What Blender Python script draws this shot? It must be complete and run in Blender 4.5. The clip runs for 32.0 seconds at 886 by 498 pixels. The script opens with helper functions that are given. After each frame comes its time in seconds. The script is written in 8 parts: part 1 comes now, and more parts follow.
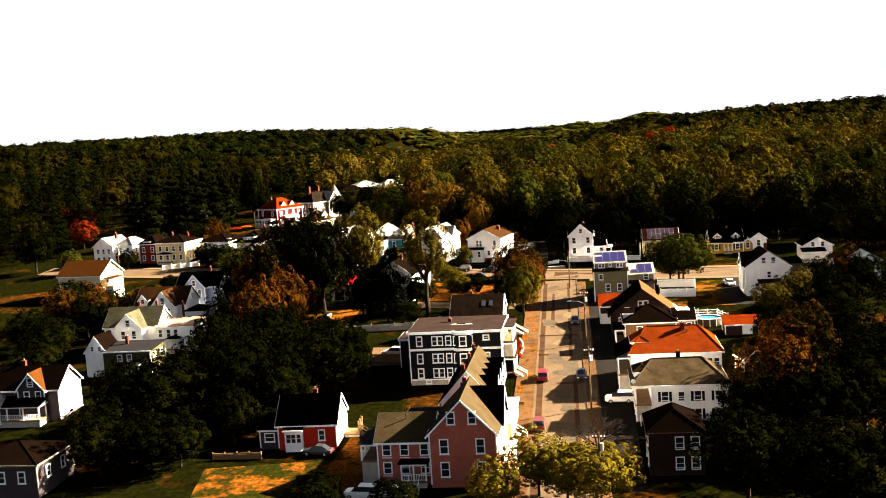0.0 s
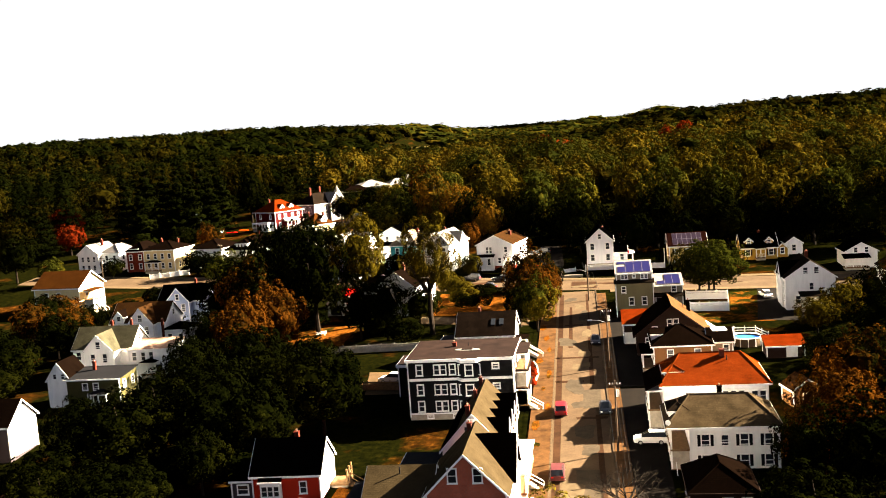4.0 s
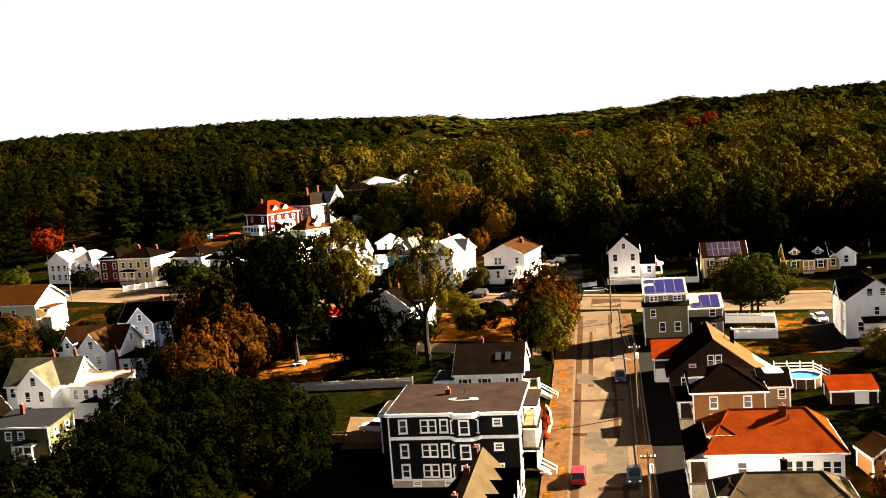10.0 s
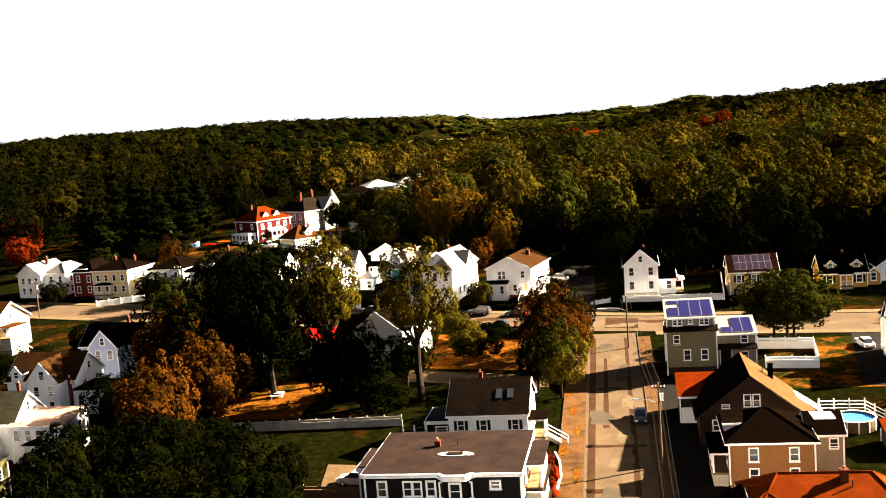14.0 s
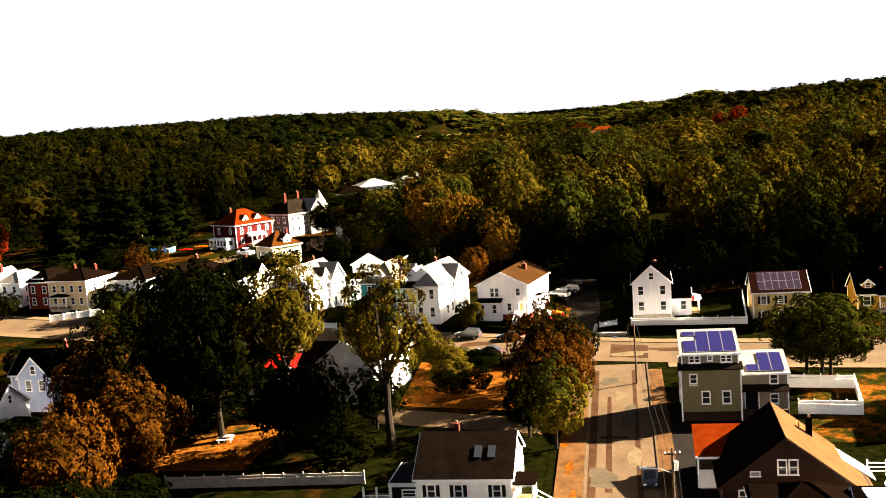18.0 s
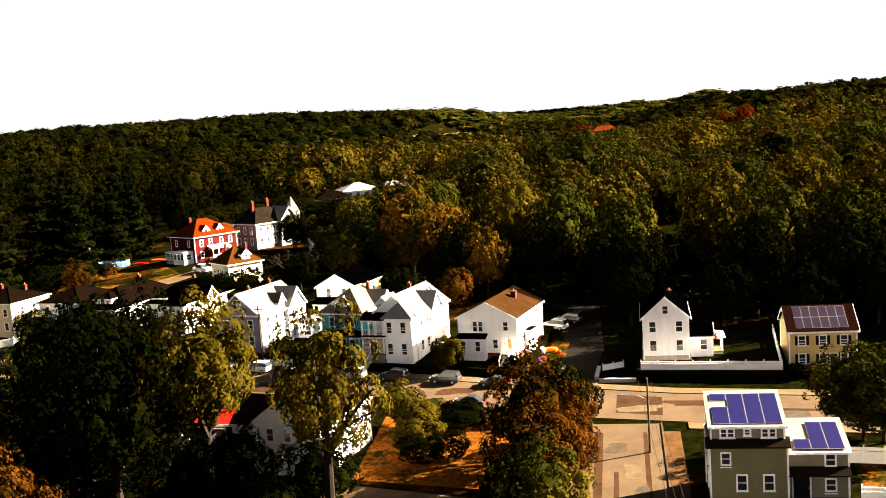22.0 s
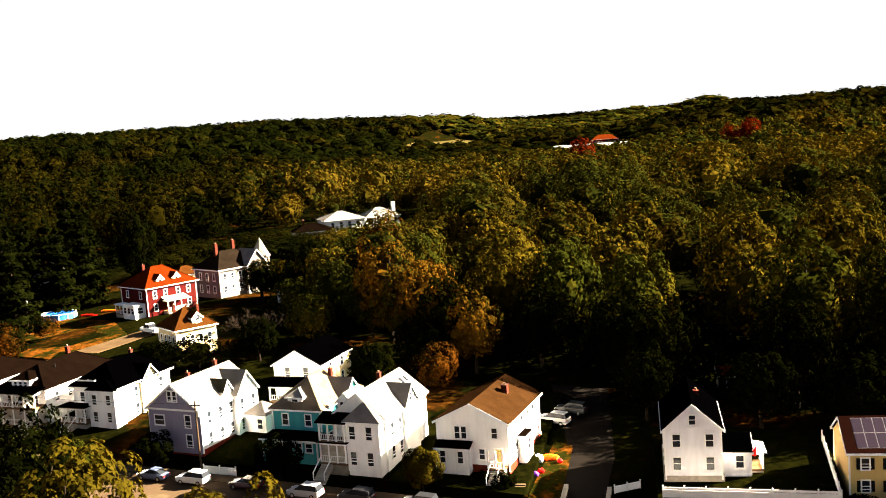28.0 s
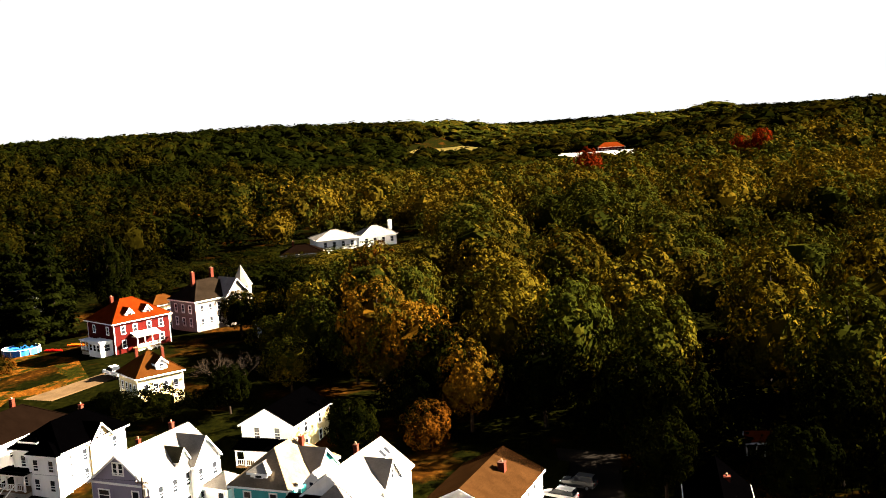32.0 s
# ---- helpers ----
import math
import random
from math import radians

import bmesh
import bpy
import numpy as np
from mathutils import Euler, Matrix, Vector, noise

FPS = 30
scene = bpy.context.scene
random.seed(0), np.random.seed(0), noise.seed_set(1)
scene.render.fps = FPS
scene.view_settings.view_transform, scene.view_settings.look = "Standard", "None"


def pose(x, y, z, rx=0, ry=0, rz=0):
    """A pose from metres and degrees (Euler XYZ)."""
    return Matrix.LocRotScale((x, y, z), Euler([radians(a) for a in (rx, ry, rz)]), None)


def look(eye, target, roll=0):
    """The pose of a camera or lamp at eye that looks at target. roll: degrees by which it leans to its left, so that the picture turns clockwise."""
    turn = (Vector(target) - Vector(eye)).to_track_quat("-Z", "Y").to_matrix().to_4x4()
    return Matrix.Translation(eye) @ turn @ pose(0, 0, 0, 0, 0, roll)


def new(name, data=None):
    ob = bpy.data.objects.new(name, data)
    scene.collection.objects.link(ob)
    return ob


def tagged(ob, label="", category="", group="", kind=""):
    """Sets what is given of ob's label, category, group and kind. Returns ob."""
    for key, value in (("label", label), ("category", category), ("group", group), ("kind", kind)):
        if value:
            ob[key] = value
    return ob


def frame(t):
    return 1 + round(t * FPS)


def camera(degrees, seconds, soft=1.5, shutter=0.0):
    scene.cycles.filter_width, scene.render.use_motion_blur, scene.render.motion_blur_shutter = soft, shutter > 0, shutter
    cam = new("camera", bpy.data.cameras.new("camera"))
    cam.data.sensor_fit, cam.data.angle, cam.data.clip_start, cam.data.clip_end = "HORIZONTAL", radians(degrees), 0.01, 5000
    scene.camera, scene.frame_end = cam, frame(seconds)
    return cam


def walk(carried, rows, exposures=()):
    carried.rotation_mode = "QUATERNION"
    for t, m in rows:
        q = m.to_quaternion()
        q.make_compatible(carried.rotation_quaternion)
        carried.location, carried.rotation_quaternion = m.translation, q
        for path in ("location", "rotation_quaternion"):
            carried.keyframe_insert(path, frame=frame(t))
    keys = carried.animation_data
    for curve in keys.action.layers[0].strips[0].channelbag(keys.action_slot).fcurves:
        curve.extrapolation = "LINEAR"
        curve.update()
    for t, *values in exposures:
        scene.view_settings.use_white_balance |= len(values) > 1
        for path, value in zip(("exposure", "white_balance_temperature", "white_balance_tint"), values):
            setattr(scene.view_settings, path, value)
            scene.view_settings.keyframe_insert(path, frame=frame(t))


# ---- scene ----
cam = camera(47.0, 32.0, soft=0.95)
PATH = [
    (0, (4.444, -28.029, 45.316), (4.159, -26.062, 45.091), -3.7),
    (0.5, (4.127, -24.924, 45.093), (3.838, -22.958, 44.867), -3.7),
    (1, (3.692, -22.29, 44.94), (3.399, -20.324, 44.714), -3.8),
    (1.5, (3.398, -19.47, 45.002), (3.102, -17.505, 44.775), -3.9),
    (2, (3.129, -17.092, 45.331), (2.829, -15.128, 45.104), -3.9),
    (2.5, (2.858, -14.153, 45.591), (2.556, -12.189, 45.362), -4.0),
    (3, (2.862, -11.404, 45.631), (2.556, -9.441, 45.402), -4.0),
    (3.5, (2.839, -8.371, 45.698), (2.531, -6.408, 45.468), -4.1),
    (5.5, (3.516, 1.862, 45.822), (3.198, 3.822, 45.583), -4.2),
    (6, (3.187, 4.401, 45.606), (2.865, 6.36, 45.366), -4.3),
    (6.5, (3.285, 7.204, 45.696), (2.959, 9.163, 45.455), -4.3),
    (7, (3.172, 9.659, 45.91), (2.842, 11.616, 45.666), -4.3),
    (7.5, (3.006, 12.403, 45.876), (2.672, 14.359, 45.631), -4.3),
    (8, (2.777, 14.871, 46.136), (2.441, 16.827, 45.89), -4.3),
    (8.5, (2.528, 17.373, 46.307), (2.188, 19.329, 46.059), -4.3),
    (9, (2.504, 20.06, 46.323), (2.16, 22.015, 46.076), -4.3),
    (9.5, (2.228, 22.733, 46.334), (1.882, 24.687, 46.087), -4.3),
    (10, (2.106, 25.45, 46.36), (1.758, 27.404, 46.114), -4.3),
    (10.5, (1.85, 28.251, 46.227), (1.498, 30.205, 45.98), -4.4),
    (11, (1.677, 31.026, 46.292), (1.323, 32.979, 46.045), -4.4),
    (11.5, (1.545, 33.659, 46.265), (1.188, 35.611, 46.017), -4.5),
    (12, (1.252, 36.405, 46.04), (0.894, 38.357, 45.793), -4.5),
    (12.5, (1.137, 38.904, 46.043), (0.778, 40.856, 45.796), -4.5),
    (13, (0.955, 41.545, 46.015), (0.595, 43.497, 45.77), -4.5),
    (13.5, (0.81, 44.191, 46.143), (0.447, 46.142, 45.898), -4.5),
    (14, (0.832, 46.933, 46.317), (0.466, 48.884, 46.072), -4.5),
    (14.5, (1.014, 50.397, 46.287), (0.645, 52.347, 46.043), -4.5),
    (16.5, (1.531, 62.474, 46.55), (1.151, 64.422, 46.3), -4.4),
    (17, (1.537, 65.54, 46.628), (1.154, 67.487, 46.377), -4.4),
    (17.5, (1.305, 68.615, 46.667), (0.92, 70.562, 46.414), -4.4),
    (18, (1.227, 71.598, 46.534), (0.84, 73.543, 46.28), -4.3),
    (18.5, (0.99, 74.533, 46.319), (0.602, 76.479, 46.065), -4.3),
    (19, (0.756, 77.405, 46.565), (0.369, 79.35, 46.31), -4.2),
    (19.5, (0.762, 80.828, 46.584), (0.375, 82.773, 46.329), -4.2),
    (20, (0.641, 85.126, 46.568), (0.253, 87.071, 46.311), -4.2),
    (20.5, (0.348, 89.878, 46.64), (-0.04, 91.823, 46.383), -4.1),
    (21, (0.247, 94.432, 46.927), (-0.14, 96.377, 46.669), -4.1),
    (21.5, (-0.268, 98.55, 46.724), (-0.655, 100.495, 46.467), -4.1),
    (22, (-0.422, 102.214, 46.588), (-0.809, 104.159, 46.331), -4.1),
    (22.5, (-0.439, 105.003, 46.613), (-0.825, 106.948, 46.356), -4.1),
    (23, (-0.639, 107.486, 46.683), (-1.023, 109.432, 46.427), -4.2),
    (23.5, (-0.837, 109.904, 46.937), (-1.22, 111.85, 46.681), -4.1),
    (24, (-0.986, 112.691, 47.229), (-1.367, 114.637, 46.973), -4.0),
    (24.5, (-1.235, 116.282, 47.229), (-1.615, 118.229, 46.974), -4.1),
    (26.5, (-1.811, 126.173, 47.893), (-2.193, 128.12, 47.643), -4.0),
    (27, (-2.137, 128.394, 49.839), (-2.52, 130.341, 49.588), -4.1),
    (27.5, (-2.293, 130.34, 51.441), (-2.676, 132.287, 51.19), -4.1),
    (28, (-2.621, 132.641, 53.304), (-3.005, 134.588, 53.053), -4.1),
    (28.5, (-2.891, 134.465, 55.281), (-3.275, 136.411, 55.03), -4.1),
    (29, (-3.077, 136.771, 56.669), (-3.462, 138.718, 56.419), -4.1),
    (29.5, (-3.137, 139.38, 56.505), (-3.523, 141.327, 56.256), -4.1),
    (30, (-3.184, 142.272, 56.584), (-3.571, 144.219, 56.337), -4.1),
    (30.5, (-3.481, 144.665, 56.503), (-3.869, 146.611, 56.257), -4.0),
    (31, (-3.739, 147.232, 56.534), (-4.129, 149.178, 56.289), -4.0),
    (31.5, (-3.85, 149.608, 56.547), (-4.24, 151.554, 56.303), -3.9),
    (32, (-4.126, 152.477, 56.408), (-4.519, 154.423, 56.166), -3.9),
]
EXPOSURE = 3.74
walk(cam, [(t, look(eye, target, roll)) for t, eye, target, roll in PATH], exposures=((0, EXPOSURE), (32, EXPOSURE)))

# ---------------------------------------------------------------- light
SUN_EL, SUN_AZ = 27.0, 24.5          # azimuth from +x towards +y
sd = Vector((math.cos(radians(SUN_EL)) * math.cos(radians(SUN_AZ)),
             math.cos(radians(SUN_EL)) * math.sin(radians(SUN_AZ)), math.sin(radians(SUN_EL))))
world = bpy.data.worlds.new("sky")
scene.world = world
world.use_nodes = True
wn = world.node_tree.nodes
sky = wn.new("ShaderNodeTexSky")
sky.sky_type = "NISHITA"
sky.sun_disc = False
sky.sun_elevation, sky.sun_rotation = radians(SUN_EL), radians(90 - SUN_AZ)
sky.air_density, sky.dust_density, sky.ozone_density = 0.8, 5.0, 0.4
wn["Background"].inputs[1].default_value = 0.0112
world.node_tree.links.new(sky.outputs[0], wn["Background"].inputs[0])
sun = new("sun", bpy.data.lights.new("sun", "SUN"))
sun.data.energy, sun.data.angle, sun.data.color = 8.2, radians(0.6), (1.0, 0.83, 0.60)
sun.matrix_world = look(sd * 400, (0, 0, 0))


# ---------------------------------------------------------------- ground heights
def smooth(a, b, v):
    t = np.clip((v - a) / (b - a), 0, 1)
    return t * t * (3 - 2 * t)


def height(x, y):
    """The hillside: an even slope under the houses, then a wooded valley with hills on both sides."""
    x, y = np.asarray(x, float), np.asarray(y, float)
    z = 1.5 + 0.057 * (np.minimum(y, 380) - 143)
    far = np.maximum(y - 380, 0)
    z = z + 0.049 * 60 * (1 - np.exp(-far / 60))
    z = z - 10 * smooth(440, 820, y)
    z = z + 4.0 * np.exp(-((x + 95) / 40) ** 2 - ((y - 312) / 45) ** 2) * smooth(284, 302, y)
    # western hill, and the longer ridge behind it
    z = z + 33 * smooth(-230, -560, x) * smooth(480, 1120, y) * (1 - smooth(1500, 1950, y))
    z = z + 48 * (1 - 0.3 * smooth(-720, -360, x)) * (1 - smooth(-375, -270, x)) * smooth(1420, 1950, y) * (1 - smooth(2500, 3400, y))
    # eastern hill
    z = z + (25 * smooth(-60, 150, x) + 2 * smooth(220, 380, x)) * smooth(600, 1250, y) * (1 - 0.8 * smooth(1600, 2300, y))
    # low hills at the end of the valley
    z = z + 20 * smooth(2900, 3900, y)
    z = z + 25 * np.exp(-((x + 10) / 170) ** 2) * np.exp(-((y - 2950) / 350) ** 2)
    z = z + 31 * np.exp(-((x - 195) / 75) ** 2) * np.exp(-((y - 2950) / 350) ** 2)
    z = z + 2.5 * np.sin(x / 90 + 1.0) * np.sin(y / 130) * smooth(420, 800, y) * (1 - 0.9 * smooth(250, 60, np.abs(x + 120)) * smooth(900, 1000, y))
    return z


def G(x, y):
    return float(height(x, y))


# ---------------------------------------------------------------- hazy white sky down to the horizon
def sky_ring():
    n, r = 96, 4400
    me = bpy.data.meshes.new("sky_backdrop")
    v = [(r * math.cos(2 * math.pi * i / n), r * math.sin(2 * math.pi * i / n) + 100, z) for z in (-120, 1020) for i in range(n)]
    me.from_pydata(v, [], [(i, (i + 1) % n, n + (i + 1) % n, n + i) for i in range(n)])
    m = bpy.data.materials.new("white_haze")
    m.use_nodes = True
    nd = m.node_tree.nodes
    nd.remove(nd["Principled BSDF"])
    em = nd.new("ShaderNodeEmission")
    em.inputs[0].default_value, em.inputs[1].default_value = (1, 1, 1, 1), 0.080
    m.node_tree.links.new(em.outputs[0], nd["Material Output"].inputs[0])
    me.materials.append(m)
    tagged(new("backdrop_sky", me), "white hazy sky above the hills", "sky", kind="structure")


sky_ring()


# ---------------------------------------------------------------- materials
def mat_base(name, rough=0.8, metal=0.0, spec=0.05):
    m = bpy.data.materials.new(name)
    m.use_nodes = True
    b = m.node_tree.nodes["Principled BSDF"]
    b.inputs["Roughness"].default_value = rough
    b.inputs["Metallic"].default_value = metal
    b.inputs["Specular IOR Level"].default_value = spec
    return m, m.node_tree.nodes, m.node_tree.links, b


def ramp(nodes, stops):
    r = nodes.new("ShaderNodeValToRGB")
    while len(r.color_ramp.elements) < len(stops):
        r.color_ramp.elements.new(0.5)
    for e, (p, c) in zip(r.color_ramp.elements, stops):
        e.position, e.color = p, (*c, 1)
    return r


def noise_node(nodes, links, scale, detail=4, coord="Object", rough=0.6, stretch=None):
    tc = nodes.new("ShaderNodeTexCoord")
    n = nodes.new("ShaderNodeTexNoise")
    n.inputs["Scale"].default_value, n.inputs["Detail"].default_value, n.inputs["Roughness"].default_value = scale, detail, rough
    if stretch:
        mp = nodes.new("ShaderNodeMapping")
        mp.inputs["Scale"].default_value = stretch
        links.new(tc.outputs[coord], mp.inputs[0])
        links.new(mp.outputs[0], n.inputs["Vector"])
    else:
        links.new(tc.outputs[coord], n.inputs["Vector"])
    return n


def mixc(nodes, links, fac, a, b, mode="MIX"):
    m = nodes.new("ShaderNodeMix")
    m.data_type, m.blend_type = "RGBA", mode
    for sock, v in ((m.inputs[0], fac), (m.inputs[6], a), (m.inputs[7], b)):
        if hasattr(v, "is_linked"):
            links.new(v, sock)
        else:
            sock.default_value = v if not isinstance(v, tuple) else (*v, 1)
    return m.outputs[2]


def bump(nodes, links, b, src, strength=0.3, dist=0.02):
    bp = nodes.new("ShaderNodeBump")
    bp.inputs["Strength"].default_value, bp.inputs["Distance"].default_value = strength, dist
    links.new(src, bp.inputs["Height"])
    links.new(bp.outputs[0], b.inputs["Normal"])


def scaled(c, k):
    return tuple(min(1, v * k) for v in c)


def deep(c, p=1.7):
    """Deepens a paint's colour; white stays white."""
    return tuple(0.8 * (v / 0.8) ** p for v in c)


def siding(name, col, pitch=0.13, wear=0.12):
    """Painted clapboard: boards by relief, weathering streaks by noise."""
    col = deep(col)
    m, n, l, b = mat_base(name, 0.7, spec=0.12)
    a = noise_node(n, l, 1.2, 5, stretch=(1, 1, 0.25))
    c = noise_node(n, l, 14, 3)
    r = ramp(n, [(0.3, scaled(col, 1 - wear)), (0.55, col), (0.8, scaled(col, 1 + wear * 0.5))])
    l.new(a.outputs[0], r.inputs[0])
    out = mixc(n, l, 0.12, r.outputs[0], c.outputs[0], "MULTIPLY")
    l.new(out, b.inputs["Base Color"])
    w = n.new("ShaderNodeTexWave")
    w.wave_type, w.bands_direction, w.wave_profile = "BANDS", "Z", "SAW"
    w.inputs["Scale"].default_value = 0.314 / pitch
    tc = n.new("ShaderNodeTexCoord")
    l.new(tc.outputs["Object"], w.inputs["Vector"])
    bump(n, l, b, w.outputs[0], 0.5, 0.03)
    return m


def shingle(name, col, patch=0.25):
    """Asphalt shingle: courses, single tabs of slightly different tone, stains."""
    col = scaled(deep(col), 0.47)
    m, n, l, b = mat_base(name, 0.95, spec=0.0)
    big = noise_node(n, l, 0.5, 5)
    fine = noise_node(n, l, 5.0, 4, stretch=(1, 1, 2.2))
    r = ramp(n, [(0.25, scaled(col, 1 - patch)), (0.5, col), (0.78, scaled(col, 1 + patch))])
    l.new(big.outputs[0], r.inputs[0])
    r2 = ramp(n, [(0.3, (0.55, 0.55, 0.55)), (0.7, (1, 1, 1))])
    l.new(fine.outputs[0], r2.inputs[0])
    out = mixc(n, l, 0.7, r.outputs[0], r2.outputs[0], "MULTIPLY")
    l.new(out, b.inputs["Base Color"])
    w = n.new("ShaderNodeTexWave")
    w.wave_type, w.bands_direction, w.wave_profile = "BANDS", "Z", "SAW"
    w.inputs["Scale"].default_value = 2.2
    w.inputs["Distortion"].default_value = 0.4
    tc = n.new("ShaderNodeTexCoord")
    l.new(tc.outputs["Object"], w.inputs["Vector"])
    bump(n, l, b, w.outputs[0], 0.4, 0.03)
    return m


def plain(name, col, rough=0.6, vary=0.15, scale=2.0, metal=0.0, spec=0.06, bumpy=0.0):
    col = deep(col, 1.3)
    m, n, l, b = mat_base(name, rough, metal, spec)
    a = noise_node(n, l, scale, 5)
    r = ramp(n, [(0.3, scaled(col, 1 - vary)), (0.7, scaled(col, 1 + vary))])
    l.new(a.outputs[0], r.inputs[0])
    l.new(r.outputs[0], b.inputs["Base Color"])
    if bumpy:
        f = noise_node(n, l, scale * 12, 3)
        bump(n, l, b, f.outputs[0], bumpy, 0.02)
    return m


def brick_mat(name, col, mortar):
    col, mortar = deep(col, 1.3), deep(mortar, 1.3)
    m, n, l, b = mat_base(name, 0.85)
    tc = n.new("ShaderNodeTexCoord")
    mp = n.new("ShaderNodeMapping")
    mp.inputs["Rotation"].default_value = (radians(90), 0, 0)
    l.new(tc.outputs["Object"], mp.inputs[0])
    t = n.new("ShaderNodeTexBrick")
    t.inputs["Scale"].default_value = 4.5
    t.inputs["Color1"].default_value, t.inputs["Color2"].default_value = (*col, 1), (*scaled(col, 0.75), 1)
    t.inputs["Mortar"].default_value = (*mortar, 1)
    l.new(mp.outputs[0], t.inputs["Vector"])
    a = noise_node(n, l, 0.8, 5)
    l.new(mixc(n, l, 0.45, t.outputs[0], a.outputs[0], "OVERLAY"), b.inputs["Base Color"])
    return m


def leaf_mat(name, tones, accents, share=0.3, patch=0.35, stand=0.12, uneven=0.0, grain=0.16):
    """Leaves: tone by single leaf, clump and tree; turned leaves in patches."""
    tones = [scaled(c, k) for c, k in zip(tones, (0.30, 0.52, 0.80, 1.15))]
    accents = [scaled(c, k) for c, k in zip(accents, (0.35, 0.58, 0.85, 1.15))]
    m, n, l, b = mat_base(name, 0.9, spec=0.0)
    g = n.new("ShaderNodeNewGeometry")
    o = n.new("ShaderNodeObjectInfo")

    def add(a, ka, b_, kb):
        x = n.new("ShaderNodeMath")
        x.operation = "MULTIPLY"
        l.new(a, x.inputs[0])
        x.inputs[1].default_value = ka
        y = n.new("ShaderNodeMath")
        y.operation = "MULTIPLY_ADD"
        l.new(b_, y.inputs[0])
        y.inputs[1].default_value = kb
        l.new(x.outputs[0], y.inputs[2])
        return y.outputs[0]
    sq = n.new("ShaderNodeMath")
    sq.operation = "POWER"
    l.new(g.outputs["Random Per Island"], sq.inputs[0])
    sq.inputs[1].default_value = 1.8
    clump = noise_node(n, l, patch, 3)
    ctr = ramp(n, [(0.34, (0, 0, 0)), (0.68, (1, 1, 1))])
    l.new(clump.outputs[0], ctr.inputs[0])
    tone = add(sq.outputs[0], grain, ctr.outputs[0], 0.26)
    lift = n.new("ShaderNodeMath")
    lift.operation = "ADD"
    l.new(tone, lift.inputs[0])
    lift.inputs[1].default_value = 0.36 - 0.4 * grain
    tone = lift.outputs[0]
    if uneven:
        tr = noise_node(n, l, 0.055, 2)
        tk = ramp(n, [(0.36, (1 - uneven,) * 3), (0.60, (1, 1, 1))])
        l.new(tr.outputs[0], tk.inputs[0])
        mm = n.new("ShaderNodeMath")
        mm.operation = "MULTIPLY"
        l.new(tone, mm.inputs[0])
        l.new(tk.outputs[0], mm.inputs[1])
        tone = mm.outputs[0]
    r1 = ramp(n, [(i / (len(tones) - 1), c) for i, c in enumerate(tones)])
    r2 = ramp(n, [(i / (len(accents) - 1), c) for i, c in enumerate(accents)])
    l.new(tone, r1.inputs[0])
    l.new(tone, r2.inputs[0])
    st = noise_node(n, l, stand, 4)
    turn = add(add(st.outputs[0], 1.0, o.outputs["Random"], 0.16), 1.0, g.outputs["Random Per Island"], 0.10)
    edge = 0.92 - 0.62 * share
    k = ramp(n, [(edge - 0.06, (0, 0, 0)), (edge + 0.06, (1, 1, 1))])
    l.new(turn, k.inputs[0])
    col = mixc(n, l, k.outputs[0], r1.outputs[0], r2.outputs[0])
    l.new(col, b.inputs["Base Color"])
    tl = n.new("ShaderNodeBsdfTranslucent")
    l.new(mixc(n, l, 1.0, col, (0.13, 0.10, 0.02), "MULTIPLY"), tl.inputs[0])
    mx = n.new("ShaderNodeAddShader")
    l.new(b.outputs[0], mx.inputs[0])
    l.new(tl.outputs[0], mx.inputs[1])
    l.new(mx.outputs[0], n["Material Output"].inputs[0])
    return m


M = {}
M["white"] = siding("white_clapboard", (0.86, 0.85, 0.84))
M["lavender"] = siding("pale_grey_clapboard", (0.82, 0.81, 0.83))
M["lilac"] = siding("lilac_grey_clapboard", (0.40, 0.38, 0.45))
M["cream"] = siding("cream_clapboard", (0.72, 0.62, 0.42))
M["yellow"] = siding("yellow_clapboard", (0.66, 0.54, 0.30))
M["ochre"] = siding("ochre_clapboard", (0.50, 0.36, 0.10))
M["navy"] = siding("black_clapboard", (0.012, 0.012, 0.018))
M["olive"] = siding("olive_green_clapboard", (0.29, 0.265, 0.175))
M["olive2"] = siding("dark_olive_clapboard", (0.13, 0.12, 0.05))
M["putty"] = siding("putty_clapboard", (0.34, 0.30, 0.24))
M["tan"] = siding("tan_clapboard", (0.36, 0.22, 0.11))
M["brownwall"] = siding("dark_brown_clapboard", (0.085, 0.050, 0.034))
M["mauve"] = siding("grey_mauve_clapboard", (0.13, 0.11, 0.12))
M["redwall"] = siding("red_clapboard", (0.52, 0.085, 0.035))
M["teal"] = siding("turquoise_clapboard", (0.16, 0.50, 0.50))
M["blue"] = siding("pale_blue_clapboard", (0.50, 0.55, 0.68))
M["pink"] = brick_mat("rose_brick", (0.46, 0.150, 0.095), (0.32, 0.18, 0.14))
M["brick"] = brick_mat("red_brick", (0.23, 0.036, 0.014), (0.16, 0.075, 0.05))
M["redbrick"] = brick_mat("deep_red_brick", (0.085, 0.0045, 0.002), (0.055, 0.007, 0.004))
M["chimney_brick"] = brick_mat("weathered_chimney_brick", (0.11, 0.026, 0.014), (0.09, 0.048, 0.035))
M["stone"] = plain("grey_stone", (0.20, 0.18, 0.165), 0.9, 0.3, 3.0, bumpy=0.4)
M["trim"] = plain("white_paint", (0.80, 0.79, 0.77), 0.5, 0.05, 3.0)
M["concrete"] = plain("concrete", (0.40, 0.36, 0.30), 0.9, 0.25, 1.2, bumpy=0.3)
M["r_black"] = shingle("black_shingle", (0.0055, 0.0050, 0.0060))
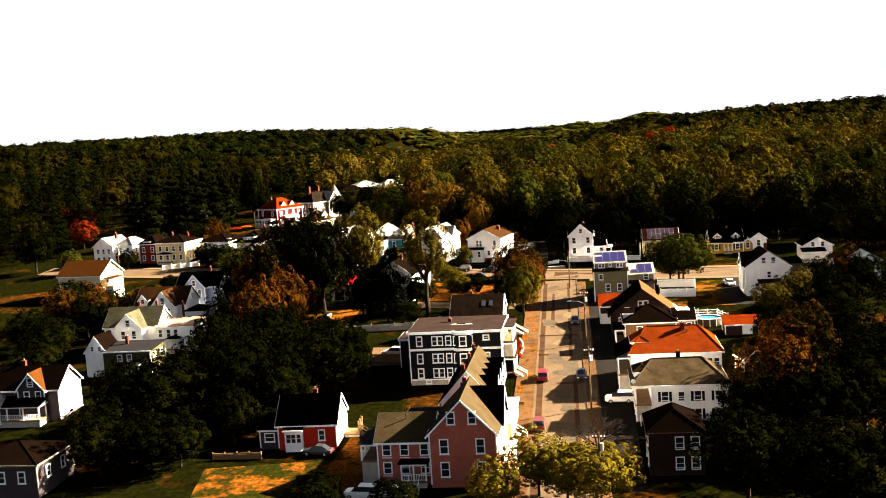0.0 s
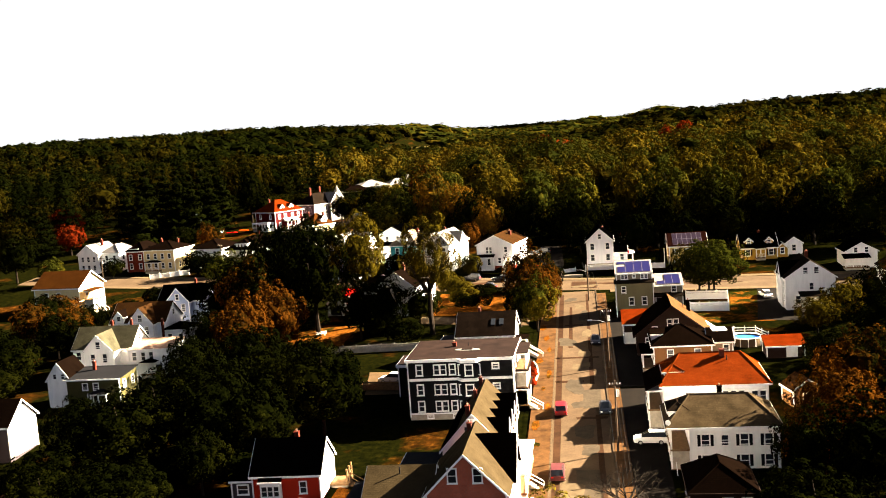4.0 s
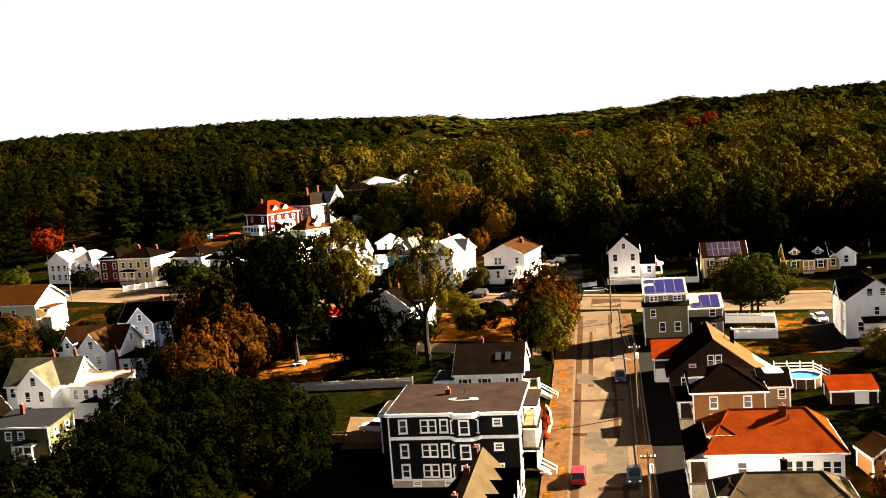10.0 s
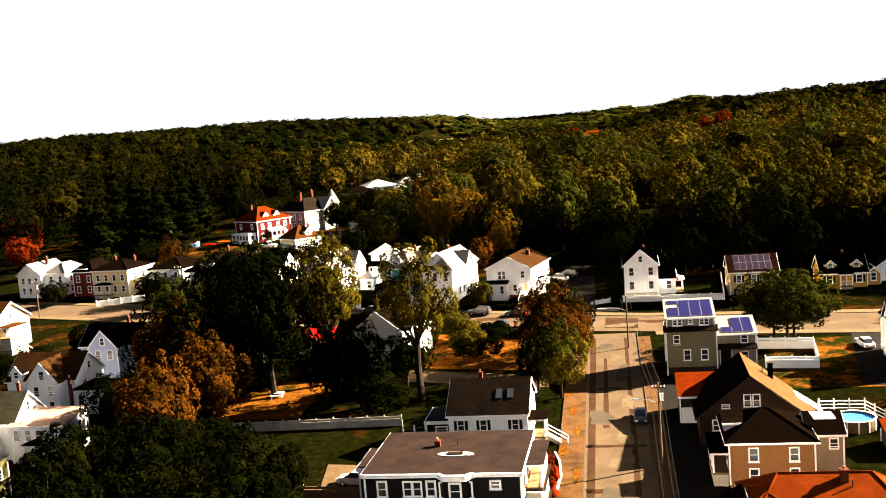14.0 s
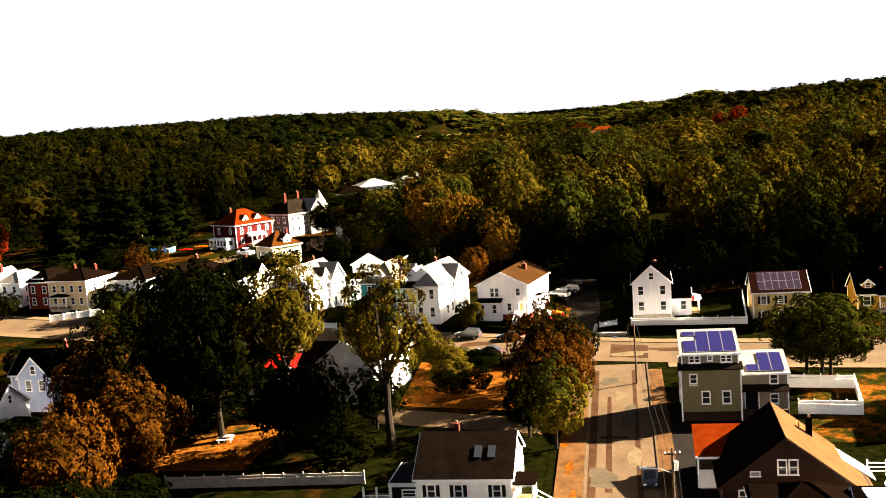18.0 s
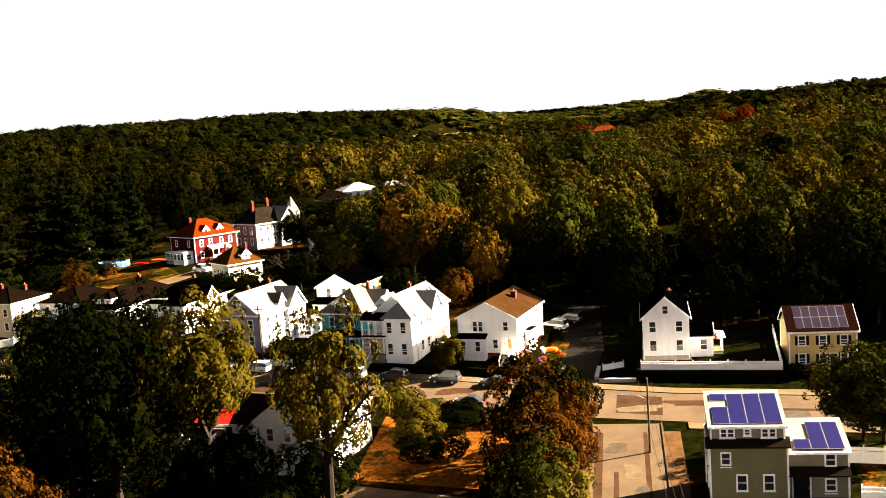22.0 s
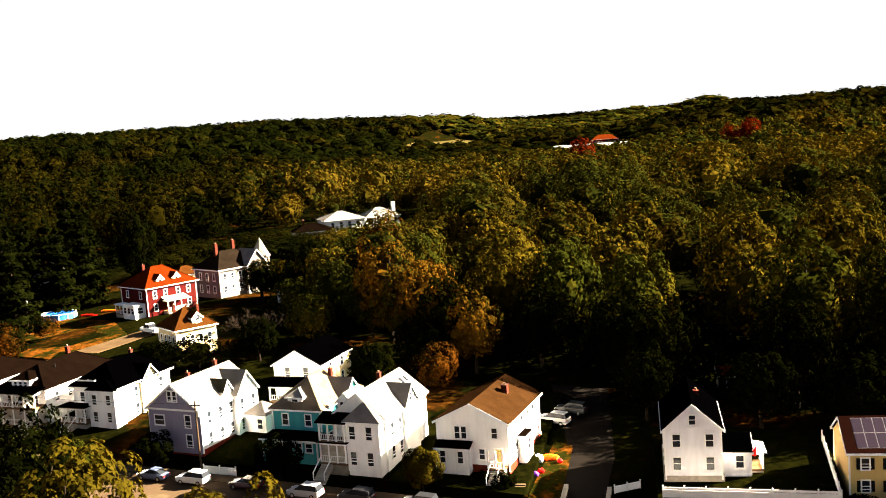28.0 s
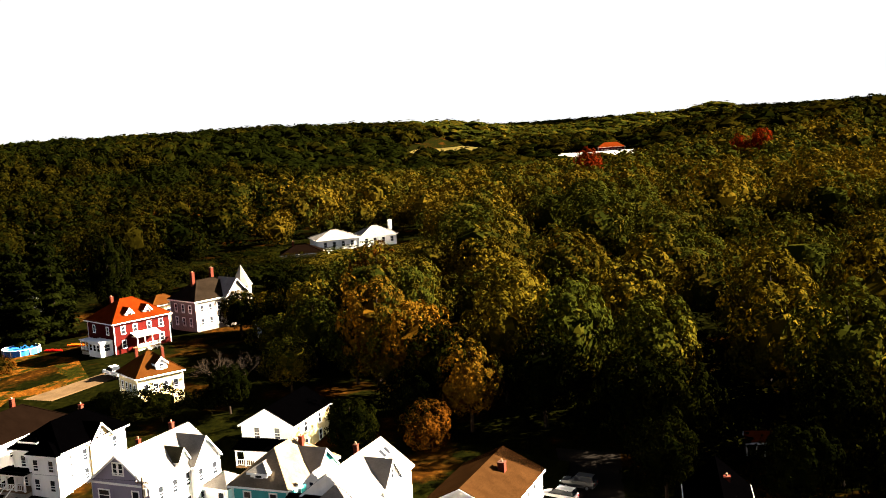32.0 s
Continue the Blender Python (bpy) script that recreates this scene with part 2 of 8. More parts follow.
M["r_russet"] = shingle("russet_brown_shingle", (0.075, 0.038, 0.030))
M["r_brown"] = shingle("brown_shingle", (0.036, 0.025, 0.019))
M["r_grey"] = shingle("grey_brown_shingle", (0.078, 0.063, 0.050), 0.35)
M["r_light"] = shingle("pale_grey_shingle", (0.46, 0.44, 0.42))
M["r_sand"] = shingle("weathered_sand_shingle", (0.17, 0.14, 0.095), 0.35)
M["r_moss"] = shingle("mossy_grey_shingle", (0.21, 0.20, 0.15), 0.5)
M["r_tan"] = shingle("tan_shingle", (0.185, 0.098, 0.038))
M["r_gold"] = shingle("tan_brown_shingle", (0.132, 0.082, 0.043), 0.35)
M["r_red"] = shingle("red_shingle", (0.32, 0.108, 0.034), 0.35)
M["r_orange"] = shingle("orange_red_shingle", (0.27, 0.080, 0.022), 0.35)
M["r_stained"] = shingle("stained_pale_shingle", (0.46, 0.39, 0.30), 0.45)
M["r_straw_sunlit"] = shingle("sunlit_straw_shingle", (0.245, 0.165, 0.098), 0.3)
M["r_umber"] = shingle("umber_shingle", (0.056, 0.043, 0.035), 0.5)
M["r_mottle"] = shingle("mottled_grey_shingle", (0.19, 0.155, 0.110), 0.55)
M["r_tar"] = plain("tar_roof", (0.026, 0.0165, 0.0135), 0.95, 0.35, 0.5, bumpy=0.3, spec=0.02)
M["r_dark"] = plain("black_tar_roof", (0.012, 0.012, 0.014), 0.9, 0.3, 0.6, spec=0.05)
M["rust"] = plain("patched_roof", (0.30, 0.20, 0.15), 0.9, 0.5, 0.8)
M["metal"] = plain("galvanised_metal", (0.5, 0.5, 0.5), 0.4, 0.1, 4, metal=0.9)
M["darkmetal"] = plain("dark_metal", (0.03, 0.03, 0.035), 0.5, 0.2, 4, metal=0.5)
M["door"] = plain("dark_door_paint", (0.05, 0.02, 0.015), 0.5)
M["shutter"] = plain("black_shutter_paint", (0.012, 0.012, 0.012), 0.6)
M["wood"] = plain("weathered_wood", (0.20, 0.13, 0.07), 0.85, 0.3, 3)
M["polewood"] = plain("utility_pole_wood", (0.09, 0.065, 0.045), 0.9, 0.3, 5)
M["bark"] = plain("bark", (0.026, 0.019, 0.013), 0.95, 0.35, 6, bumpy=0.6)
M["solar"] = plain("solar_cell", (0.013, 0.011, 0.062), 0.35, 0.2, 3, spec=0.12)
M["solar_dark"] = plain("dark_solar_cell", (0.024, 0.014, 0.030), 0.4, 0.25, 3, spec=0.1)
M["frame"] = plain("panel_frame_metal", (0.16, 0.15, 0.17), 0.5, 0.1, 4, spec=0.2)
M["rubber"] = plain("rubber", (0.012, 0.012, 0.012), 0.9)
M["water"] = plain("pool_water", (0.05, 0.21, 0.52), 0.15, 0.15, 1.5, spec=0.2)
M["poolblue"] = plain("pool_liner", (0.05, 0.22, 0.62), 0.4)
M["orange_cloth"] = plain("orange_plastic", (0.75, 0.13, 0.01), 0.5)
M["red_paint"] = plain("red_paint", (0.5, 0.015, 0.01), 0.4)
M["purple"] = plain("purple_plastic", (0.22, 0.08, 0.5), 0.5)
m, n, l, b = mat_base("window_glass", 0.12, spec=0.25)
b.inputs["Base Color"].default_value = (0.012, 0.014, 0.018, 1)
M["glass"] = m
for nm, c in (("car_red", (0.13, 0.005, 0.008)), ("car_black", (0.012, 0.013, 0.016)), ("car_white", (0.75, 0.74, 0.72)),
              ("car_silver", (0.34, 0.34, 0.35)), ("car_blue", (0.06, 0.08, 0.14)), ("car_maroon", (0.05, 0.012, 0.012))):
    m, n, l, b = mat_base(nm, 0.35, 0.0, 0.25)
    b.inputs["Base Color"].default_value = (*c, 1)
    b.inputs["Coat Weight"].default_value = 0.15
    M[nm] = m

GREENS = [(0.0035, 0.0046, 0.0007), (0.0085, 0.0100, 0.0012), (0.0175, 0.0185, 0.0019), (0.034, 0.033, 0.0032)]
DARKS = [(0.0012, 0.0019, 0.0004), (0.0030, 0.0042, 0.0007), (0.0065, 0.0080, 0.0011), (0.0140, 0.0155, 0.0018)]
GOLDS = [(0.0085, 0.0070, 0.0008), (0.0220, 0.0170, 0.0014), (0.0480, 0.0350, 0.0026), (0.0950, 0.0650, 0.0045)]
RUSTS = [(0.0060, 0.0026, 0.0004), (0.0180, 0.0066, 0.0008), (0.0450, 0.0150, 0.0014), (0.0900, 0.0270, 0.0022)]
REDS = [(0.0070, 0.0020, 0.0006), (0.0360, 0.0050, 0.0009), (0.0850, 0.0075, 0.0014), (0.1700, 0.0150, 0.0026)]
M["leaf_green"] = leaf_mat("oak_leaf", GREENS, GOLDS, 0.30)
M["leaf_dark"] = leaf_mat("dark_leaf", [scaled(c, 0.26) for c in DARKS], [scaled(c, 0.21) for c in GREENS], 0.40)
M["leaf_yellow"] = leaf_mat("yellowing_leaf", [scaled(c, 0.8) for c in GREENS], [scaled(c, 0.72) for c in GOLDS], 0.78)
M["leaf_orange"] = leaf_mat("orange_leaf", [scaled(c, 0.6) for c in DARKS], [scaled(c, 0.95) for c in RUSTS], 0.52, 0.35, 0.2)
M["leaf_gold"] = leaf_mat("golden_leaf", GREENS, [scaled(c, 1.7) for c in GOLDS], 1.05)
M["leaf_amber"] = leaf_mat("amber_leaf", GREENS, [(c[0] * 1.5, c[1] * 0.95, c[2]) for c in GOLDS], 0.66, 0.35, 0.13)
M["leaf_red"] = leaf_mat("red_leaf", RUSTS, REDS, 0.8)
M["leaf_pine"] = leaf_mat("pine_needle", [scaled(c, 0.45) for c in DARKS], [scaled(c, 0.6) for c in DARKS], 0.3)
WOODS = [(0.0026, 0.0044, 0.0008), (0.0078, 0.0108, 0.0015), (0.0175, 0.0208, 0.0024), (0.0355, 0.0375, 0.0040)]
WOODGOLD = [(0.0070, 0.0066, 0.0010), (0.0210, 0.0175, 0.0017), (0.0480, 0.0360, 0.0030), (0.0950, 0.0660, 0.0048)]
M["leaf_wood"] = leaf_mat("woodland_leaf", [(c[0] * 0.92, c[1] * 0.82, c[2] * 0.8) for c in WOODS], [(c[0] * 0.95, c[1] * 0.82, c[2] * 0.8) for c in WOODGOLD], 0.42, 0.10, 0.035, 0.3)
M["leaf_edge_lit"] = leaf_mat("lit_wood_edge_leaf", [(c[0] * 1.2, c[1] * 1.1, c[2]) for c in WOODS], [(c[0] * 1.3, c[1] * 1.15, c[2]) for c in WOODGOLD], 0.48, 0.15, 0.04)
# woodland tones scaled down; the west woods carry their shade in it
M["leaf_hill_darkened"] = leaf_mat("darkened_hillside_leaf", [scaled(c, 0.19) for c in WOODS], [scaled(c, 0.20) for c in WOODGOLD], 0.44, 0.04, 0.012, 0.3)
M["leaf_conifer"] = leaf_mat("conifer_wood_needle", [scaled(c, 0.4) for c in DARKS], [scaled(c, 0.15) for c in WOODS], 0.4, 0.10, 0.022, 0.4)


def ground_mat():
    m, n, l, b = mat_base("grass_and_litter", 0.95, spec=0.0)
    a = noise_node(n, l, 0.06, 6)
    c = noise_node(n, l, 0.9, 5)
    g = ramp(n, [(0.3, (0.0006, 0.0008, 0.0002)), (0.6, (0.0026, 0.0027, 0.0004)), (0.8, (0.008, 0.006, 0.0009))])
    d = ramp(n, [(0.25, (0.003, 0.0012, 0.0004)), (0.55, (0.017, 0.006, 0.0008)), (0.8, (0.066, 0.024, 0.003))])
    l.new(c.outputs[0], g.inputs[0])
    l.new(c.outputs[0], d.inputs[0])
    k = ramp(n, [(0.55, (0, 0, 0)), (0.66, (1, 1, 1))])
    l.new(a.outputs[0], k.inputs[0])
    l.new(mixc(n, l, k.outputs[0], g.outputs[0], d.outputs[0]), b.inputs["Base Color"])
    bump(n, l, b, c.outputs[0], 0.6, 0.15)
    return m


def pave_mat(name, col, vary, scale, crack=0.0):
    col = scaled(deep(col, 1.4), 0.41)
    m, n, l, b = mat_base(name, 0.95, spec=0.02)
    a = noise_node(n, l, scale, 6)
    f = noise_node(n, l, 3.5, 5, rough=0.75)
    r = ramp(n, [(0.3, scaled(col, 1 - vary)), (0.5, col), (0.72, scaled(col, 1 + vary))])
    l.new(a.outputs[0], r.inputs[0])
    r2 = ramp(n, [(0.35, (0.7, 0.68, 0.66)), (0.6, (1, 1, 1))])
    l.new(f.outputs[0], r2.inputs[0])
    l.new(mixc(n, l, 0.8, r.outputs[0], r2.outputs[0], "MULTIPLY"), b.inputs["Base Color"])
    bump(n, l, b, f.outputs[0], 0.25, 0.01)
    return m


def litter_mat(name, cover, scale=0.22):
    """Rough grass with drifts of fallen orange leaves; cover is the leaves' share."""
    m, n, l, b = mat_base(name, 0.95, spec=0.0)
    a = noise_node(n, l, scale, 6, rough=0.7)
    c = noise_node(n, l, 1.6, 5, rough=0.75)
    g = ramp(n, [(0.3, (0.0015, 0.0020, 0.0004)), (0.6, (0.0085, 0.0085, 0.0010)), (0.8, (0.022, 0.018, 0.002))])
    d = ramp(n, [(0.25, (0.010, 0.0034, 0.0008)), (0.52, (0.062, 0.0195, 0.0022)), (0.78, (0.165, 0.060, 0.0075))])
    l.new(c.outputs[0], g.inputs[0])
    l.new(c.outputs[0], d.inputs[0])
    e = 0.68 - 0.36 * cover
    k = ramp(n, [(e - 0.05, (0, 0, 0)), (e + 0.06, (1, 1, 1))])
    l.new(a.outputs[0], k.inputs[0])
    l.new(mixc(n, l, k.outputs[0], g.outputs[0], d.outputs[0]), b.inputs["Base Color"])
    bump(n, l, b, c.outputs[0], 0.6, 0.1)
    return m


M["ground"] = ground_mat()
M["road"] = pave_mat("worn_asphalt", (0.215, 0.160, 0.108), 0.22, 0.25)
M["patch"] = pave_mat("dark_asphalt_patch", (0.160, 0.132, 0.098), 0.3, 0.6)
M["rut"] = pave_mat("tar_strip", (0.115, 0.066, 0.036), 0.35, 0.6)
M["pale_wear"] = pave_mat("bleached_asphalt", (0.238, 0.188, 0.125), 0.3, 0.6)
M["walk"] = pave_mat("pavement_concrete", (0.19, 0.110, 0.050), 0.5, 0.5)
M["walk_pale"] = pave_mat("pale_pavement_concrete", (0.26, 0.20, 0.13), 0.2, 0.6)
M["kerb"] = pave_mat("granite_kerb", (0.20, 0.15, 0.10), 0.3, 2.0)
M["dirt"] = litter_mat("leaf_strewn_earth", 0.72)
M["lawn"] = litter_mat("leafy_lawn", 0.42)
M["drive"] = pave_mat("driveway_asphalt", (0.038, 0.031, 0.025), 0.25, 0.5)
M["drive_tan"] = pave_mat("gravel_drive", (0.23, 0.165, 0.10), 0.25, 0.4)
M["field"] = pave_mat("mown_field", (0.16, 0.13, 0.04), 0.25, 0.02)
M["lot"] = pave_mat("pale_lot", (0.55, 0.55, 0.55), 0.1, 0.02)


# ---------------------------------------------------------------- mesh helpers
class MB:
    """Collects corners and faces of one mesh."""

    def __init__(s):
        s.v, s.f = [], []

    def poly(s, pts):
        i = len(s.v)
        s.v += [tuple(p) for p in pts]
        s.f.append(tuple(range(i, i + len(pts))))
        return s

    def hexa(s, lo, hi):
        """A solid between a lower and an upper ring of corners (both anticlockwise from above)."""
        i, k = len(s.v), len(lo)
        s.v += [tuple(p) for p in lo] + [tuple(p) for p in hi]
        s.f.append(tuple(range(i + k - 1, i - 1, -1)))
        s.f.append(tuple(range(i + k, i + 2 * k)))
        for a in range(k):
            c = (a + 1) % k
            s.f.append((i + a, i + c, i + k + c, i + k + a))
        return s

    def box(s, x0, x1, y0, y1, z0, z1):
        q = [(x0, y0), (x1, y0), (x1, y1), (x0, y1)]
        return s.hexa([(*p, z0) for p in q], [(*p, z1) for p in q])

    def beam(s, a, b, r, n=6, r2=None):
        a, b = Vector(a), Vector(b)
        d = (b - a).normalized()
        u = d.orthogonal().normalized()
        w = d.cross(u)
        ring = lambda c, q: [c + (u * math.cos(2 * math.pi * k / n) + w * math.sin(2 * math.pi * k / n)) * q for k in range(n)]
        return s.hexa(ring(a, r), ring(b, r if r2 is None else r2))

    def mesh(s, name, mat):
        me = bpy.data.meshes.new(name)
        me.from_pydata(s.v, [], s.f)
        me.materials.append(mat)
        me.update()
        return me


def part(name, data, mat, parent, label="", loc=None, rz=0.0):
    me = data.mesh(name, mat) if isinstance(data, MB) else data
    ob = new(name, me)
    ob.parent = parent
    if loc is not None:
        ob.location = loc
    if rz:
        ob.rotation_euler = (0, 0, rz)
    if label:
        tagged(ob, label)
    return ob


def thing(name, x, y, z, rot, label, cat, group="", kind=""):
    e = new(name)
    e.empty_display_size = 0.3
    e.location, e.rotation_euler = (x, y, z), (0, 0, radians(rot))
    return tagged(e, label, cat, group, kind)


CACHE = {}


def cached(key, make):
    if key not in CACHE:
        CACHE[key] = make()
    return CACHE[key]


def win_frame(w, h, mat):
    b = MB()
    t, d = 0.15, 0.09
    b.box(-w / 2 - t, -w / 2, -d, 0.02, -h / 2, h / 2)
    b.box(w / 2, w / 2 + t, -d, 0.02, -h / 2, h / 2)
    b.box(-w / 2 - t, w / 2 + t, -d, 0.02, h / 2, h / 2 + t)
    b.box(-w / 2 - t, w / 2 + t, -d, 0.02, -h / 2 - t, -h / 2)
    return b.mesh("window_frame", mat)


def win_pane(w, h):
    return MB().box(-w / 2, w / 2, -0.03, 0.0, -h / 2, h / 2).mesh("pane", M["glass"])


def win_rail(w, mat):
    return MB().box(-w / 2, w / 2, -0.06, -0.03, -0.035, 0.035).mesh("meeting_rail", mat)


FACE = {"f": 0.0, "r": math.pi / 2, "b": math.pi, "l": -math.pi / 2}


class House:
    """A house built of blocks, in its own axes: -y is its front."""

    def __init__(s, x, y, rot, label, name="house", cat="house", group="", z=None):
        s.e = thing(name, x, y, G(x, y) if z is None else z, rot, label, cat, group)

    def block(s, x0, x1, y0, y1, h, wall, roof=None, ridge="x", rise=2.5, over=0.45, rmat=None, z0=-1.2, hipl=None, corners=True, trim=None):
        """Walls to height h and a roof: gable, hip, flat, shed (rises to the back)."""
        trim = trim or M["trim"]
        w = MB()
        if roof == "gable":
            if ridge == "y":
                xm = (x0 + x1) / 2
                lo = [(x0, y0, z0), (x1, y0, z0), (x1, y0, h), (xm, y0, h + rise), (x0, y0, h)]
                hi = [(p[0], y1, p[2]) for p in lo]
            else:
                ym = (y0 + y1) / 2
                lo = [(x0, y1, z0), (x0, y0, z0), (x0, y0, h), (x0, ym, h + rise), (x0, y1, h)]
                hi = [(x1, p[1], p[2]) for p in lo]
            w.hexa(lo, hi)
            w.f[-len(lo) - 2] = w.f[-len(lo) - 2][::1]
        elif roof == "shed":
            w.hexa([(x0, y0, z0), (x1, y0, z0), (x1, y1, z0), (x0, y1, z0)], [(x0, y0, h), (x1, y0, h), (x1, y1, h + rise), (x0, y1, h + rise)])
        else:
            w.box(x0, x1, y0, y1, z0, h)
        part("wall", w, wall, s.e)
        t = 0.16
        if roof == "gable":
            if ridge == "y":
                xm, hw = (x0 + x1) / 2, (x1 - x0) / 2
                k = rise / hw
                for sg, xe in ((-1, x0 - over), (1, x1 + over)):
                    ze = h - over * k
                    q = [(xe, y0 - over), (xm, y0 - over), (xm, y1 + over), (xe, y1 + over)]
                    zz = [ze, h + rise, h + rise, ze]
                    b = MB().hexa([(*p, z + 0.03) for p, z in zip(q, zz)], [(*p, z + 0.03 + t) for p, z in zip(q, zz)])
                    part("roof_slope", b, rmat, s.e)
                    for ye, yo in ((y0 - over, -0.06), (y1 + over, 0.06)):
                        ya, yb = sorted((ye, ye + yo))
                        q = [(xe, ya), (xm, ya), (xm, yb), (xe, yb)]
                        b = MB().hexa([(*p, z - 0.16) for p, z in zip(q, zz)], [(*p, z + 0.14) for p, z in zip(q, zz)])
                        part("rake_board", b, trim, s.e)
                    b = MB().box(min(xe, xe + sg * 0.06), max(xe, xe + sg * 0.06), y0 - over, y1 + over, ze - 0.14, ze + 0.12)
                    part("eave_board", b, trim, s.e)
            else:
                ym, hw = (y0 + y1) / 2, (y1 - y0) / 2
                k = rise / hw
                for sg, ye in ((-1, y0 - over), (1, y1 + over)):
                    ze = h - over * k
                    q = [(x0 - over, ye), (x1 + over, ye), (x1 + over, ym), (x0 - over, ym)]
                    zz = [ze, ze, h + rise, h + rise]
                    b = MB().hexa([(*p, z + 0.03) for p, z in zip(q, zz)], [(*p, z + 0.03 + t) for p, z in zip(q, zz)])
                    part("roof_slope", b, rmat, s.e)
                    for xe, xo in ((x0 - over, -0.06), (x1 + over, 0.06)):
                        xa, xb = sorted((xe, xe + xo))
                        q = [(xa, ye), (xb, ye), (xb, ym), (xa, ym)]
                        b = MB().hexa([(*p, z - 0.16) for p, z in zip(q, zz)], [(*p, z + 0.14) for p, z in zip(q, zz)])
                        part("rake_board", b, trim, s.e)
                    b = MB().box(x0 - over, x1 + over, min(ye, ye + sg * 0.06), max(ye, ye + sg * 0.06), ze - 0.14, ze + 0.12)
                    part("eave_board", b, trim, s.e)
        elif roof == "hip":
            xm, ym = (x0 + x1) / 2, (y0 + y1) / 2
            L = hipl if hipl is not None else max(0.1, (x1 - x0) - (y1 - y0) if ridge == "x" else (y1 - y0) - (x1 - x0))
            a, c = ((xm - L / 2, ym), (xm + L / 2, ym)) if ridge == "x" else ((xm, ym - L / 2), (xm, ym + L / 2))
            X0, X1, Y0, Y1 = x0 - over, x1 + over, y0 - over, y1 + over
            z, zr = h + 0.1, h + rise
            b = MB()
            A, C = (*a, zr), (*c, zr)
            p = [(X0, Y0, z), (X1, Y0, z), (X1, Y1, z), (X0, Y1, z)]
            if ridge == "x":
                b.poly([p[0], p[1], C, A]).poly([p[1], p[2], C]).poly([p[2], p[3], A, C]).poly([p[3], p[0], A])
            else:
                b.poly([p[0], p[1], A]).poly([p[1], p[2], C, A]).poly([p[2], p[3], C]).poly([p[3], p[0], A, C])
            b.poly(p[::-1])
            part("roof", b, rmat, s.e)
            part("eave_board", MB().box(X0 - 0.03, X1 + 0.03, Y0 - 0.03, Y1 + 0.03, h - 0.14, h + 0.096), trim, s.e)
            for q, r in ((p[0], A), (p[1], C if ridge == "x" else A), (p[2], C), (p[3], A if ridge == "x" else C), (A, C)):
                part("ridge_cap", MB().beam((q[0], q[1], q[2] + 0.02), (r[0], r[1], r[2] + 0.02), 0.09, 5), rmat, s.e)
        elif roof == "flat":
            part("cornice", MB().box(x0 - over, x1 + over, y0 - over, y1 + over, h - 0.28, h + 0.16), trim, s.e)
            part("roof", MB().box(x0 - over + 0.12, x1 + over - 0.12, y0 - over + 0.12, y1 + over - 0.12, h + 0.1, h + 0.22), rmat, s.e)
        elif roof == "shed":
            q = [(x0 - over, y0 - over), (x1 + over, y0 - over), (x1 + over, y1 + over * 0.3), (x0 - over, y1 + over * 0.3)]
            k = rise / (y1 - y0)
            zz = [h - over * k, h - over * k, h + rise + 0.3 * over * k, h + rise + 0.3 * over * k]
            part("roof_slope", MB().hexa([(*p, z + 0.03) for p, z in zip(q, zz)], [(*p, z + 0.17) for p, z in zip(q, zz)]), rmat, s.e)
            part("eave_board", MB().box(q[0][0], q[1][0], q[0][1] - 0.06, q[0][1], zz[0] - 0.1, zz[0] + 0.15), trim, s.e)
        if corners:
            for cx, cy in ((x0, y0), (x1, y0), (x1, y1), (x0, y1)):
                part("corner_board", MB().box(cx - 0.09, cx + 0.09, cy - 0.09, cy + 0.09, 0.1, h - 0.15), trim, s.e)
        return (x0, x1, y0, y1, h)

    def win(s, blk, face, u, z, w=0.85, h=1.45, casing=None, shutters=False, out=0.0):
        """A sash window; u runs along the face from its middle, z is its centre."""
        x0, x1, y0, y1 = blk[:4]
        fr = casing or M["trim"]
        a = FACE[face]
        mx, my = (x0 + x1) / 2, (y0 + y1) / 2
        loc = {"f": (mx + u, y0 - out, z), "b": (mx - u, y1 + out, z), "r": (x1 + out, my + u, z), "l": (x0 - out, my - u, z)}[face]
        o = part("window", cached(("wf", w, h, fr.name), lambda: win_frame(w, h, fr)), fr, s.e, loc=loc, rz=a)
        part("pane", cached(("wp", w, h), lambda: win_pane(w, h)), None, o, "dark reflecting glass")
        part("meeting_rail", cached(("wr", w, fr.name), lambda: win_rail(w, fr)), None, o)
        part("sill", cached(("ws", w, fr.name), lambda: MB().box(-w / 2 - 0.2, w / 2 + 0.2, -0.17, 0.0, -h / 2 - 0.2, -h / 2 - 0.13).mesh("sill", fr)), None, o)
        if shutters:
            for sg in (-1, 1):
                c = sg * (w / 2 + 0.36)
                part("shutter", cached(("sh", w, h, sg), lambda: MB().box(c - 0.2, c + 0.2, -0.07, 0.0, -h / 2, h / 2).mesh("shutter", M["shutter"])), None, o, "black louvred shutter")
        return o

    def wins(s, blk, face, us, zs, **kw):
        for z in zs:
            for u in us:
                s.win(blk, face, u, z, **kw)

    def door(s, blk, face, u, z0=0.0, w=0.95, h=2.05, mat=None):
        x0, x1, y0, y1 = blk[:4]
        mx, my = (x0 + x1) / 2, (y0 + y1) / 2
        loc = {"f": (mx + u, y0, z0), "b": (mx - u, y1, z0), "r": (x1, my + u, z0), "l": (x0, my - u, z0)}[face]
        o = part("door", MB().box(-w / 2, w / 2, -0.06, 0.0, 0, h), mat or M["door"], s.e, loc=loc, rz=FACE[face])
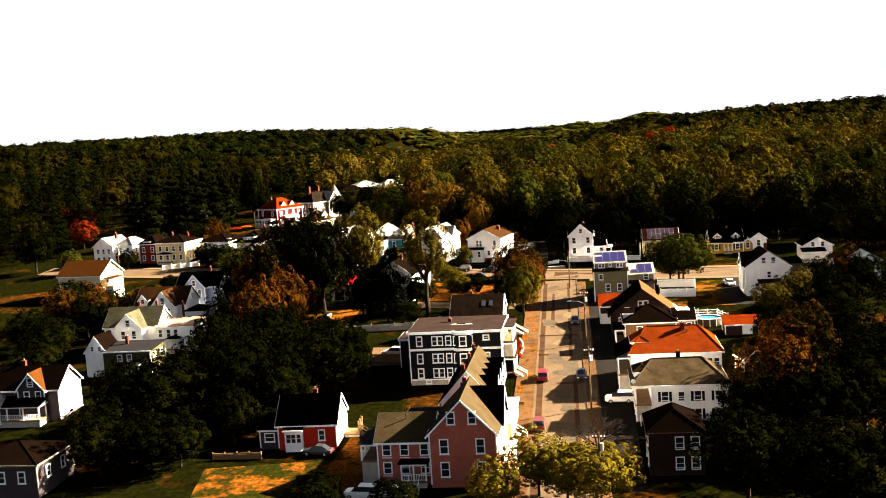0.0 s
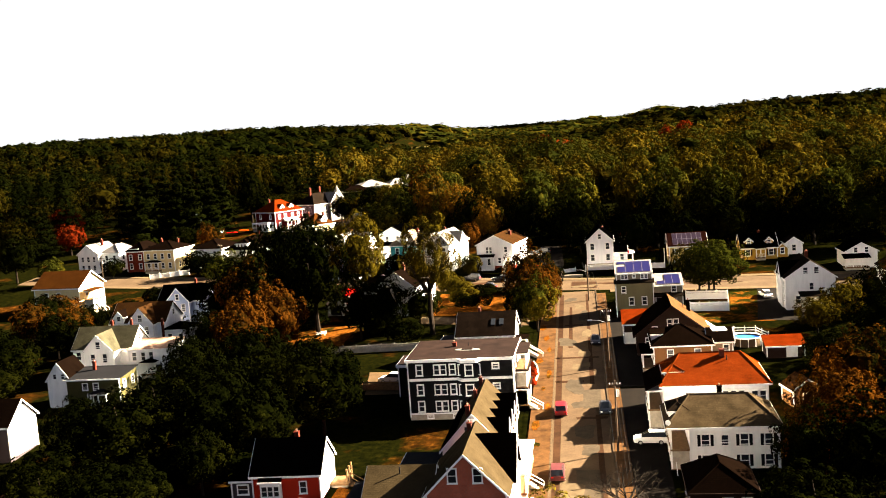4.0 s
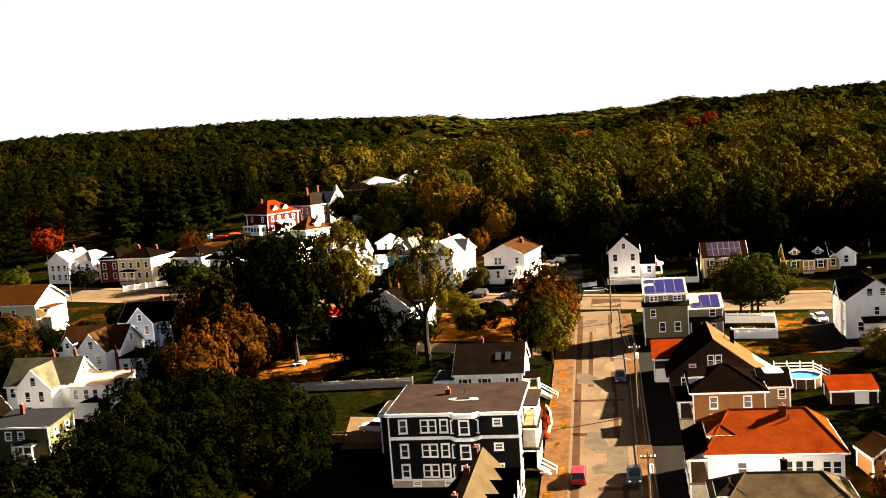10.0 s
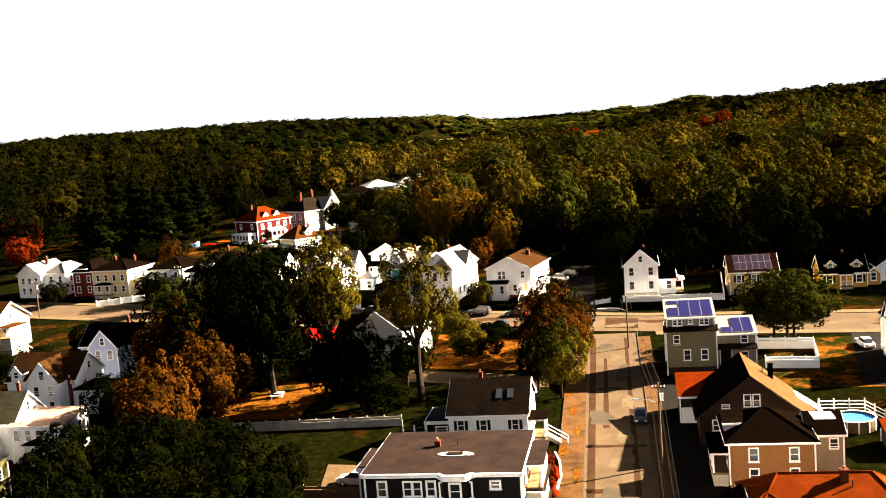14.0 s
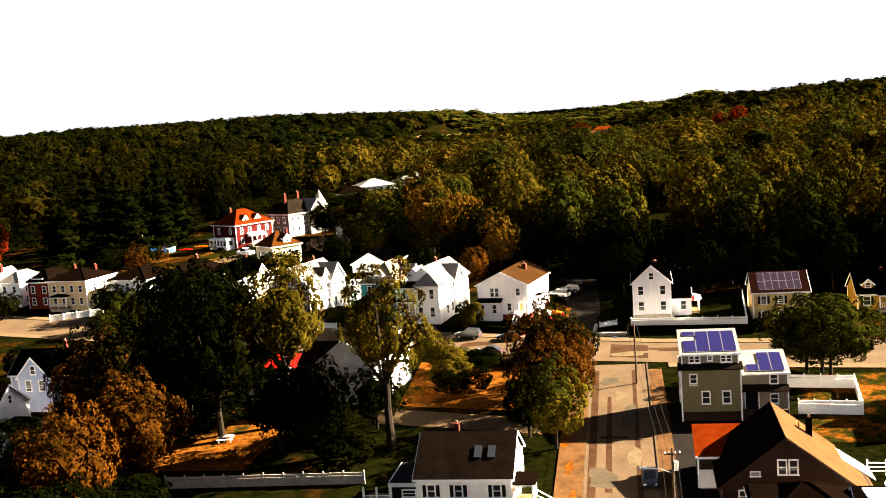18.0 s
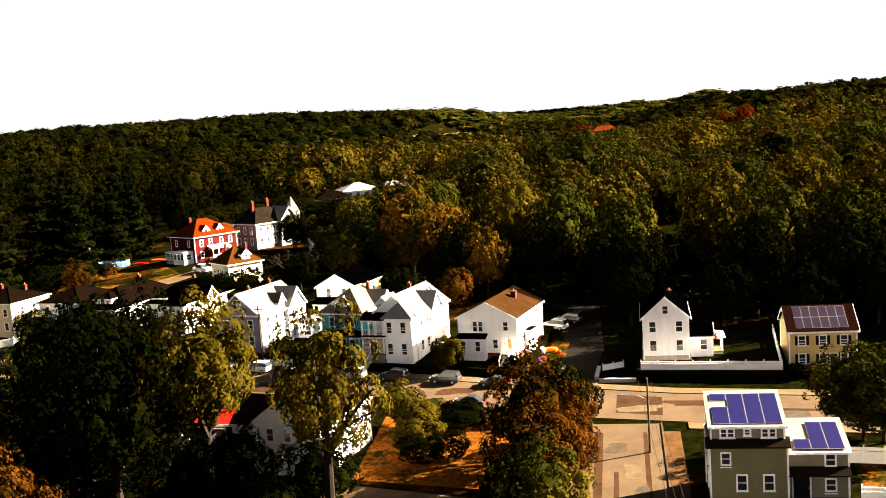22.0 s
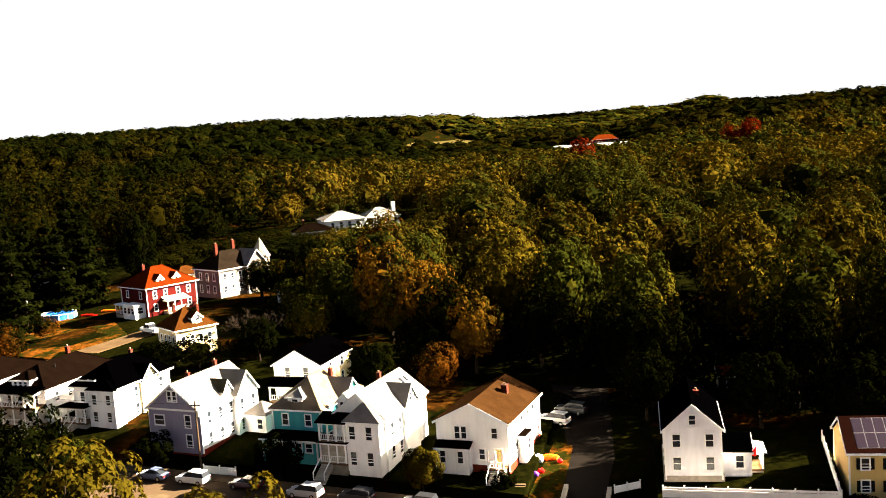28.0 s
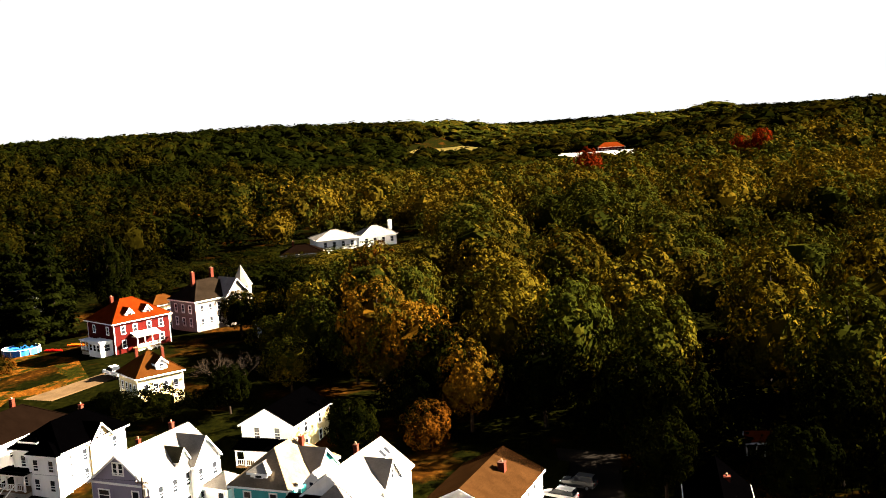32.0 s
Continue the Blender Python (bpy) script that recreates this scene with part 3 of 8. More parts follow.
        f = MB().box(-w / 2 - 0.13, -w / 2, -0.1, 0, 0, h + 0.13).box(w / 2, w / 2 + 0.13, -0.1, 0, 0, h + 0.13).box(-w / 2, w / 2, -0.1, 0, h, h + 0.13)
        part("door_frame", f, M["trim"], o)
        part("door_knob", MB().box(w / 2 - 0.14, w / 2 - 0.06, -0.12, -0.06, 0.95, 1.05), M["metal"], o)

    def chimney(s, x, y, z0, z1, w=0.7, mat=None):
        z1, w = z1 - 0.5, w * 0.88
        o = part("chimney", MB().box(x - w / 2, x + w / 2, y - w / 2, y + w / 2, z0, z1), mat or M["chimney_brick"], s.e, "brick chimney")
        part("chimney_cap", MB().box(x - w / 2 - 0.05, x + w / 2 + 0.05, y - w / 2 - 0.05, y + w / 2 + 0.05, z1, z1 + 0.1), mat or M["chimney_brick"], o)
        part("flue", MB().beam((x, y, z1 + 0.12), (x, y, z1 + 0.4), 0.11, 8), M["rust"], o)

    def vent(s, x, y, z, h=0.6):
        part("vent_pipe", MB().beam((x, y, z), (x, y, z + h), 0.07, 8), M["darkmetal"], s.e)

    def porch(s, x0, x1, y0, y1, floor, top, n=4, rmat=None, roof="shed", rise=0.8, side="f", rail=True, post=None, steps=None):
        """A porch: floor, posts, rails and a low roof that leans on the house."""
        pm = post or M["trim"]
        p = part("porch", MB().box(x0, x1, y0, y1, floor - 0.25, floor), M["wood"], s.e, "wooden porch floor")
        part("porch_skirt", MB().box(x0 + 0.1, x1 - 0.1, y0 + 0.1, y1 - 0.05, -1.2, floor - 0.25), M["concrete"], p)
        pts = []
        if side == "f":
            pts = [(x0 + 0.12 + (x1 - x0 - 0.24) * k / (n - 1), y0 + 0.12) for k in range(n)]
        elif side == "r":
            pts = [(x1 - 0.12, y0 + 0.12 + (y1 - y0 - 0.24) * k / (n - 1)) for k in range(n)]
        elif side == "l":
            pts = [(x0 + 0.12, y0 + 0.12 + (y1 - y0 - 0.24) * k / (n - 1)) for k in range(n)]
        for cx, cy in pts:
            part("post", MB().box(cx - 0.1, cx + 0.1, cy - 0.1, cy + 0.1, floor, top), pm, p)
        if rail:
            for (ax, ay), (bx, by) in zip(pts, pts[1:]):
                for zz in (floor + 0.15, floor + 0.9):
                    part("rail", MB().beam((ax, ay, zz), (bx, by, zz), 0.05, 4), pm, p)
                d = math.hypot(bx - ax, by - ay)
                k = max(2, int(d / 0.3))
                for i in range(1, k):
                    cx, cy = ax + (bx - ax) * i / k, ay + (by - ay) * i / k
                    part("baluster", cached(("bal", pm.name), lambda: MB().box(-0.025, 0.025, -0.025, 0.025, 0, 0.75).mesh("baluster", pm)), None, p, loc=(cx, cy, floor + 0.15))
        o = 0.3
        if roof == "shed":
            dz = {"f": (0, 0, 1, 1), "r": (1, 0, 0, 1), "l": (0, 1, 1, 0)}[side]
            q = [(x0 - o, y0 - o if side == "f" else y0), (x1 + o, y0 - o if side == "f" else y0), (x1 + o, y1), (x0 - o, y1)]
            if side == "r":
                q = [(x0, y0 - o), (x1 + o, y0 - o), (x1 + o, y1 + o), (x0, y1 + o)]
            if side == "l":
                q = [(x0 - o, y0 - o), (x1, y0 - o), (x1, y1 + o), (x0 - o, y1 + o)]
            part("porch_roof", MB().hexa([(*c, top + 0.12 + rise * d) for c, d in zip(q, dz)], [(*c, top + 0.26 + rise * d) for c, d in zip(q, dz)]), rmat, p)
        elif roof == "flat":
            part("porch_roof", MB().box(x0 - o, x1 + o, y0 - o, y1 + o, top + 0.2, top + 0.32), rmat, p)
        elif roof == "hip":
            b = MB()
            X0, X1, Y0, Y1 = x0 - o, x1 + o, y0 - o, y1
            xa, xb = x0 + (y1 - y0) * 0.8, x1 - (y1 - y0) * 0.8
            b.poly([(X0, Y0, top + 0.2), (X1, Y0, top + 0.2), (xb, Y1, top + 0.2 + rise), (xa, Y1, top + 0.2 + rise)])
            b.poly([(X1, Y0, top + 0.2), (X1, Y1, top + 0.2), (xb, Y1, top + 0.2 + rise)]).poly([(X0, Y1, top + 0.2), (X0, Y0, top + 0.2), (xa, Y1, top + 0.2 + rise)])
            b.poly([(X0, Y0, top + 0.2), (X0, Y1, top + 0.2), (X1, Y1, top + 0.2), (X1, Y0, top + 0.2)])
            part("porch_roof", b, rmat, p)
        if roof:
            part("porch_beam", MB().box(x0, x1, y0, y1, top - 0.12, top + 0.116), pm, p)
        if steps:
            sx, sw, dirn = steps
            k = max(2, int((floor + 0.5) / 0.18))
            for i in range(k):
                zt = floor - 0.18 * (i + 1)
                if dirn == "f":
                    b = MB().box(sx - sw / 2, sx + sw / 2, y0 - 0.3 * (i + 1), y0 - 0.3 * i, zt - 0.6, zt)
                else:
                    b = MB().box(x1 + 0.3 * i, x1 + 0.3 * (i + 1), sx - sw / 2, sx + sw / 2, zt - 0.6, zt)
                part("step", b, M["concrete"] if pm is M["trim"] else M["wood"], p)
            for sg in (-1, 1):
                c = sx + sg * sw / 2
                if dirn == "f":
                    a, e = (c, y0, floor + 0.9), (c, y0 - 0.3 * k, floor + 0.9 - 0.18 * k)
                else:
                    a, e = (x1, c, floor + 0.9), (x1 + 0.3 * k, c, floor + 0.9 - 0.18 * k)
                part("handrail", MB().beam(a, e, 0.07, 4).beam(e, (e[0], e[1], e[2] - 1.0), 0.07, 4), pm, p)
        return p


# ---------------------------------------------------------------- ground, roads
def ground():
    xs = np.concatenate([np.arange(-3000, -400, 100), np.arange(-400, 400, 20), np.arange(400, 3001, 100)])
    ys = np.concatenate([np.arange(-400, 380, 20), np.arange(380, 1400, 20), np.arange(1400, 4901, 50)])
    X, Y = np.meshgrid(xs, ys)
    Z = height(X, Y) - 0.02
    v = np.stack([X, Y, Z], -1).reshape(-1, 3)
    w = len(xs)
    f = [(j * w + i, j * w + i + 1, (j + 1) * w + i + 1, (j + 1) * w + i) for j in range(len(ys) - 1) for i in range(w - 1)]
    me = bpy.data.meshes.new("ground")
    me.from_pydata(v.tolist(), [], f)
    me.materials.append(M["ground"])
    me.polygons.foreach_set("use_smooth", [True] * len(f))
    tagged(new("ground", me), "grassy hillside with brown leaf litter and wooded hills", "ground", kind="structure")


ground()


def sheet(name, pts, lift, mat, label, cat, thick=0.25, kind="structure"):
    """A flat slab of ground cover that follows the slope."""
    lo = [(x, y, G(x, y) + lift - thick) for x, y in pts]
    hi = [(x, y, G(x, y) + lift) for x, y in pts]
    ob = new(name, MB().hexa(lo, hi).mesh(name, mat))
    return tagged(ob, label, cat, kind=kind)


def sx(y):
    """Middle line of the long street."""
    return -1.6 - 0.022 * (y - 140)


def cy(x):
    """Middle line of the cross street."""
    return 235 - 0.1 * x if x > 0 else 235 - 0.235 * x + 0.0006 * min(0, x + 60) ** 2 * 0.4


HALF = 4.2
Y0, Y1 = 20, 229
sheet("road_long", [(sx(Y0) - HALF, Y0), (sx(Y0) + HALF, Y0), (sx(Y1) + HALF, Y1), (sx(Y1) - HALF, Y1)], 0.03, M["road"], "worn sun-bleached asphalt street with patches", "road")
xs = [-170, -140, -110, -85, -60, -30, -8, 12, 40, 80, 130]
sheet("road_cross", [(x, cy(x) - 5.5) for x in xs] + [(x, cy(x) + 5.5) for x in xs[::-1]], 0.034, M["road"], "wide worn asphalt cross street", "road")
for sg, lab in ((-1, "long_left"), (1, "long_right")):
    o1, o2 = HALF, HALF + 0.18
    e = [(sx(Y0) + sg * o1, Y0), (sx(Y0) + sg * o2, Y0), (sx(Y1) + sg * o2, Y1), (sx(Y1) + sg * o1, Y1)]
    sheet("kerb_" + lab, e if sg > 0 else [e[1], e[0], e[3], e[2]], 0.15, M["kerb"], "granite kerb stone edging the street", "kerb")
    o1, o2 = HALF + 0.18, HALF + (3.4 if sg < 0 else 2.2)
    e = [(sx(Y0) + sg * o1, Y0), (sx(Y0) + sg * o2, Y0), (sx(Y1 - 3) + sg * o2, Y1 - 3), (sx(Y1 - 3) + sg * o1, Y1 - 3)]
    sheet("pavement_" + lab, e if sg > 0 else [e[1], e[0], e[3], e[2]], 0.14, M["walk"], "worn brown concrete pavement beside the street", "pavement")
for sg, x0, x1, lab in ((1, -150, 130, "cross_far"), (-1, -150, -9, "cross_near_left"), (-1, 4, 130, "cross_near_right")):
    xx = [x for x in np.linspace(x0, x1, 12)]
    a, b_ = 5.5, 7.6
    lo_ = [(x, cy(x) + sg * (a if sg > 0 else b_)) for x in xx]
    hi_ = [(x, cy(x) + sg * (b_ if sg > 0 else a)) for x in xx[::-1]]
    sheet("pavement_" + lab, lo_ + hi_, 0.13, M["walk_pale"], "pale concrete pavement with kerb", "pavement")
# repairs in the asphalt
rng = random.Random(5)
for (x0, x1, y0, y1, mt) in ((-1.2, 1.6, 148, 157, "patch"), (-2.4, 0.8, 108, 124, "patch"), (-5.6, -1.0, 161, 162.2, "rut"), (-5.8, 2.0, 175, 175.9, "rut"),
                             (0.2, 0.9, 160, 226, "rut"), (-2.2, 2.4, 143.2, 144.2, "rut"), (-5.6, -4.4, 60, 226, "rut"), (-4.3, -0.6, 198, 199, "rut"), (0.6, 1.3, 100, 145, "rut"), (-3.4, -2.8, 182, 214, "rut")):
    q = [(x0, y0), (x1, y0), (x1, y1), (x0, y1)]
    q = [(x - 0.022 * (y - 140) + rng.uniform(-0.15, 0.15), y) for x, y in q]
    sheet("road_repair", q, 0.038, M[mt], "asphalt repair in the street", "road patch", 0.1)
def worn_patch(cx, cyy, w, d, mat, lab):
    """An uneven many-cornered patch of newer or barer asphalt."""
    ph = [rng.uniform(0, 6.28) for _ in range(3)]
    pts = []
    for a in np.linspace(0, 2 * math.pi, 25)[:-1]:
        k_ = 1 + 0.16 * math.sin(2 * a + ph[0]) + 0.10 * math.sin(3 * a + ph[1]) + 0.07 * math.sin(5 * a + ph[2]) + rng.uniform(-0.05, 0.05)
        c_, s_ = math.cos(a), math.sin(a)
        m_ = max(abs(c_), abs(s_)) ** 0.6
        pts.append((cx + w / 2 * c_ / m_ * k_, cyy + d / 2 * s_ / m_ * k_))
    sheet("road_repair", pts, 0.041 + 0.0005 * rng.randint(0, 6), mat, lab, "road patch", 0.1)


for yy in (101, 109, 117, 131, 138, 150, 159, 170, 178.5, 186, 192, 206, 214, 221):
    cx = sx(yy) + rng.uniform(-2.2, 2.0)
    worn_patch(cx, yy, rng.uniform(1.2, 3.6), rng.uniform(2.5, 8), M["pale_wear" if rng.random() < 0.5 else "patch"], "uneven repair in the worn street")
for xx in (-66, -57, -50, -36, -28, -17, -2, 6, 13, 24, 33, 44, 55):
    worn_patch(xx, cy(xx) + rng.uniform(-3.5, 3.2), rng.uniform(2.5, 9), rng.uniform(0.8, 3.0), M["pale_wear" if rng.random() < 0.5 else "rut"], "uneven repair in the worn street")
for yy in (113, 121, 133, 141, 149, 158, 166, 174, 181, 189, 197, 206, 213):
    worn = sx(yy) - HALF - rng.uniform(0.8, 3.2)
    w_, d_ = rng.uniform(0.6, 1.4), rng.uniform(2.0, 5.5)
    ring_ = [(worn + w_ / 2 * math.cos(a) * rng.uniform(0.7, 1.2), yy + d_ / 2 * math.sin(a) * rng.uniform(0.7, 1.2)) for a in np.linspace(0, 2 * math.pi, 19)[:-1]]
    sheet("leaf_drift", ring_, 0.155, M["dirt"], "drift of orange leaves on the pavement", "fallen leaves", 0.05)
for (x0, x1, d0, d1, mt) in ((-60, -48, -4.8, -0.5, "rut"), (-20, -9, 0.6, 1.3, "rut"), (8, 34, -0.3, 0.5, "rut"), (-5, 1, -3.0, 4.0, "rut"), (-44, -40, -5, 5, "patch"), (14, 19, -4.6, 0.0, "patch")):
    sheet("road_repair", [(x0, cy(x0) + d0), (x1, cy(x1) + d0), (x1, cy(x1) + d1), (x0, cy(x0) + d1)], 0.042, M[mt], "asphalt repair in the street", "road patch", 0.1)
# drives, yards and lawns
YARDS = [
    ("driveway", [(-13.2, 246), (-8.6, 246), (-7.4, 262), (-9, 290), (-18, 292), (-14, 268)], "drive", "dark asphalt driveway climbing past the white house"),
    ("lawn", [(-35, 212), (-17, 209), (-14, 224), (-17, 228.5), (-36, 233)], "dirt", "dry lawn with bare earth"),
    ("dirt_yard", [(-26, 216), (-18, 214), (-16, 227), (-22, 228)], "dirt", "orange-brown bare earth yard"),
    ("driveway", [(-37, 205), (-13, 200), (-13, 205.5), (-37, 211)], "drive_tan", "tan gravel drive beside the lawn"),
    ("dirt_yard", [(-66, 189), (-50, 189), (-50, 205), (-60, 208)], "dirt", "orange-brown bare earth yard"),
    ("driveway", [(-38, 158), (-29.5, 158), (-29, 170), (-40, 171)], "drive_tan", "tan gravel yard with a parked car"),
    ("lawn", [(-50, 96), (-32, 97), (-31, 111), (-52, 108)], "lawn", "green-brown lawn before the red house"),
    ("dirt_yard", [(-34, 97), (-27, 98), (-26, 116), (-33, 120)], "dirt", "bare earth beside the red house"),
    ("lawn", [(20.5, 196), (41, 196), (41, 222), (21, 222)], "lawn", "dry lawn between houses"),
    ("driveway", [(32, 197), (41, 195), (42, 223), (36, 224)], "drive", "dark asphalt drive with a white car"),
    ("dirt_yard", [(-142, 318), (-114, 304), (-105, 318), (-118, 336), (-140, 346)], "lawn", "orange-brown grass yard of the red mansion"),
    ("driveway", [(-114, 303), (-106, 303), (-98, 318), (-103, 320)], "drive_tan", "pale lane climbing past the cottage"),
    ("front_garden", [(-17.6, 249.5), (-13.5, 249), (-13, 266), (-15.6, 268)], "lawn", "small front lawn with toys"),
    ("dirt_yard", [(-11.8, 160.6), (-9.6, 160.6), (-9.4, 168), (-10.2, 172.5), (-11.8, 172.5)], "dirt", "leaf-strewn garden bed before the black house"),
    ("lawn", [(-9.3, 134), (-6.6, 134), (-6.8, 143), (-9.3, 143)], "lawn", "small front lawn"),
    ("lawn", [(-9, 115), (-6.4, 115), (-6.5, 124), (-9, 124)], "lawn", "small front lawn"),
    ("front_path", [(-11, 126), (-6.2, 126), (-6.3, 132), (-11, 132)], "walk_pale", "pale concrete apron"),
    # these two dark asphalt sheets also hold the shade over the east yards
    ("driveway", [(3.2, 158), (9.8, 158), (9.4, 203), (1.6, 203)], "drive", "dark asphalt yard beside the houses"),
    ("driveway", [(4.6, 98), (10.4, 98), (9.4, 157), (3.4, 157)], "drive", "dark asphalt drive with a white car"),
]
for i, (nm, pts, mt, lab) in enumerate(YARDS):
    sheet(nm, pts, 0.02 + 0.004 * (i % 5), M[mt], lab, nm.replace("_", " "), 0.2)


# raised plots with retaining walls along the far side of the cross street
sheet("terrace_row", [(x, cy(x) + 9.5) for x in (-112, -90, -70, -50, -32, -17.8)] + [(-15.5, 285), (-60, 300), (-112, 305)], 0.85, M["ground"], "raised grassy plots behind a low retaining wall", "terrace", 2.0)
sheet("terrace_corner", [(-2.2, 246.9), (18.6, 245.6), (19.2, 268), (-2.6, 270)], 1.15, M["ground"], "raised grassy plot behind a white fence", "terrace", 2.4)
for i in range(6):
    sheet("garden_step", [(-19.2, 249.6 + 0.32 * i), (-17.9, 249.6 + 0.32 * i), (-17.9, 249.95 + 0.32 * i), (-19.2, 249.95 + 0.32 * i)], 0.3 + 0.14 * i, M["walk_pale"], "concrete garden step up from the street", "step", 0.6)


for i, (x_, y_, w_, d_) in enumerate(((-13.6, 246.4, 0.5, 6.0), (-8.3, 246.6, 0.5, 5.0), (-7.6, 245.4, 5.2, 0.5), (-16.6, 246.9, 3.0, 0.45))):
    sheet("stone_edging", [(x_, y_), (x_ + w_, y_), (x_ + w_ + 0.05 * d_, y_ + d_), (x_ + 0.05 * d_, y_ + d_)], 0.55, M["concrete"], "low pale stone edging beside the driveway", "edging", 0.8)
sheet("driveway_apron", [(-14.2, 243.6), (-7.4, 242.6), (-8.0, 246.4), (-13.4, 246.8)], 0.15, M["walk_pale"], "pale concrete apron at the driveway mouth", "driveway apron", 0.3)


# ---------------------------------------------------------------- houses
W = M["trim"]

# black triple-decker
def broad_window(hh, x, y, z, w, tall, turn=0.0, casing=0.2):
    """A sash window in a broad flat white casing, turned to suit a bay."""
    o = part("window", MB().box(-w / 2 - casing, -w / 2, -0.1, 0.02, -tall / 2 - casing, tall / 2 + casing).box(w / 2, w / 2 + casing, -0.1, 0.02, -tall / 2 - casing, tall / 2 + casing).box(-w / 2, w / 2, -0.1, 0.02, tall / 2, tall / 2 + casing).box(-w / 2, w / 2, -0.1, 0.02, -tall / 2 - casing, -tall / 2), W, hh.e, "broad white window casing", loc=(x, y, z), rz=turn)
    part("pane", MB().box(-w / 2, w / 2, -0.03, 0.0, -tall / 2, tall / 2), M["glass"], o, "dark reflecting glass")
    part("meeting_rail", MB().box(-w / 2, w / 2, -0.06, -0.03, -0.04, 0.04), W, o)
    part("sill", MB().box(-w / 2 - casing - 0.06, w / 2 + casing + 0.06, -0.2, -0.1, -tall / 2 - casing, -tall / 2 - casing + 0.08), W, o)


h = House(-20.0, 151.0, 0, "black three-storey clapboard house with white bands and flat brown roof")
k = h.block(-7.7, 8.5, -6, 7.2, 9.0, M["navy"], "flat", rmat=M["r_tar"], over=0.35)
part("foundation", MB().box(-7.75, 8.55, -6.06, 7.2, -1.3, 0.55), M["concrete"], h.e, "grey concrete foundation")
part("belt_course", MB().box(-7.78, 8.58, -6.1, 7.2, 5.75, 6.15), W, h.e, "white band between storeys")
part("sill_band", MB().box(-7.76, 8.56, -6.08, 7.2, 0.5, 0.72), W, h.e, "white board above the foundation")
bay_o = [(0.1, -6.0), (0.9, -6.85), (2.9, -6.85), (3.7, -6.0)]
part("bay_wall", MB().hexa([(*p, 0.5) for p in bay_o], [(*p, 8.8) for p in bay_o]), M["navy"], h.e, "black angled bay")
for za, zb, nm in ((8.6, 9.2, "bay_cornice"), (5.74, 6.17, "bay_band")):
    big_o = [(-0.15, -6.0), (0.72, -7.1 - 0.1 * (za > 8)), (3.08, -7.1 - 0.1 * (za > 8)), (3.95, -6.0)]
    part(nm, MB().hexa([(*p, za) for p in big_o], [(*p, zb) for p in big_o]), W, h.e)
part("bay_roof", MB().hexa([(*p, 9.2) for p in bay_o], [(*p, 9.24) for p in bay_o]), M["r_tar"], h.e)
for z in (1.75, 4.35, 7.45):
    broad_window(h, -5.9, -6.0, z, 0.75, 1.45)
    for xx in (-3.2, -2.2):
        broad_window(h, xx, -6.0, z, 0.72, 1.4, 0, 0.16)
    broad_window(h, -0.75, -6.0, z, 0.7, 1.4)
    broad_window(h, 1.9, -6.85, z, 0.95, 1.5)
    broad_window(h, 0.5, -6.43, z, 0.42, 1.5, -46.7, 0.14)
    broad_window(h, 3.3, -6.43, z, 0.42, 1.5, 46.7, 0.14)
    broad_window(h, 5.9, -6.0, z + 0.35, 0.8, 0.65)
    h.wins(k, "r", (-5.2, -2.4, 1.6, 4), (z,))
h.wins(k, "f", (-5, -1), (0.15,), w=0.8, h=0.35)
for fl in (0.9, 3.7, 6.5):
    h.porch(8.5, 10.4, -3.4, 3.6, fl, fl + 2.3, 4, M["r_tar"], "flat", side="r", steps=(-2.4, 1.4, "r") if fl < 1 else None)
b2 = h.block(-11.6, -7.75, 5.5, 12, 5.6, M["navy"], "flat", rmat=M["r_tar"], over=0.3)
h.chimney(-1.4, 2.2, 8.9, 10.3)
ring_o = [(1.0 + 2.1 * math.cos(a), -0.6 + 0.8 * math.sin(a)) for a in np.linspace(0, 2 * math.pi, 17)[:-1]]
part("roof_hatch", MB().hexa([(*p, 9.2) for p in ring_o], [(p[0] * 0.94 + 0.06, p[1], 9.3) for p in ring_o]), M["r_light"], h.e, "low pale oval curb on the roof")
part("hatch_cover", MB().box(0.2, 1.8, -0.95, -0.25, 9.3, 9.42), M["r_tar"], h.e)
h.vent(0.8, 2.5, 9.1)

# brick gable house and its wing
h = House(-13.2, 106, 0, "rose brick gabled house with white trim and sand-grey shingle roof")
k = h.block(-4.4, 4.4, -5.8, 6, 7.0, M["pink"], "gable", "y", 4.4, 0.45, M["r_sand"])
h.wins(k, "f", (-1.4, 1.4), (9.0,), w=0.85, h=1.5)
h.wins(k, "f", (-2.5, 2.3), (2.1, 5.2), w=0.95, h=1.8)
h.wins(k, "r", (-4, -1, 2.5), (2.1, 5.2))
# cross gable in brown instead of sand: its front slope's shade as colour
c = h.block(0.3, 4.8, -1.5, 5.6, 7.0, M["white"], "gable", "x", 4.1, 0.4, M["r_brown"])
h.win(c, "r", 0, 8.5)
w2 = h.block(-11.8, -4.45, -4.2, 4.4, 5.6, M["pink"], "gable", "x", 2.6, 0.4, M["r_sand"])
h.wins(w2, "f", (-2.4, 0, 2.7), (1.9, 4.4), w=0.95, h=1.4)
h.porch(-8.5, -5, -6, -4.2, 0.6, 2.8, 3, M["r_brown"], "flat", steps=(-6.7, 1.4, "f"))
h.porch(-14.2, -11.85, -4.0, 3.0, 2.9, 5.0, 4, M["r_dark"], "flat", side="l")
h.porch(4.6, 6.4, -3.6, 1.6, 0.8, 3.2, 4, M["trim"], "flat", side="r", steps=(-1, 1.3, "r"))
h.chimney(-0.6, 4.4, 9, 12.3, 0.6)
h.vent(-8.2, -1.0, 7.2, 1.3)

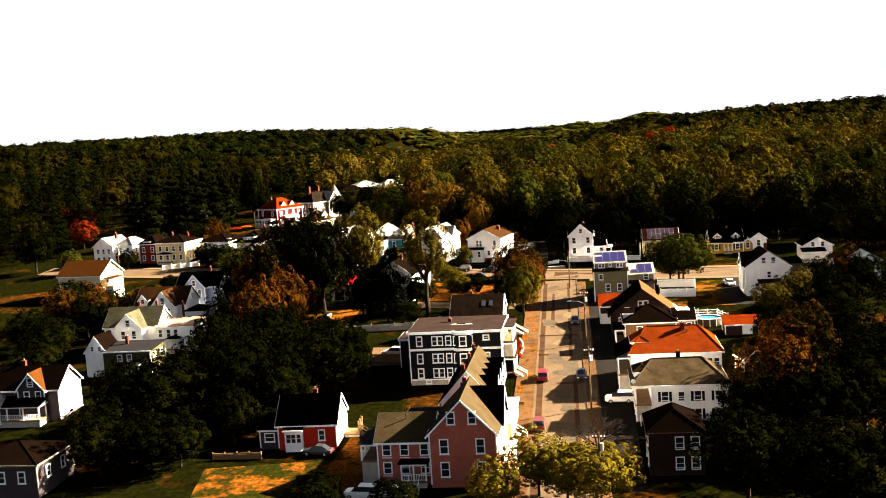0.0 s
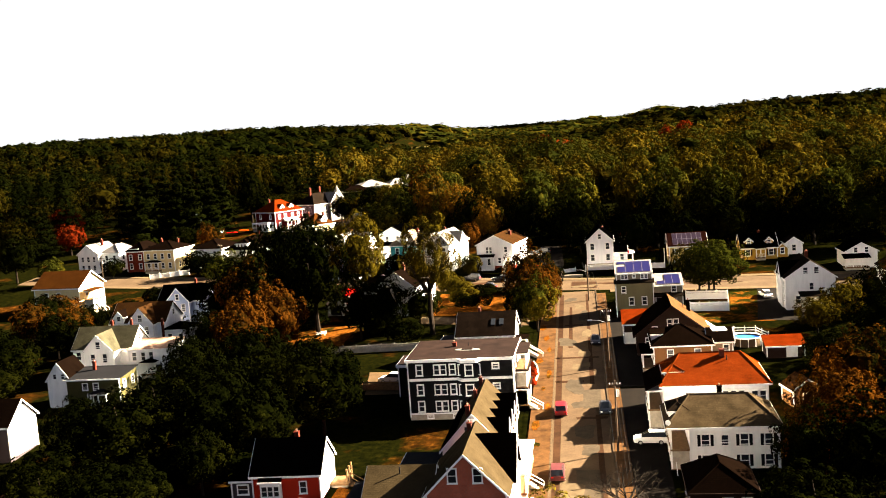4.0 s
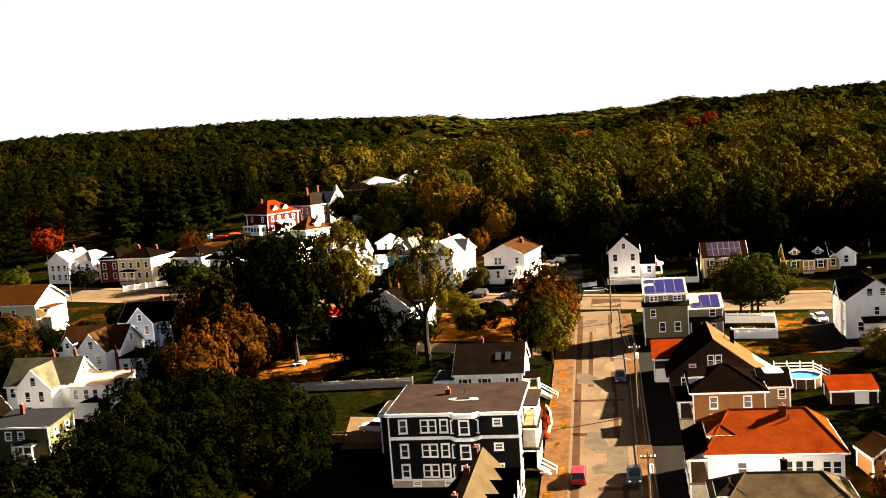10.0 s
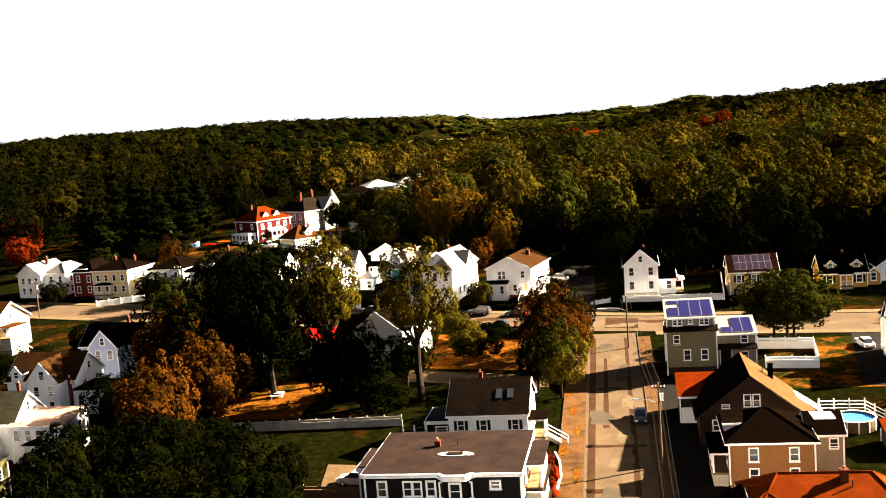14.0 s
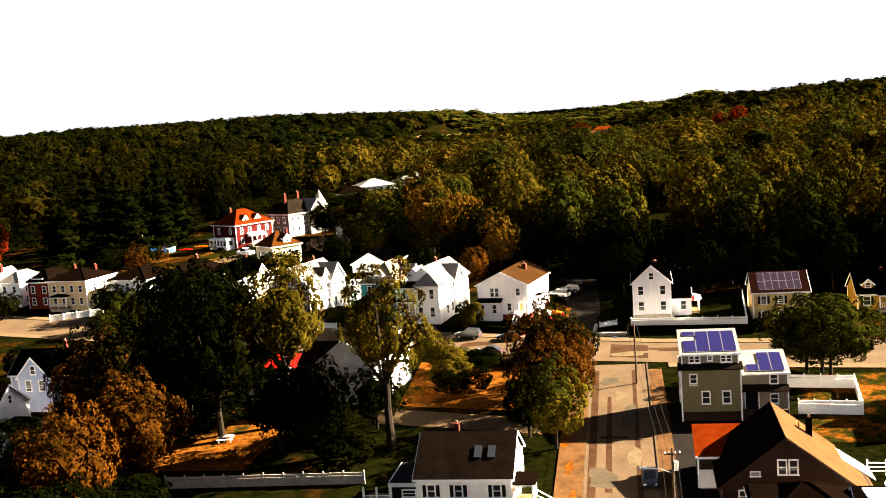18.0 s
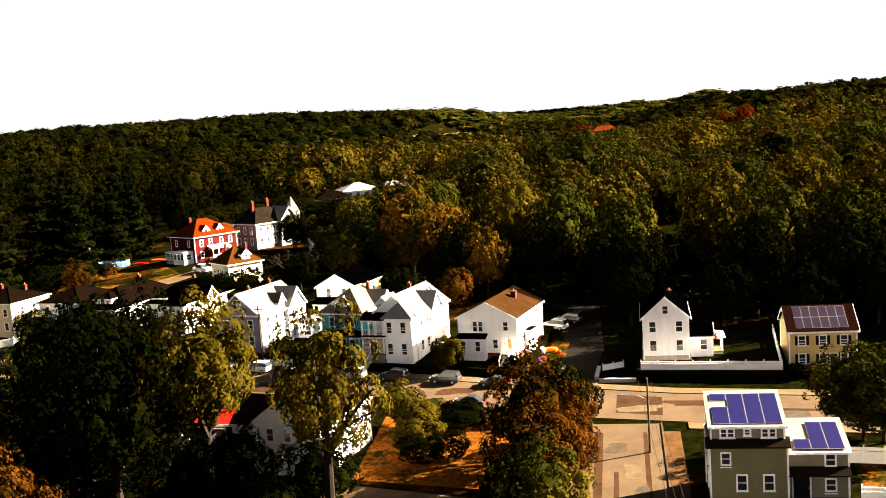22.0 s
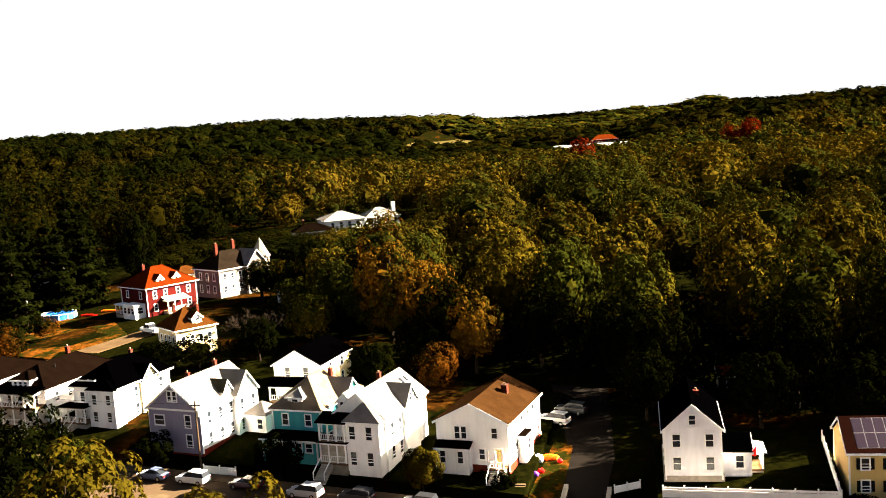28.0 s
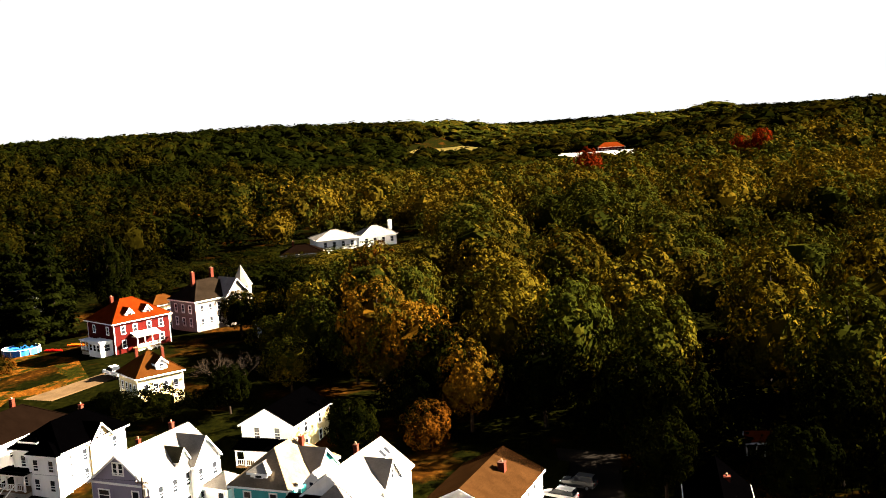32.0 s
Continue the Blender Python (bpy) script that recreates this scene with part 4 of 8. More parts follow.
# white house behind it with a row of dormers
h = House(-13.6, 121.5, 0, "white gabled house with shade-darkened shingles and a row of dormers")
k = h.block(-4.0, 3.6, -8.2, 8.0, 7.0, M["white"], "gable", "y", 4.2, 0.4, M["r_sand"])
h.wins(k, "f", (-0.6, 0.6), (8.9,), w=0.8, h=1.4)
h.wins(k, "f", (-2.2, 0, 2.2), (2.1, 5.0))
h.wins(k, "r", (-6, -2.5, 1, 4.5), (2.1, 5.0))
# dormer roofs in brown instead of sand, with their shade in the shingle tone
for yy in (-5.2, -1.4, 2.4, 6.0):
    d = h.block(0.2, 3.75, yy - 1.5, yy + 1.5, 7.4, M["white"], "gable", "x", 2.3, 0.25, M["r_brown"], z0=6.6, corners=False)
    h.win(d, "r", 0, 7.9, w=0.8, h=1.2)
h.chimney(-0.9, -6.5, 9.5, 12.2, 0.6)
h.chimney(-0.8, 7.2, 9.5, 12.2, 0.5)
h.chimney(-0.9, 1.5, 9.0, 12.0, 0.5)
# the west slope's shade is laid over the sand shingles as a black sheet
part("dark_slope", MB().hexa([(-4.4, -8.6, 6.8), (-0.25, -8.6, 11.16), (-0.25, 8.4, 11.16), (-4.4, 8.4, 6.8)], [(-4.4, -8.6, 6.86), (-0.25, -8.6, 11.22), (-0.25, 8.4, 11.22), (-4.4, 8.4, 6.86)]), M["r_black"], h.e, "west slope with its shade put into black shingle")
a2 = h.block(-10.5, -4.05, -6.5, 2.0, 3.0, M["white"], "flat", rmat=M["r_dark"], over=0.3)
h.porch(3.7, 5.8, -7, 5.6, 0.7, 3.1, 5, M["trim"], "flat", side="r", steps=(-3, 1.3, "r"))

# small red house
h = House(-38.6, 119, 2, "small red clapboard house with white gable and black roof")
k = h.block(-4.4, 4.4, -4, 4, 3.7, M["redwall"], "gable", "x", 3.4, 0.35, M["r_black"])
part("gable_boarding", MB().hexa([(4.42, 4, 0.2), (4.42, -4, 0.2), (4.42, -4, 3.6), (4.42, 0, 6.9), (4.42, 4, 3.6)], [(4.5, 4, 0.2), (4.5, -4, 0.2), (4.5, -4, 3.6), (4.5, 0, 6.9), (4.5, 4, 3.6)]), M["white"], h.e, "white painted gable boarding")
bay = h.block(-3.2, -0.6, -4.9, -4, 3.0, M["trim"], "shed", rise=0.4, rmat=M["r_black"], over=0.25, corners=False)
h.wins(bay, "f", (-0.75, 0.05, 0.8), (1.75,), w=0.65, h=1.25)
h.win(k, "f", 2.2, 1.9, w=0.75, h=1.4)
h.wins(k, "r", (-2, 2), (1.9,), out=0.09)
h.win(k, "r", 0, 4.9, out=0.09)
a2 = h.block(-7.4, -4.45, -3.4, 3, 2.7, M["mauve"], "shed", rise=0.8, rmat=M["r_black"], over=0.3)
h.win(a2, "f", 0, 1.6, w=1.3, h=1.1)
h.chimney(0.6, 0.8, 6, 8.2, 0.7)
h.porch(4.55, 7.0, 0.5, 3.6, 0.6, 2.5, 3, M["wood"], None, side="r", post=M["wood"], steps=(1.5, 1.3, "r"))

# grey-mauve house far left
h = House(-93.6, 137, 0, "grey-mauve clapboard house with brown roof and front gable")
k = h.block(-4.6, 7.2, -6, 1.6, 5.4, M["mauve"], "gable", "x", 3.0, 0.45, M["r_brown"])
c = h.block(0.2, 5.0, -6.6, -2.2, 5.4, M["mauve"], "gable", "y", 2.7, 0.4, M["r_tan"])
h.win(c, "f", 0, 6.6, w=0.8, h=1.4)
h.wins(c, "f", (-0.8, 1.3), (4.2,), w=0.8, h=1.4)
h.wins(k, "r", (-3, 0, 3), (2, 4.4))
part("gable_boarding", MB().hexa([(7.22, 1.5, 0.3), (7.22, -5.9, 0.3), (7.22, -5.9, 5.3), (7.22, -2.2, 8.25), (7.22, 1.5, 5.3)], [(7.27, 1.5, 0.3), (7.27, -5.9, 0.3), (7.27, -5.9, 5.3), (7.27, -2.2, 8.25), (7.27, 1.5, 5.3)]), M["white"], h.e, "white painted gable boarding")
p = h.porch(-6.5, 5.2, -9.2, -6, 0.7, 2.9, 5, M["r_black"], "shed", 1.0)
d = h.block(-5.6, -1.8, -9.4, -5.6, 3.4, M["white"], "gable", "y", 2.0, 0.3, M["r_light"], z0=2.9)
h.win(d, "f", 0, 4.3, w=0.6, h=0.7)
h.chimney(-1, -1.6, 7, 9.8)

# low grey house at the edge of the first view
h = House(-77, 103, 0, "low grey house with grey hipped roof", z=G(-77, 103) + 1.1)
k = h.block(-5.5, 5, -5, 5, 3.6, M["mauve"], "hip", "x", 1.9, 0.5, M["r_brown"], trim=M["putty"])
h.wins(k, "f", (-3, 0, 3), (1.8,))
h.wins(k, "r", (-2, 2), (1.8,))

# white cross-gabled house, olive house in front
h = House(-92.5, 178.5, 0, "white cross-gabled clapboard house with mossy grey roof")
k = h.block(-6.6, 5.2, -3.8, 4, 5.3, M["white"], "gable", "x", 3.4, 0.35, M["r_moss"])
c = h.block(-3.0, 3.0, -6.6, 0, 5.3, M["white"], "gable", "y", 3.0, 0.35, M["r_moss"])
h.win(c, "f", 0, 6.4, w=0.8, h=1.3)
h.wins(c, "f", (-1.2, 1.2), (3.9,), w=0.8, h=1.6)
h.wins(c, "f", (-1.2,), (1.5,))
h.win(k, "f", -4.9, 3.9)
h.win(k, "r", 0, 6.6, w=0.7, h=1.2)
w2 = h.block(5.3, 13.6, -5.2, 1.8, 5.0, M["white"], "shed", rise=0.7, rmat=M["rust"], over=0.3)
h.wins(w2, "f", (-3.0, -1.2, 0.4), (3.7,), w=0.75, h=1.5)
h.wins(w2, "f", (1.6,), (1.3,))
h.wins(w2, "r", (-2, 1), (1.6, 3.7))
h.porch(8.2, 11, -6.8, -5.2, 0.6, 2.6, 3, M["r_black"], "hip", 0.5)
h.chimney(-0.8, 1.5, 7.5, 10, 0.5)
h.chimney(3.4, 1.2, 7.5, 10.2, 0.5)

h = House(-85.6, 159, 0, "dark olive clapboard house with black flat roof")
k = h.block(-4.8, 5, -3.4, 3.6, 4.9, M["olive2"], "shed", rise=0.6, rmat=M["r_dark"], over=0.4)
h.wins(k, "f", (-1.4, 0.6), (3.6,), w=0.8, h=1.1)
h.wins(k, "f", (-0.6,), (1.6,), w=0.8, h=1.3)
h.wins(k, "r", (-1.6, 1.6), (3.6,), w=0.8, h=1.3)
h.porch(0.2, 3.2, -5, -3.4, 0.5, 2.5, 3, M["r_dark"], "hip", 0.5)
c = h.block(-8.6, -4.4, -2.6, 3.2, 5.0, M["white"], "gable", "y", 2.8, 0.3, M["r_brown"])
h.wins(c, "f", (-0.7, 0.8), (5.4,), w=0.55, h=0.8)
h.chimney(-1.8, 1.5, 5, 7.4, 0.6)

# two gabled houses further back
h = House(-95, 198.5, 0, "pale grey gabled house with dark brown roof")
k = h.block(-6, 6, -4, 5, 5.4, M["lavender"], "gable", "x", 3.4, 0.4, M["r_gold"])
c = h.block(-1.2, 4.2, -6, 0, 5.4, M["lavender"], "gable", "y", 3.2, 0.35, M["r_gold"])
h.win(c, "f", 0, 6.5, w=0.8, h=1.3)
h.wins(c, "f", (-1.2, 1.3), (3.9, 1.4), w=0.8, h=1.5)
h.win(k, "r", 0.2, 6.6, w=0.7, h=1.1)
w2 = h.block(6.1, 11, -5, 1, 3.6, M["lavender"], "hip", "x", 1.2, 0.35, M["r_black"])
h.wins(w2, "f", (-1.2, 1.2), (2.0,))
d = h.block(-5, -3, -4.4, -1, 6.6, M["lavender"], "gable", "y", 1.2, 0.2, M["r_brown"], z0=5.0, corners=False)
h.win(d, "f", 0, 6.3, w=0.7, h=0.9)
h.chimney(6.6, -6.5, 0, 6.6, 0.5)

h = House(-93, 218.5, 0, "pale blue gabled house with black roof")
k = h.block(-6, 5, -4, 4, 5.4, M["blue"], "gable", "x", 3.0, 0.4, M["r_black"])
c = h.block(-3.4, 2.0, -6, 0, 5.4, M["blue"], "gable", "y", 3.0, 0.35, M["r_black"])
h.win(c, "f", 0, 6.4, w=0.7, h=1.2)
h.wins(c, "f", (-1, 1.3), (3.9,), w=0.8, h=1.6)
w2 = h.block(5.05, 10, -4.6, 2, 4.6, M["blue"], "hip", "x", 1.4, 0.3, M["r_grey"])
h.wins(w2, "f", (-1.6, 0, 1.6), (3.7, 1.5), w=0.7, h=1.4)
h.win(k, "r", 0, 6.6, w=0.7, h=1.1)
h.chimney(1.4, 0.6, 7, 10, 0.55)
h.chimney(8.6, 0.5, 5, 8.6, 0.55)
h.porch(4.6, 7.4, -6.6, -4.6, 0.5, 2.5, 3, M["trim"], "hip", 0.6)

# cream house with a tan roof and the two across the road
h = House(-132, 236, -6, "cream clapboard house with tan shingle roof and white porch")
k = h.block(-7.4, 5.4, -5.4, 5.4, 6.4, M["cream"], "gable", "x", 3.4, 0.5, M["r_tan"])
h.wins(k, "r", (-2.2, 2.2), (4.6, 1.8))
h.win(k, "r", 0, 7.2, w=0.7, h=1.2)
h.wins(k, "f", (-3, 0.5), (4.3, 1.7))
h.wins(k, "l", (-2, 2), (4.3, 1.7))
h.porch(6.3, 9, -5, 0, 3.2, 5.2, 3, M["r_tan"], "flat", side="r")
h.porch(6.3, 9, -5, 0, 0.6, 3.0, 3, None, None, side="r", steps=(-2, 1.4, "r"))
h.porch(-5, -1, -7, -5, 0.5, 2.6, 3, M["r_black"], "shed", 0.6)

h = House(-149, 288, -8, "white clapboard house with pale roof behind the road")
k = h.block(-6.5, 0.5, -4.5, 6, 6.0, M["white"], "gable", "y", 2.6, 0.4, M["r_light"])
h.wins(k, "f", (-2, 0, 2), (4.3, 1.7), w=0.8, h=1.4)
h.wins(k, "r", (-2.5, 1), (4.3, 1.7))
w2 = h.block(0.5, 6.5, -2.5, 7, 5.8, M["white"], "hip", "y", 2.4, 0.4, M["r_light"])
h.wins(w2, "f", (-1.4, 1.4), (4.3, 1.7))
h.wins(w2, "r", (-2.5, 1), (4.3, 1.7))
h.chimney(-1.5, 1, 8, 10.2)

h = House(-130.5, 286, -8, "brick and cream house with dark hipped roof")
k = h.block(-8.5, -2.4, -4.5, 6, 6.2, M["brick"], "hip", "y", 2.6, 0.4, M["r_brown"])
h.wins(k, "f", (-1.6, 1.6), (4.5, 1.8))
w2 = h.block(-2.35, 8, -4.8, 6, 6.4, M["cream"], "hip", "x", 2.4, 0.45, M["r_brown"])
h.wins(w2, "f", (-3.6, -1.2, 1.2, 3.6), (4.6, 1.8))
h.wins(w2, "r", (-2.5, 1), (4.6, 1.8))
d = h.block(-7.2, -4.6, -4, 0, 7.0, M["trim"], "hip", "y", 0.9, 0.25, M["r_brown"], z0=5.8, corners=False)
h.win(d, "f", 0, 6.6, w=0.9, h=0.8)
h.chimney(0, 2, 7, 9.6)
h.chimney(5, 3, 7, 9.4)
h.porch(-1.4, 3.4, -6.4, -4.8, 0.6, 2.8, 3, M["r_brown"], "hip", 0.5)

# white house with grey roof and black shutters
h = House(-19.0, 180, 0, "white clapboard house with grey shingle roof and black shutters")
k = h.block(-5.2, 5.1, -5, 5.6, 4.6, M["white"], "gable", "x", 3.3, 0.35, M["r_umber"])
h.wins(k, "f", (-3.6, -0.6, 3.6), (3.1, 0.9), w=0.75, h=1.3, shutters=True)
h.wins(k, "r", (-2.4, 2.4), (3.0,))
h.win(k, "r", 0.2, 5.6, w=0.7, h=1.2)
h.chimney(-1.6, 1.6, 7, 9.0, 0.6)
for xx in (0.9, 2.4):
    part("skylight", MB().hexa([(xx, -3.0, 6.03), (xx + 0.8, -3.0, 6.03), (xx + 0.8, -1.6, 6.9), (xx, -1.6, 6.9)], [(xx, -3.04, 6.18), (xx + 0.8, -3.04, 6.18), (xx + 0.8, -1.64, 7.05), (xx, -1.64, 7.05)]), M["glass"], h.e, "dark skylight")
a2 = h.block(-9, -5.25, -1.8, 4.6, 2.7, M["navy"], "flat", rmat=M["r_dark"], over=0.25)
h.win(a2, "f", 0.2, 1.6, w=1.4, h=0.7)
h.porch(5.15, 7.4, -4.4, -1.0, 1.2, 3.4, 3, M["r_brown"], "flat", side="r", steps=(-2.7, 1.4, "r"))
h.porch(-12.4, -9.05, -1.8, 1.4, 0.4, 2.3, 3, None, None, side="f")

# house with solar panels
h = House(8.9, 208.5, 0, "olive clapboard house with blue solar panels on its roof", z=G(10, 208.5) - 0.9)
k = h.block(-3.8, 3.7, -4.6, 3.0, 7.6, M["olive"], None, z0=1.9)
part("basement", MB().box(-3.75, 9.5, -4.5, 2.6, -1.3, 1.9), M["brownwall"], h.e, "dark basement wall")
h.wins(k, "f", (-2.2,), (6.3,), w=0.75, h=1.1)
h.wins(k, "f", (-0.7, 1.9), (3.8,), w=0.85, h=1.5)
h.wins(k, "l", (-2.4, 1.5), (6.0, 3.6))
part("skirt_roof", MB().hexa([(-4.2, -5.1, 7.5), (4.0, -5.1, 7.5), (4.0, -3.9, 8.2), (-4.2, -3.9, 8.2)], [(-4.2, -5.1, 7.64), (4.0, -5.1, 7.64), (4.0, -3.9, 8.36), (-4.2, -3.9, 8.36)]), M["r_grey"], h.e)
d = h.block(-3.6, 3.5, -4.1, 2.8, 9.5, M["putty"], "shed", rise=1.55, rmat=M["r_light"], over=0.3, z0=7.4)
h.wins(d, "f", (-2.3, -1.6, 1.7, 2.4), (8.8,), w=0.5, h=0.75)
h.win(d, "f", 0.0, 8.9, w=0.45, h=0.5)


def slope_panels(hh, x0, y0, z0, k, nx, ny, w, dd, gap, mat, skip=()):
    """Solar panels lying on a roof that rises k per metre to the back."""
    for j in range(ny):
        for i in range(nx):
            if (i, j) in skip:
                continue
            xa, ya = x0 + i * (w + gap), y0 + j * (dd + gap)
            quad = lambda e, up: [(x, y, z0 + (y - y0) * k + up) for x, y in ((xa - e, ya - e), (xa + w + e, ya - e), (xa + w + e, ya + dd + e), (xa - e, ya + dd + e))]
            o = part("solar_panel", MB().hexa(quad(0, 0.06), quad(0, 0.11)), mat, hh.e, "blue solar panel")
            part("panel_frame", MB().hexa(quad(0.055, 0.03), quad(0.055, 0.09)), M["frame"], o, "pale panel frame")


KS = 1.55 / 6.9
slope_panels(h, -1.55, -4.0, 9.7, KS, 3, 1, 1.55, 5.9, 0.13, M["solar"])
slope_panels(h, -3.25, -4.0, 9.7, KS, 1, 1, 1.55, 3.2, 0.1, M["solar"])
slope_panels(h, -3.25, 0.7, 9.7 + 4.7 * KS, KS, 1, 1, 1.55, 1.2, 0.1, M["solar"])
w2 = h.block(3.75, 9.6, -3.6, 2.6, 6.6, M["putty"], "shed", rise=1.4, rmat=M["r_light"], over=0.3, z0=1.9)
h.wins(w2, "f", (1.2,), (5.8, 3.2), w=0.85, h=1.1)
part("skirt_roof", MB().hexa([(3.7, -4.7, 4.4), (9.7, -4.7, 4.4), (9.7, -3.6, 5.0), (3.7, -3.6, 5.0)], [(3.7, -4.7, 4.52), (9.7, -4.7, 4.52), (9.7, -3.6, 5.14), (3.7, -3.6, 5.14)]), M["r_grey"], h.e)
h.door(w2, "f", -1.6, 1.9, 1.6, 2.3, M["shutter"])
slope_panels(h, 6.25, -3.5, 6.85, 1.4 / 6.2, 2, 1, 1.45, 5.0, 0.12, M["solar"])
slope_panels(h, 4.6, -3.5, 6.85, 1.4 / 6.2, 1, 1, 1.5, 1.7, 0.12, M["solar"])

# dark brown gable house, tan hip house, orange garage roof
h = House(14.2, 181, 0, "dark brown gable house with a tan roof and white lean-to")
k = h.block(-6.2, 6.2, -5.6, 6, 3.6, M["brownwall"], "gable", "y", 4.8, 0.6, M["r_brown"], trim=M["brownwall"])
# lighter sheet over the brown roof: the east slope's sunlight as colour
part("straw_slope", MB().hexa([(0.05, -6.15, 8.58), (6.8, -6.15, 3.36), (6.8, 6.55, 3.36), (0.05, 6.55, 8.58)], [(0.05, -6.15, 8.64), (6.8, -6.15, 3.42), (6.8, 6.55, 3.42), (0.05, 6.55, 8.64)]), M["r_straw_sunlit"], h.e, "east slope with sunlight put into its straw colour")
broad_window(h, -0.35, -5.6, 5.3, 0.7, 1.4, 0, 0.14)
broad_window(h, 0.75, -5.6, 5.3, 0.7, 1.4, 0, 0.14)
broad_window(h, -3.0, -5.6, 4.6, 0.8, 0.35, 0, 0.12)
broad_window(h, -4.2, -5.6, 2.2, 0.8, 1.2, 0, 0.14)
broad_window(h, 0.0, -5.6, 2.2, 0.8, 1.2, 0, 0.14)
broad_window(h, 4.0, -5.6, 2.2, 0.8, 1.2, 0, 0.14)
part("side_wall", MB().box(6.25, 8.9, -3.6, 5.6, -1.2, 1.9), M["brownwall"], h.e)
part("lean_to_roof", MB().hexa([(6.7, -6.2, 3.3), (9.4, -3.6, 1.2), (9.4, 2.0, 1.2), (6.7, 2.0, 3.3)], [(6.7, -6.2, 3.44), (9.4, -3.6, 1.34), (9.4, 2.0, 1.34), (6.7, 2.0, 3.44)]), M["r_straw_sunlit"], h.e, "tan lower roof")
part("white_roof", MB().hexa([(6.7, 2.02, 3.3), (10.2, 2.02, 0.9), (10.2, 5.6, 0.9), (6.7, 5.6, 3.3)], [(6.7, 2.02, 3.46), (10.2, 2.02, 1.06), (10.2, 5.6, 1.06), (6.7, 5.6, 3.46)]), M["trim"], h.e, "white metal lean-to roof")
h.chimney(3.6, 3.0, 5.0, 8.2, 0.7, M["r_brown"])
h.vent(2.6, 3.2, 6.0, 1.2)
h = House(8.6, 186, 0, "low garage with orange shingle roof", "garage", "garage")
k = h.block(-2.7, 2.2, -3.2, 3.2, 3.6, M["brownwall"], "shed", rise=1.5, rmat=M["r_orange"], over=0.3)
h.door(k, "f", -1, 0, 2.4, 2.0, M["trim"])

h = House(15.0, 167.2, 0, "tan clapboard house with brown hipped roof")
k = h.block(-4.7, 4.6, -5, 5, 5.0, M["tan"], "hip", "x", 2.6, 0.5, M["r_brown"], hipl=0.6)
h.wins(k, "f", (-2, 2.4), (3.6,), w=0.85, h=1.4)
h.wins(k, "f", (-2, 2.4), (1.2,), w=0.85, h=1.4)
h.wins(k, "l", (-2, 2), (3.6, 1.2))
w2 = h.block(4.65, 8.4, -1, 5.4, 4.6, M["putty"], "gable", "x", 1.6, 0.35, M["r_brown"])
h.win(w2, "f", 0.8, 3.4, w=0.8, h=1.1)
d = h.block(-4.9, -2.6, -1.5, 2.0, 6.2, M["lilac"], "shed", rise=0.3, rmat=M["r_brown"], over=0.2, z0=4.8, corners=False)
h.porch(-6.6, -4.75, -4.6, 2.4, 1.4, 3.6, 4, M["r_black"], "flat", side="l")

part("white_roof_sheet", MB().hexa([(5.2, -1.2, 6.35), (7.6, -1.2, 6.35), (7.4, 1.0, 6.5), (5.0, 1.0, 6.5)], [(5.2, -1.2, 6.5), (7.6, -1.2, 6.5), (7.4, 1.0, 6.65), (5.0, 1.0, 6.65)]), W, h.e, "white sheet on the wing roof")
h = House(31, 148, 12, "small tan shed with brown gabled roof", "shed", "shed")
k = h.block(-2.2, 2.2, -2, 2.2, 2.6, M["tan"], "gable", "y", 1.4, 0.3, M["r_gold"])
h.door(k, "f", 0, 0, 1.4, 1.9)

# red hipped house
h = House(16.5, 144.6, 0, "white clapboard house with red hipped shingle roof", z=G(16.5, 144.6) - 0.85)
k = h.block(-6.2, 8.2, -5.8, 5.8, 6.6, M["white"], "hip", "x", 3.4, 0.55, M["r_red"], hipl=8.6)
h.win(k, "f", -3.6, 4.9, w=0.9, h=1.3)
h.wins(k, "f", (1.4, 2.5, 3.6), (4.9,), w=0.7, h=1.5)
h.wins(k, "f", (5.4, 6.5), (4.9,), w=0.75, h=1.3)
h.wins(k, "f", (-3.6, 2.5, 5.9), (1.8,))
h.wins(k, "r", (-3, 0, 3), (4.9, 1.8))
pr = h.porch(-8.4, -6.25, -5.8, 4, 3.3, 5.9, 4, M["r_brown"], "shed", 1.2, side="l")
h.porch(-8.4, -6.25, -5.8, 4, 0.5, 3.0, 4, None, None, side="l")
d = h.block(-5.9, -3.2, -3.4, 1.2, 8.0, M["white"], "hip", "y", 0.9, 0.3, M["r_red"], z0=6.4, corners=False)
h.win(d, "l", 0, 7.5, w=0.9, h=0.7)
h.chimney(2.6, -0.8, 8.6, 11.0, 0.8)
h.vent(3.2, -1.6, 9, 0.8)

# grey hipped house with porches
h = House(14.8, 128.4, 0, "white clapboard house with grey hipped roof and two-storey porch", z=G(15, 128.4) - 0.8)
k = h.block(-2.2, 8.8, -4.8, 5, 6.0, M["white"], None)
r_ = h.block(-4.8, 8.8, -5, 5, 6.1, M["white"], "hip", "x", 3.0, 0.5, M["r_mottle"], hipl=7.4, z0=5.8, corners=False)
h.wins(k, "f", (-3.6, 1.2, 4.2), (4.3, 1.6), w=0.9, h=1.5, shutters=True)
h.wins(k, "f", (-1.2,), (4.3,), w=0.8, h=1.3)
part("satellite_dish", MB().hexa([(-4.9 + 0.35 * math.cos(a), -5.3, 6.9 + 0.35 * math.sin(a)) for a in np.linspace(0, 2 * math.pi, 13)[:-1]], [(-4.9 + 0.3 * math.cos(a), -5.22, 6.9 + 0.3 * math.sin(a)) for a in np.linspace(0, 2 * math.pi, 13)[:-1]]).beam((-4.9, -5.25, 6.9), (-4.8, -4.9, 6.1), 0.04, 5), W, h.e, "white satellite dish")
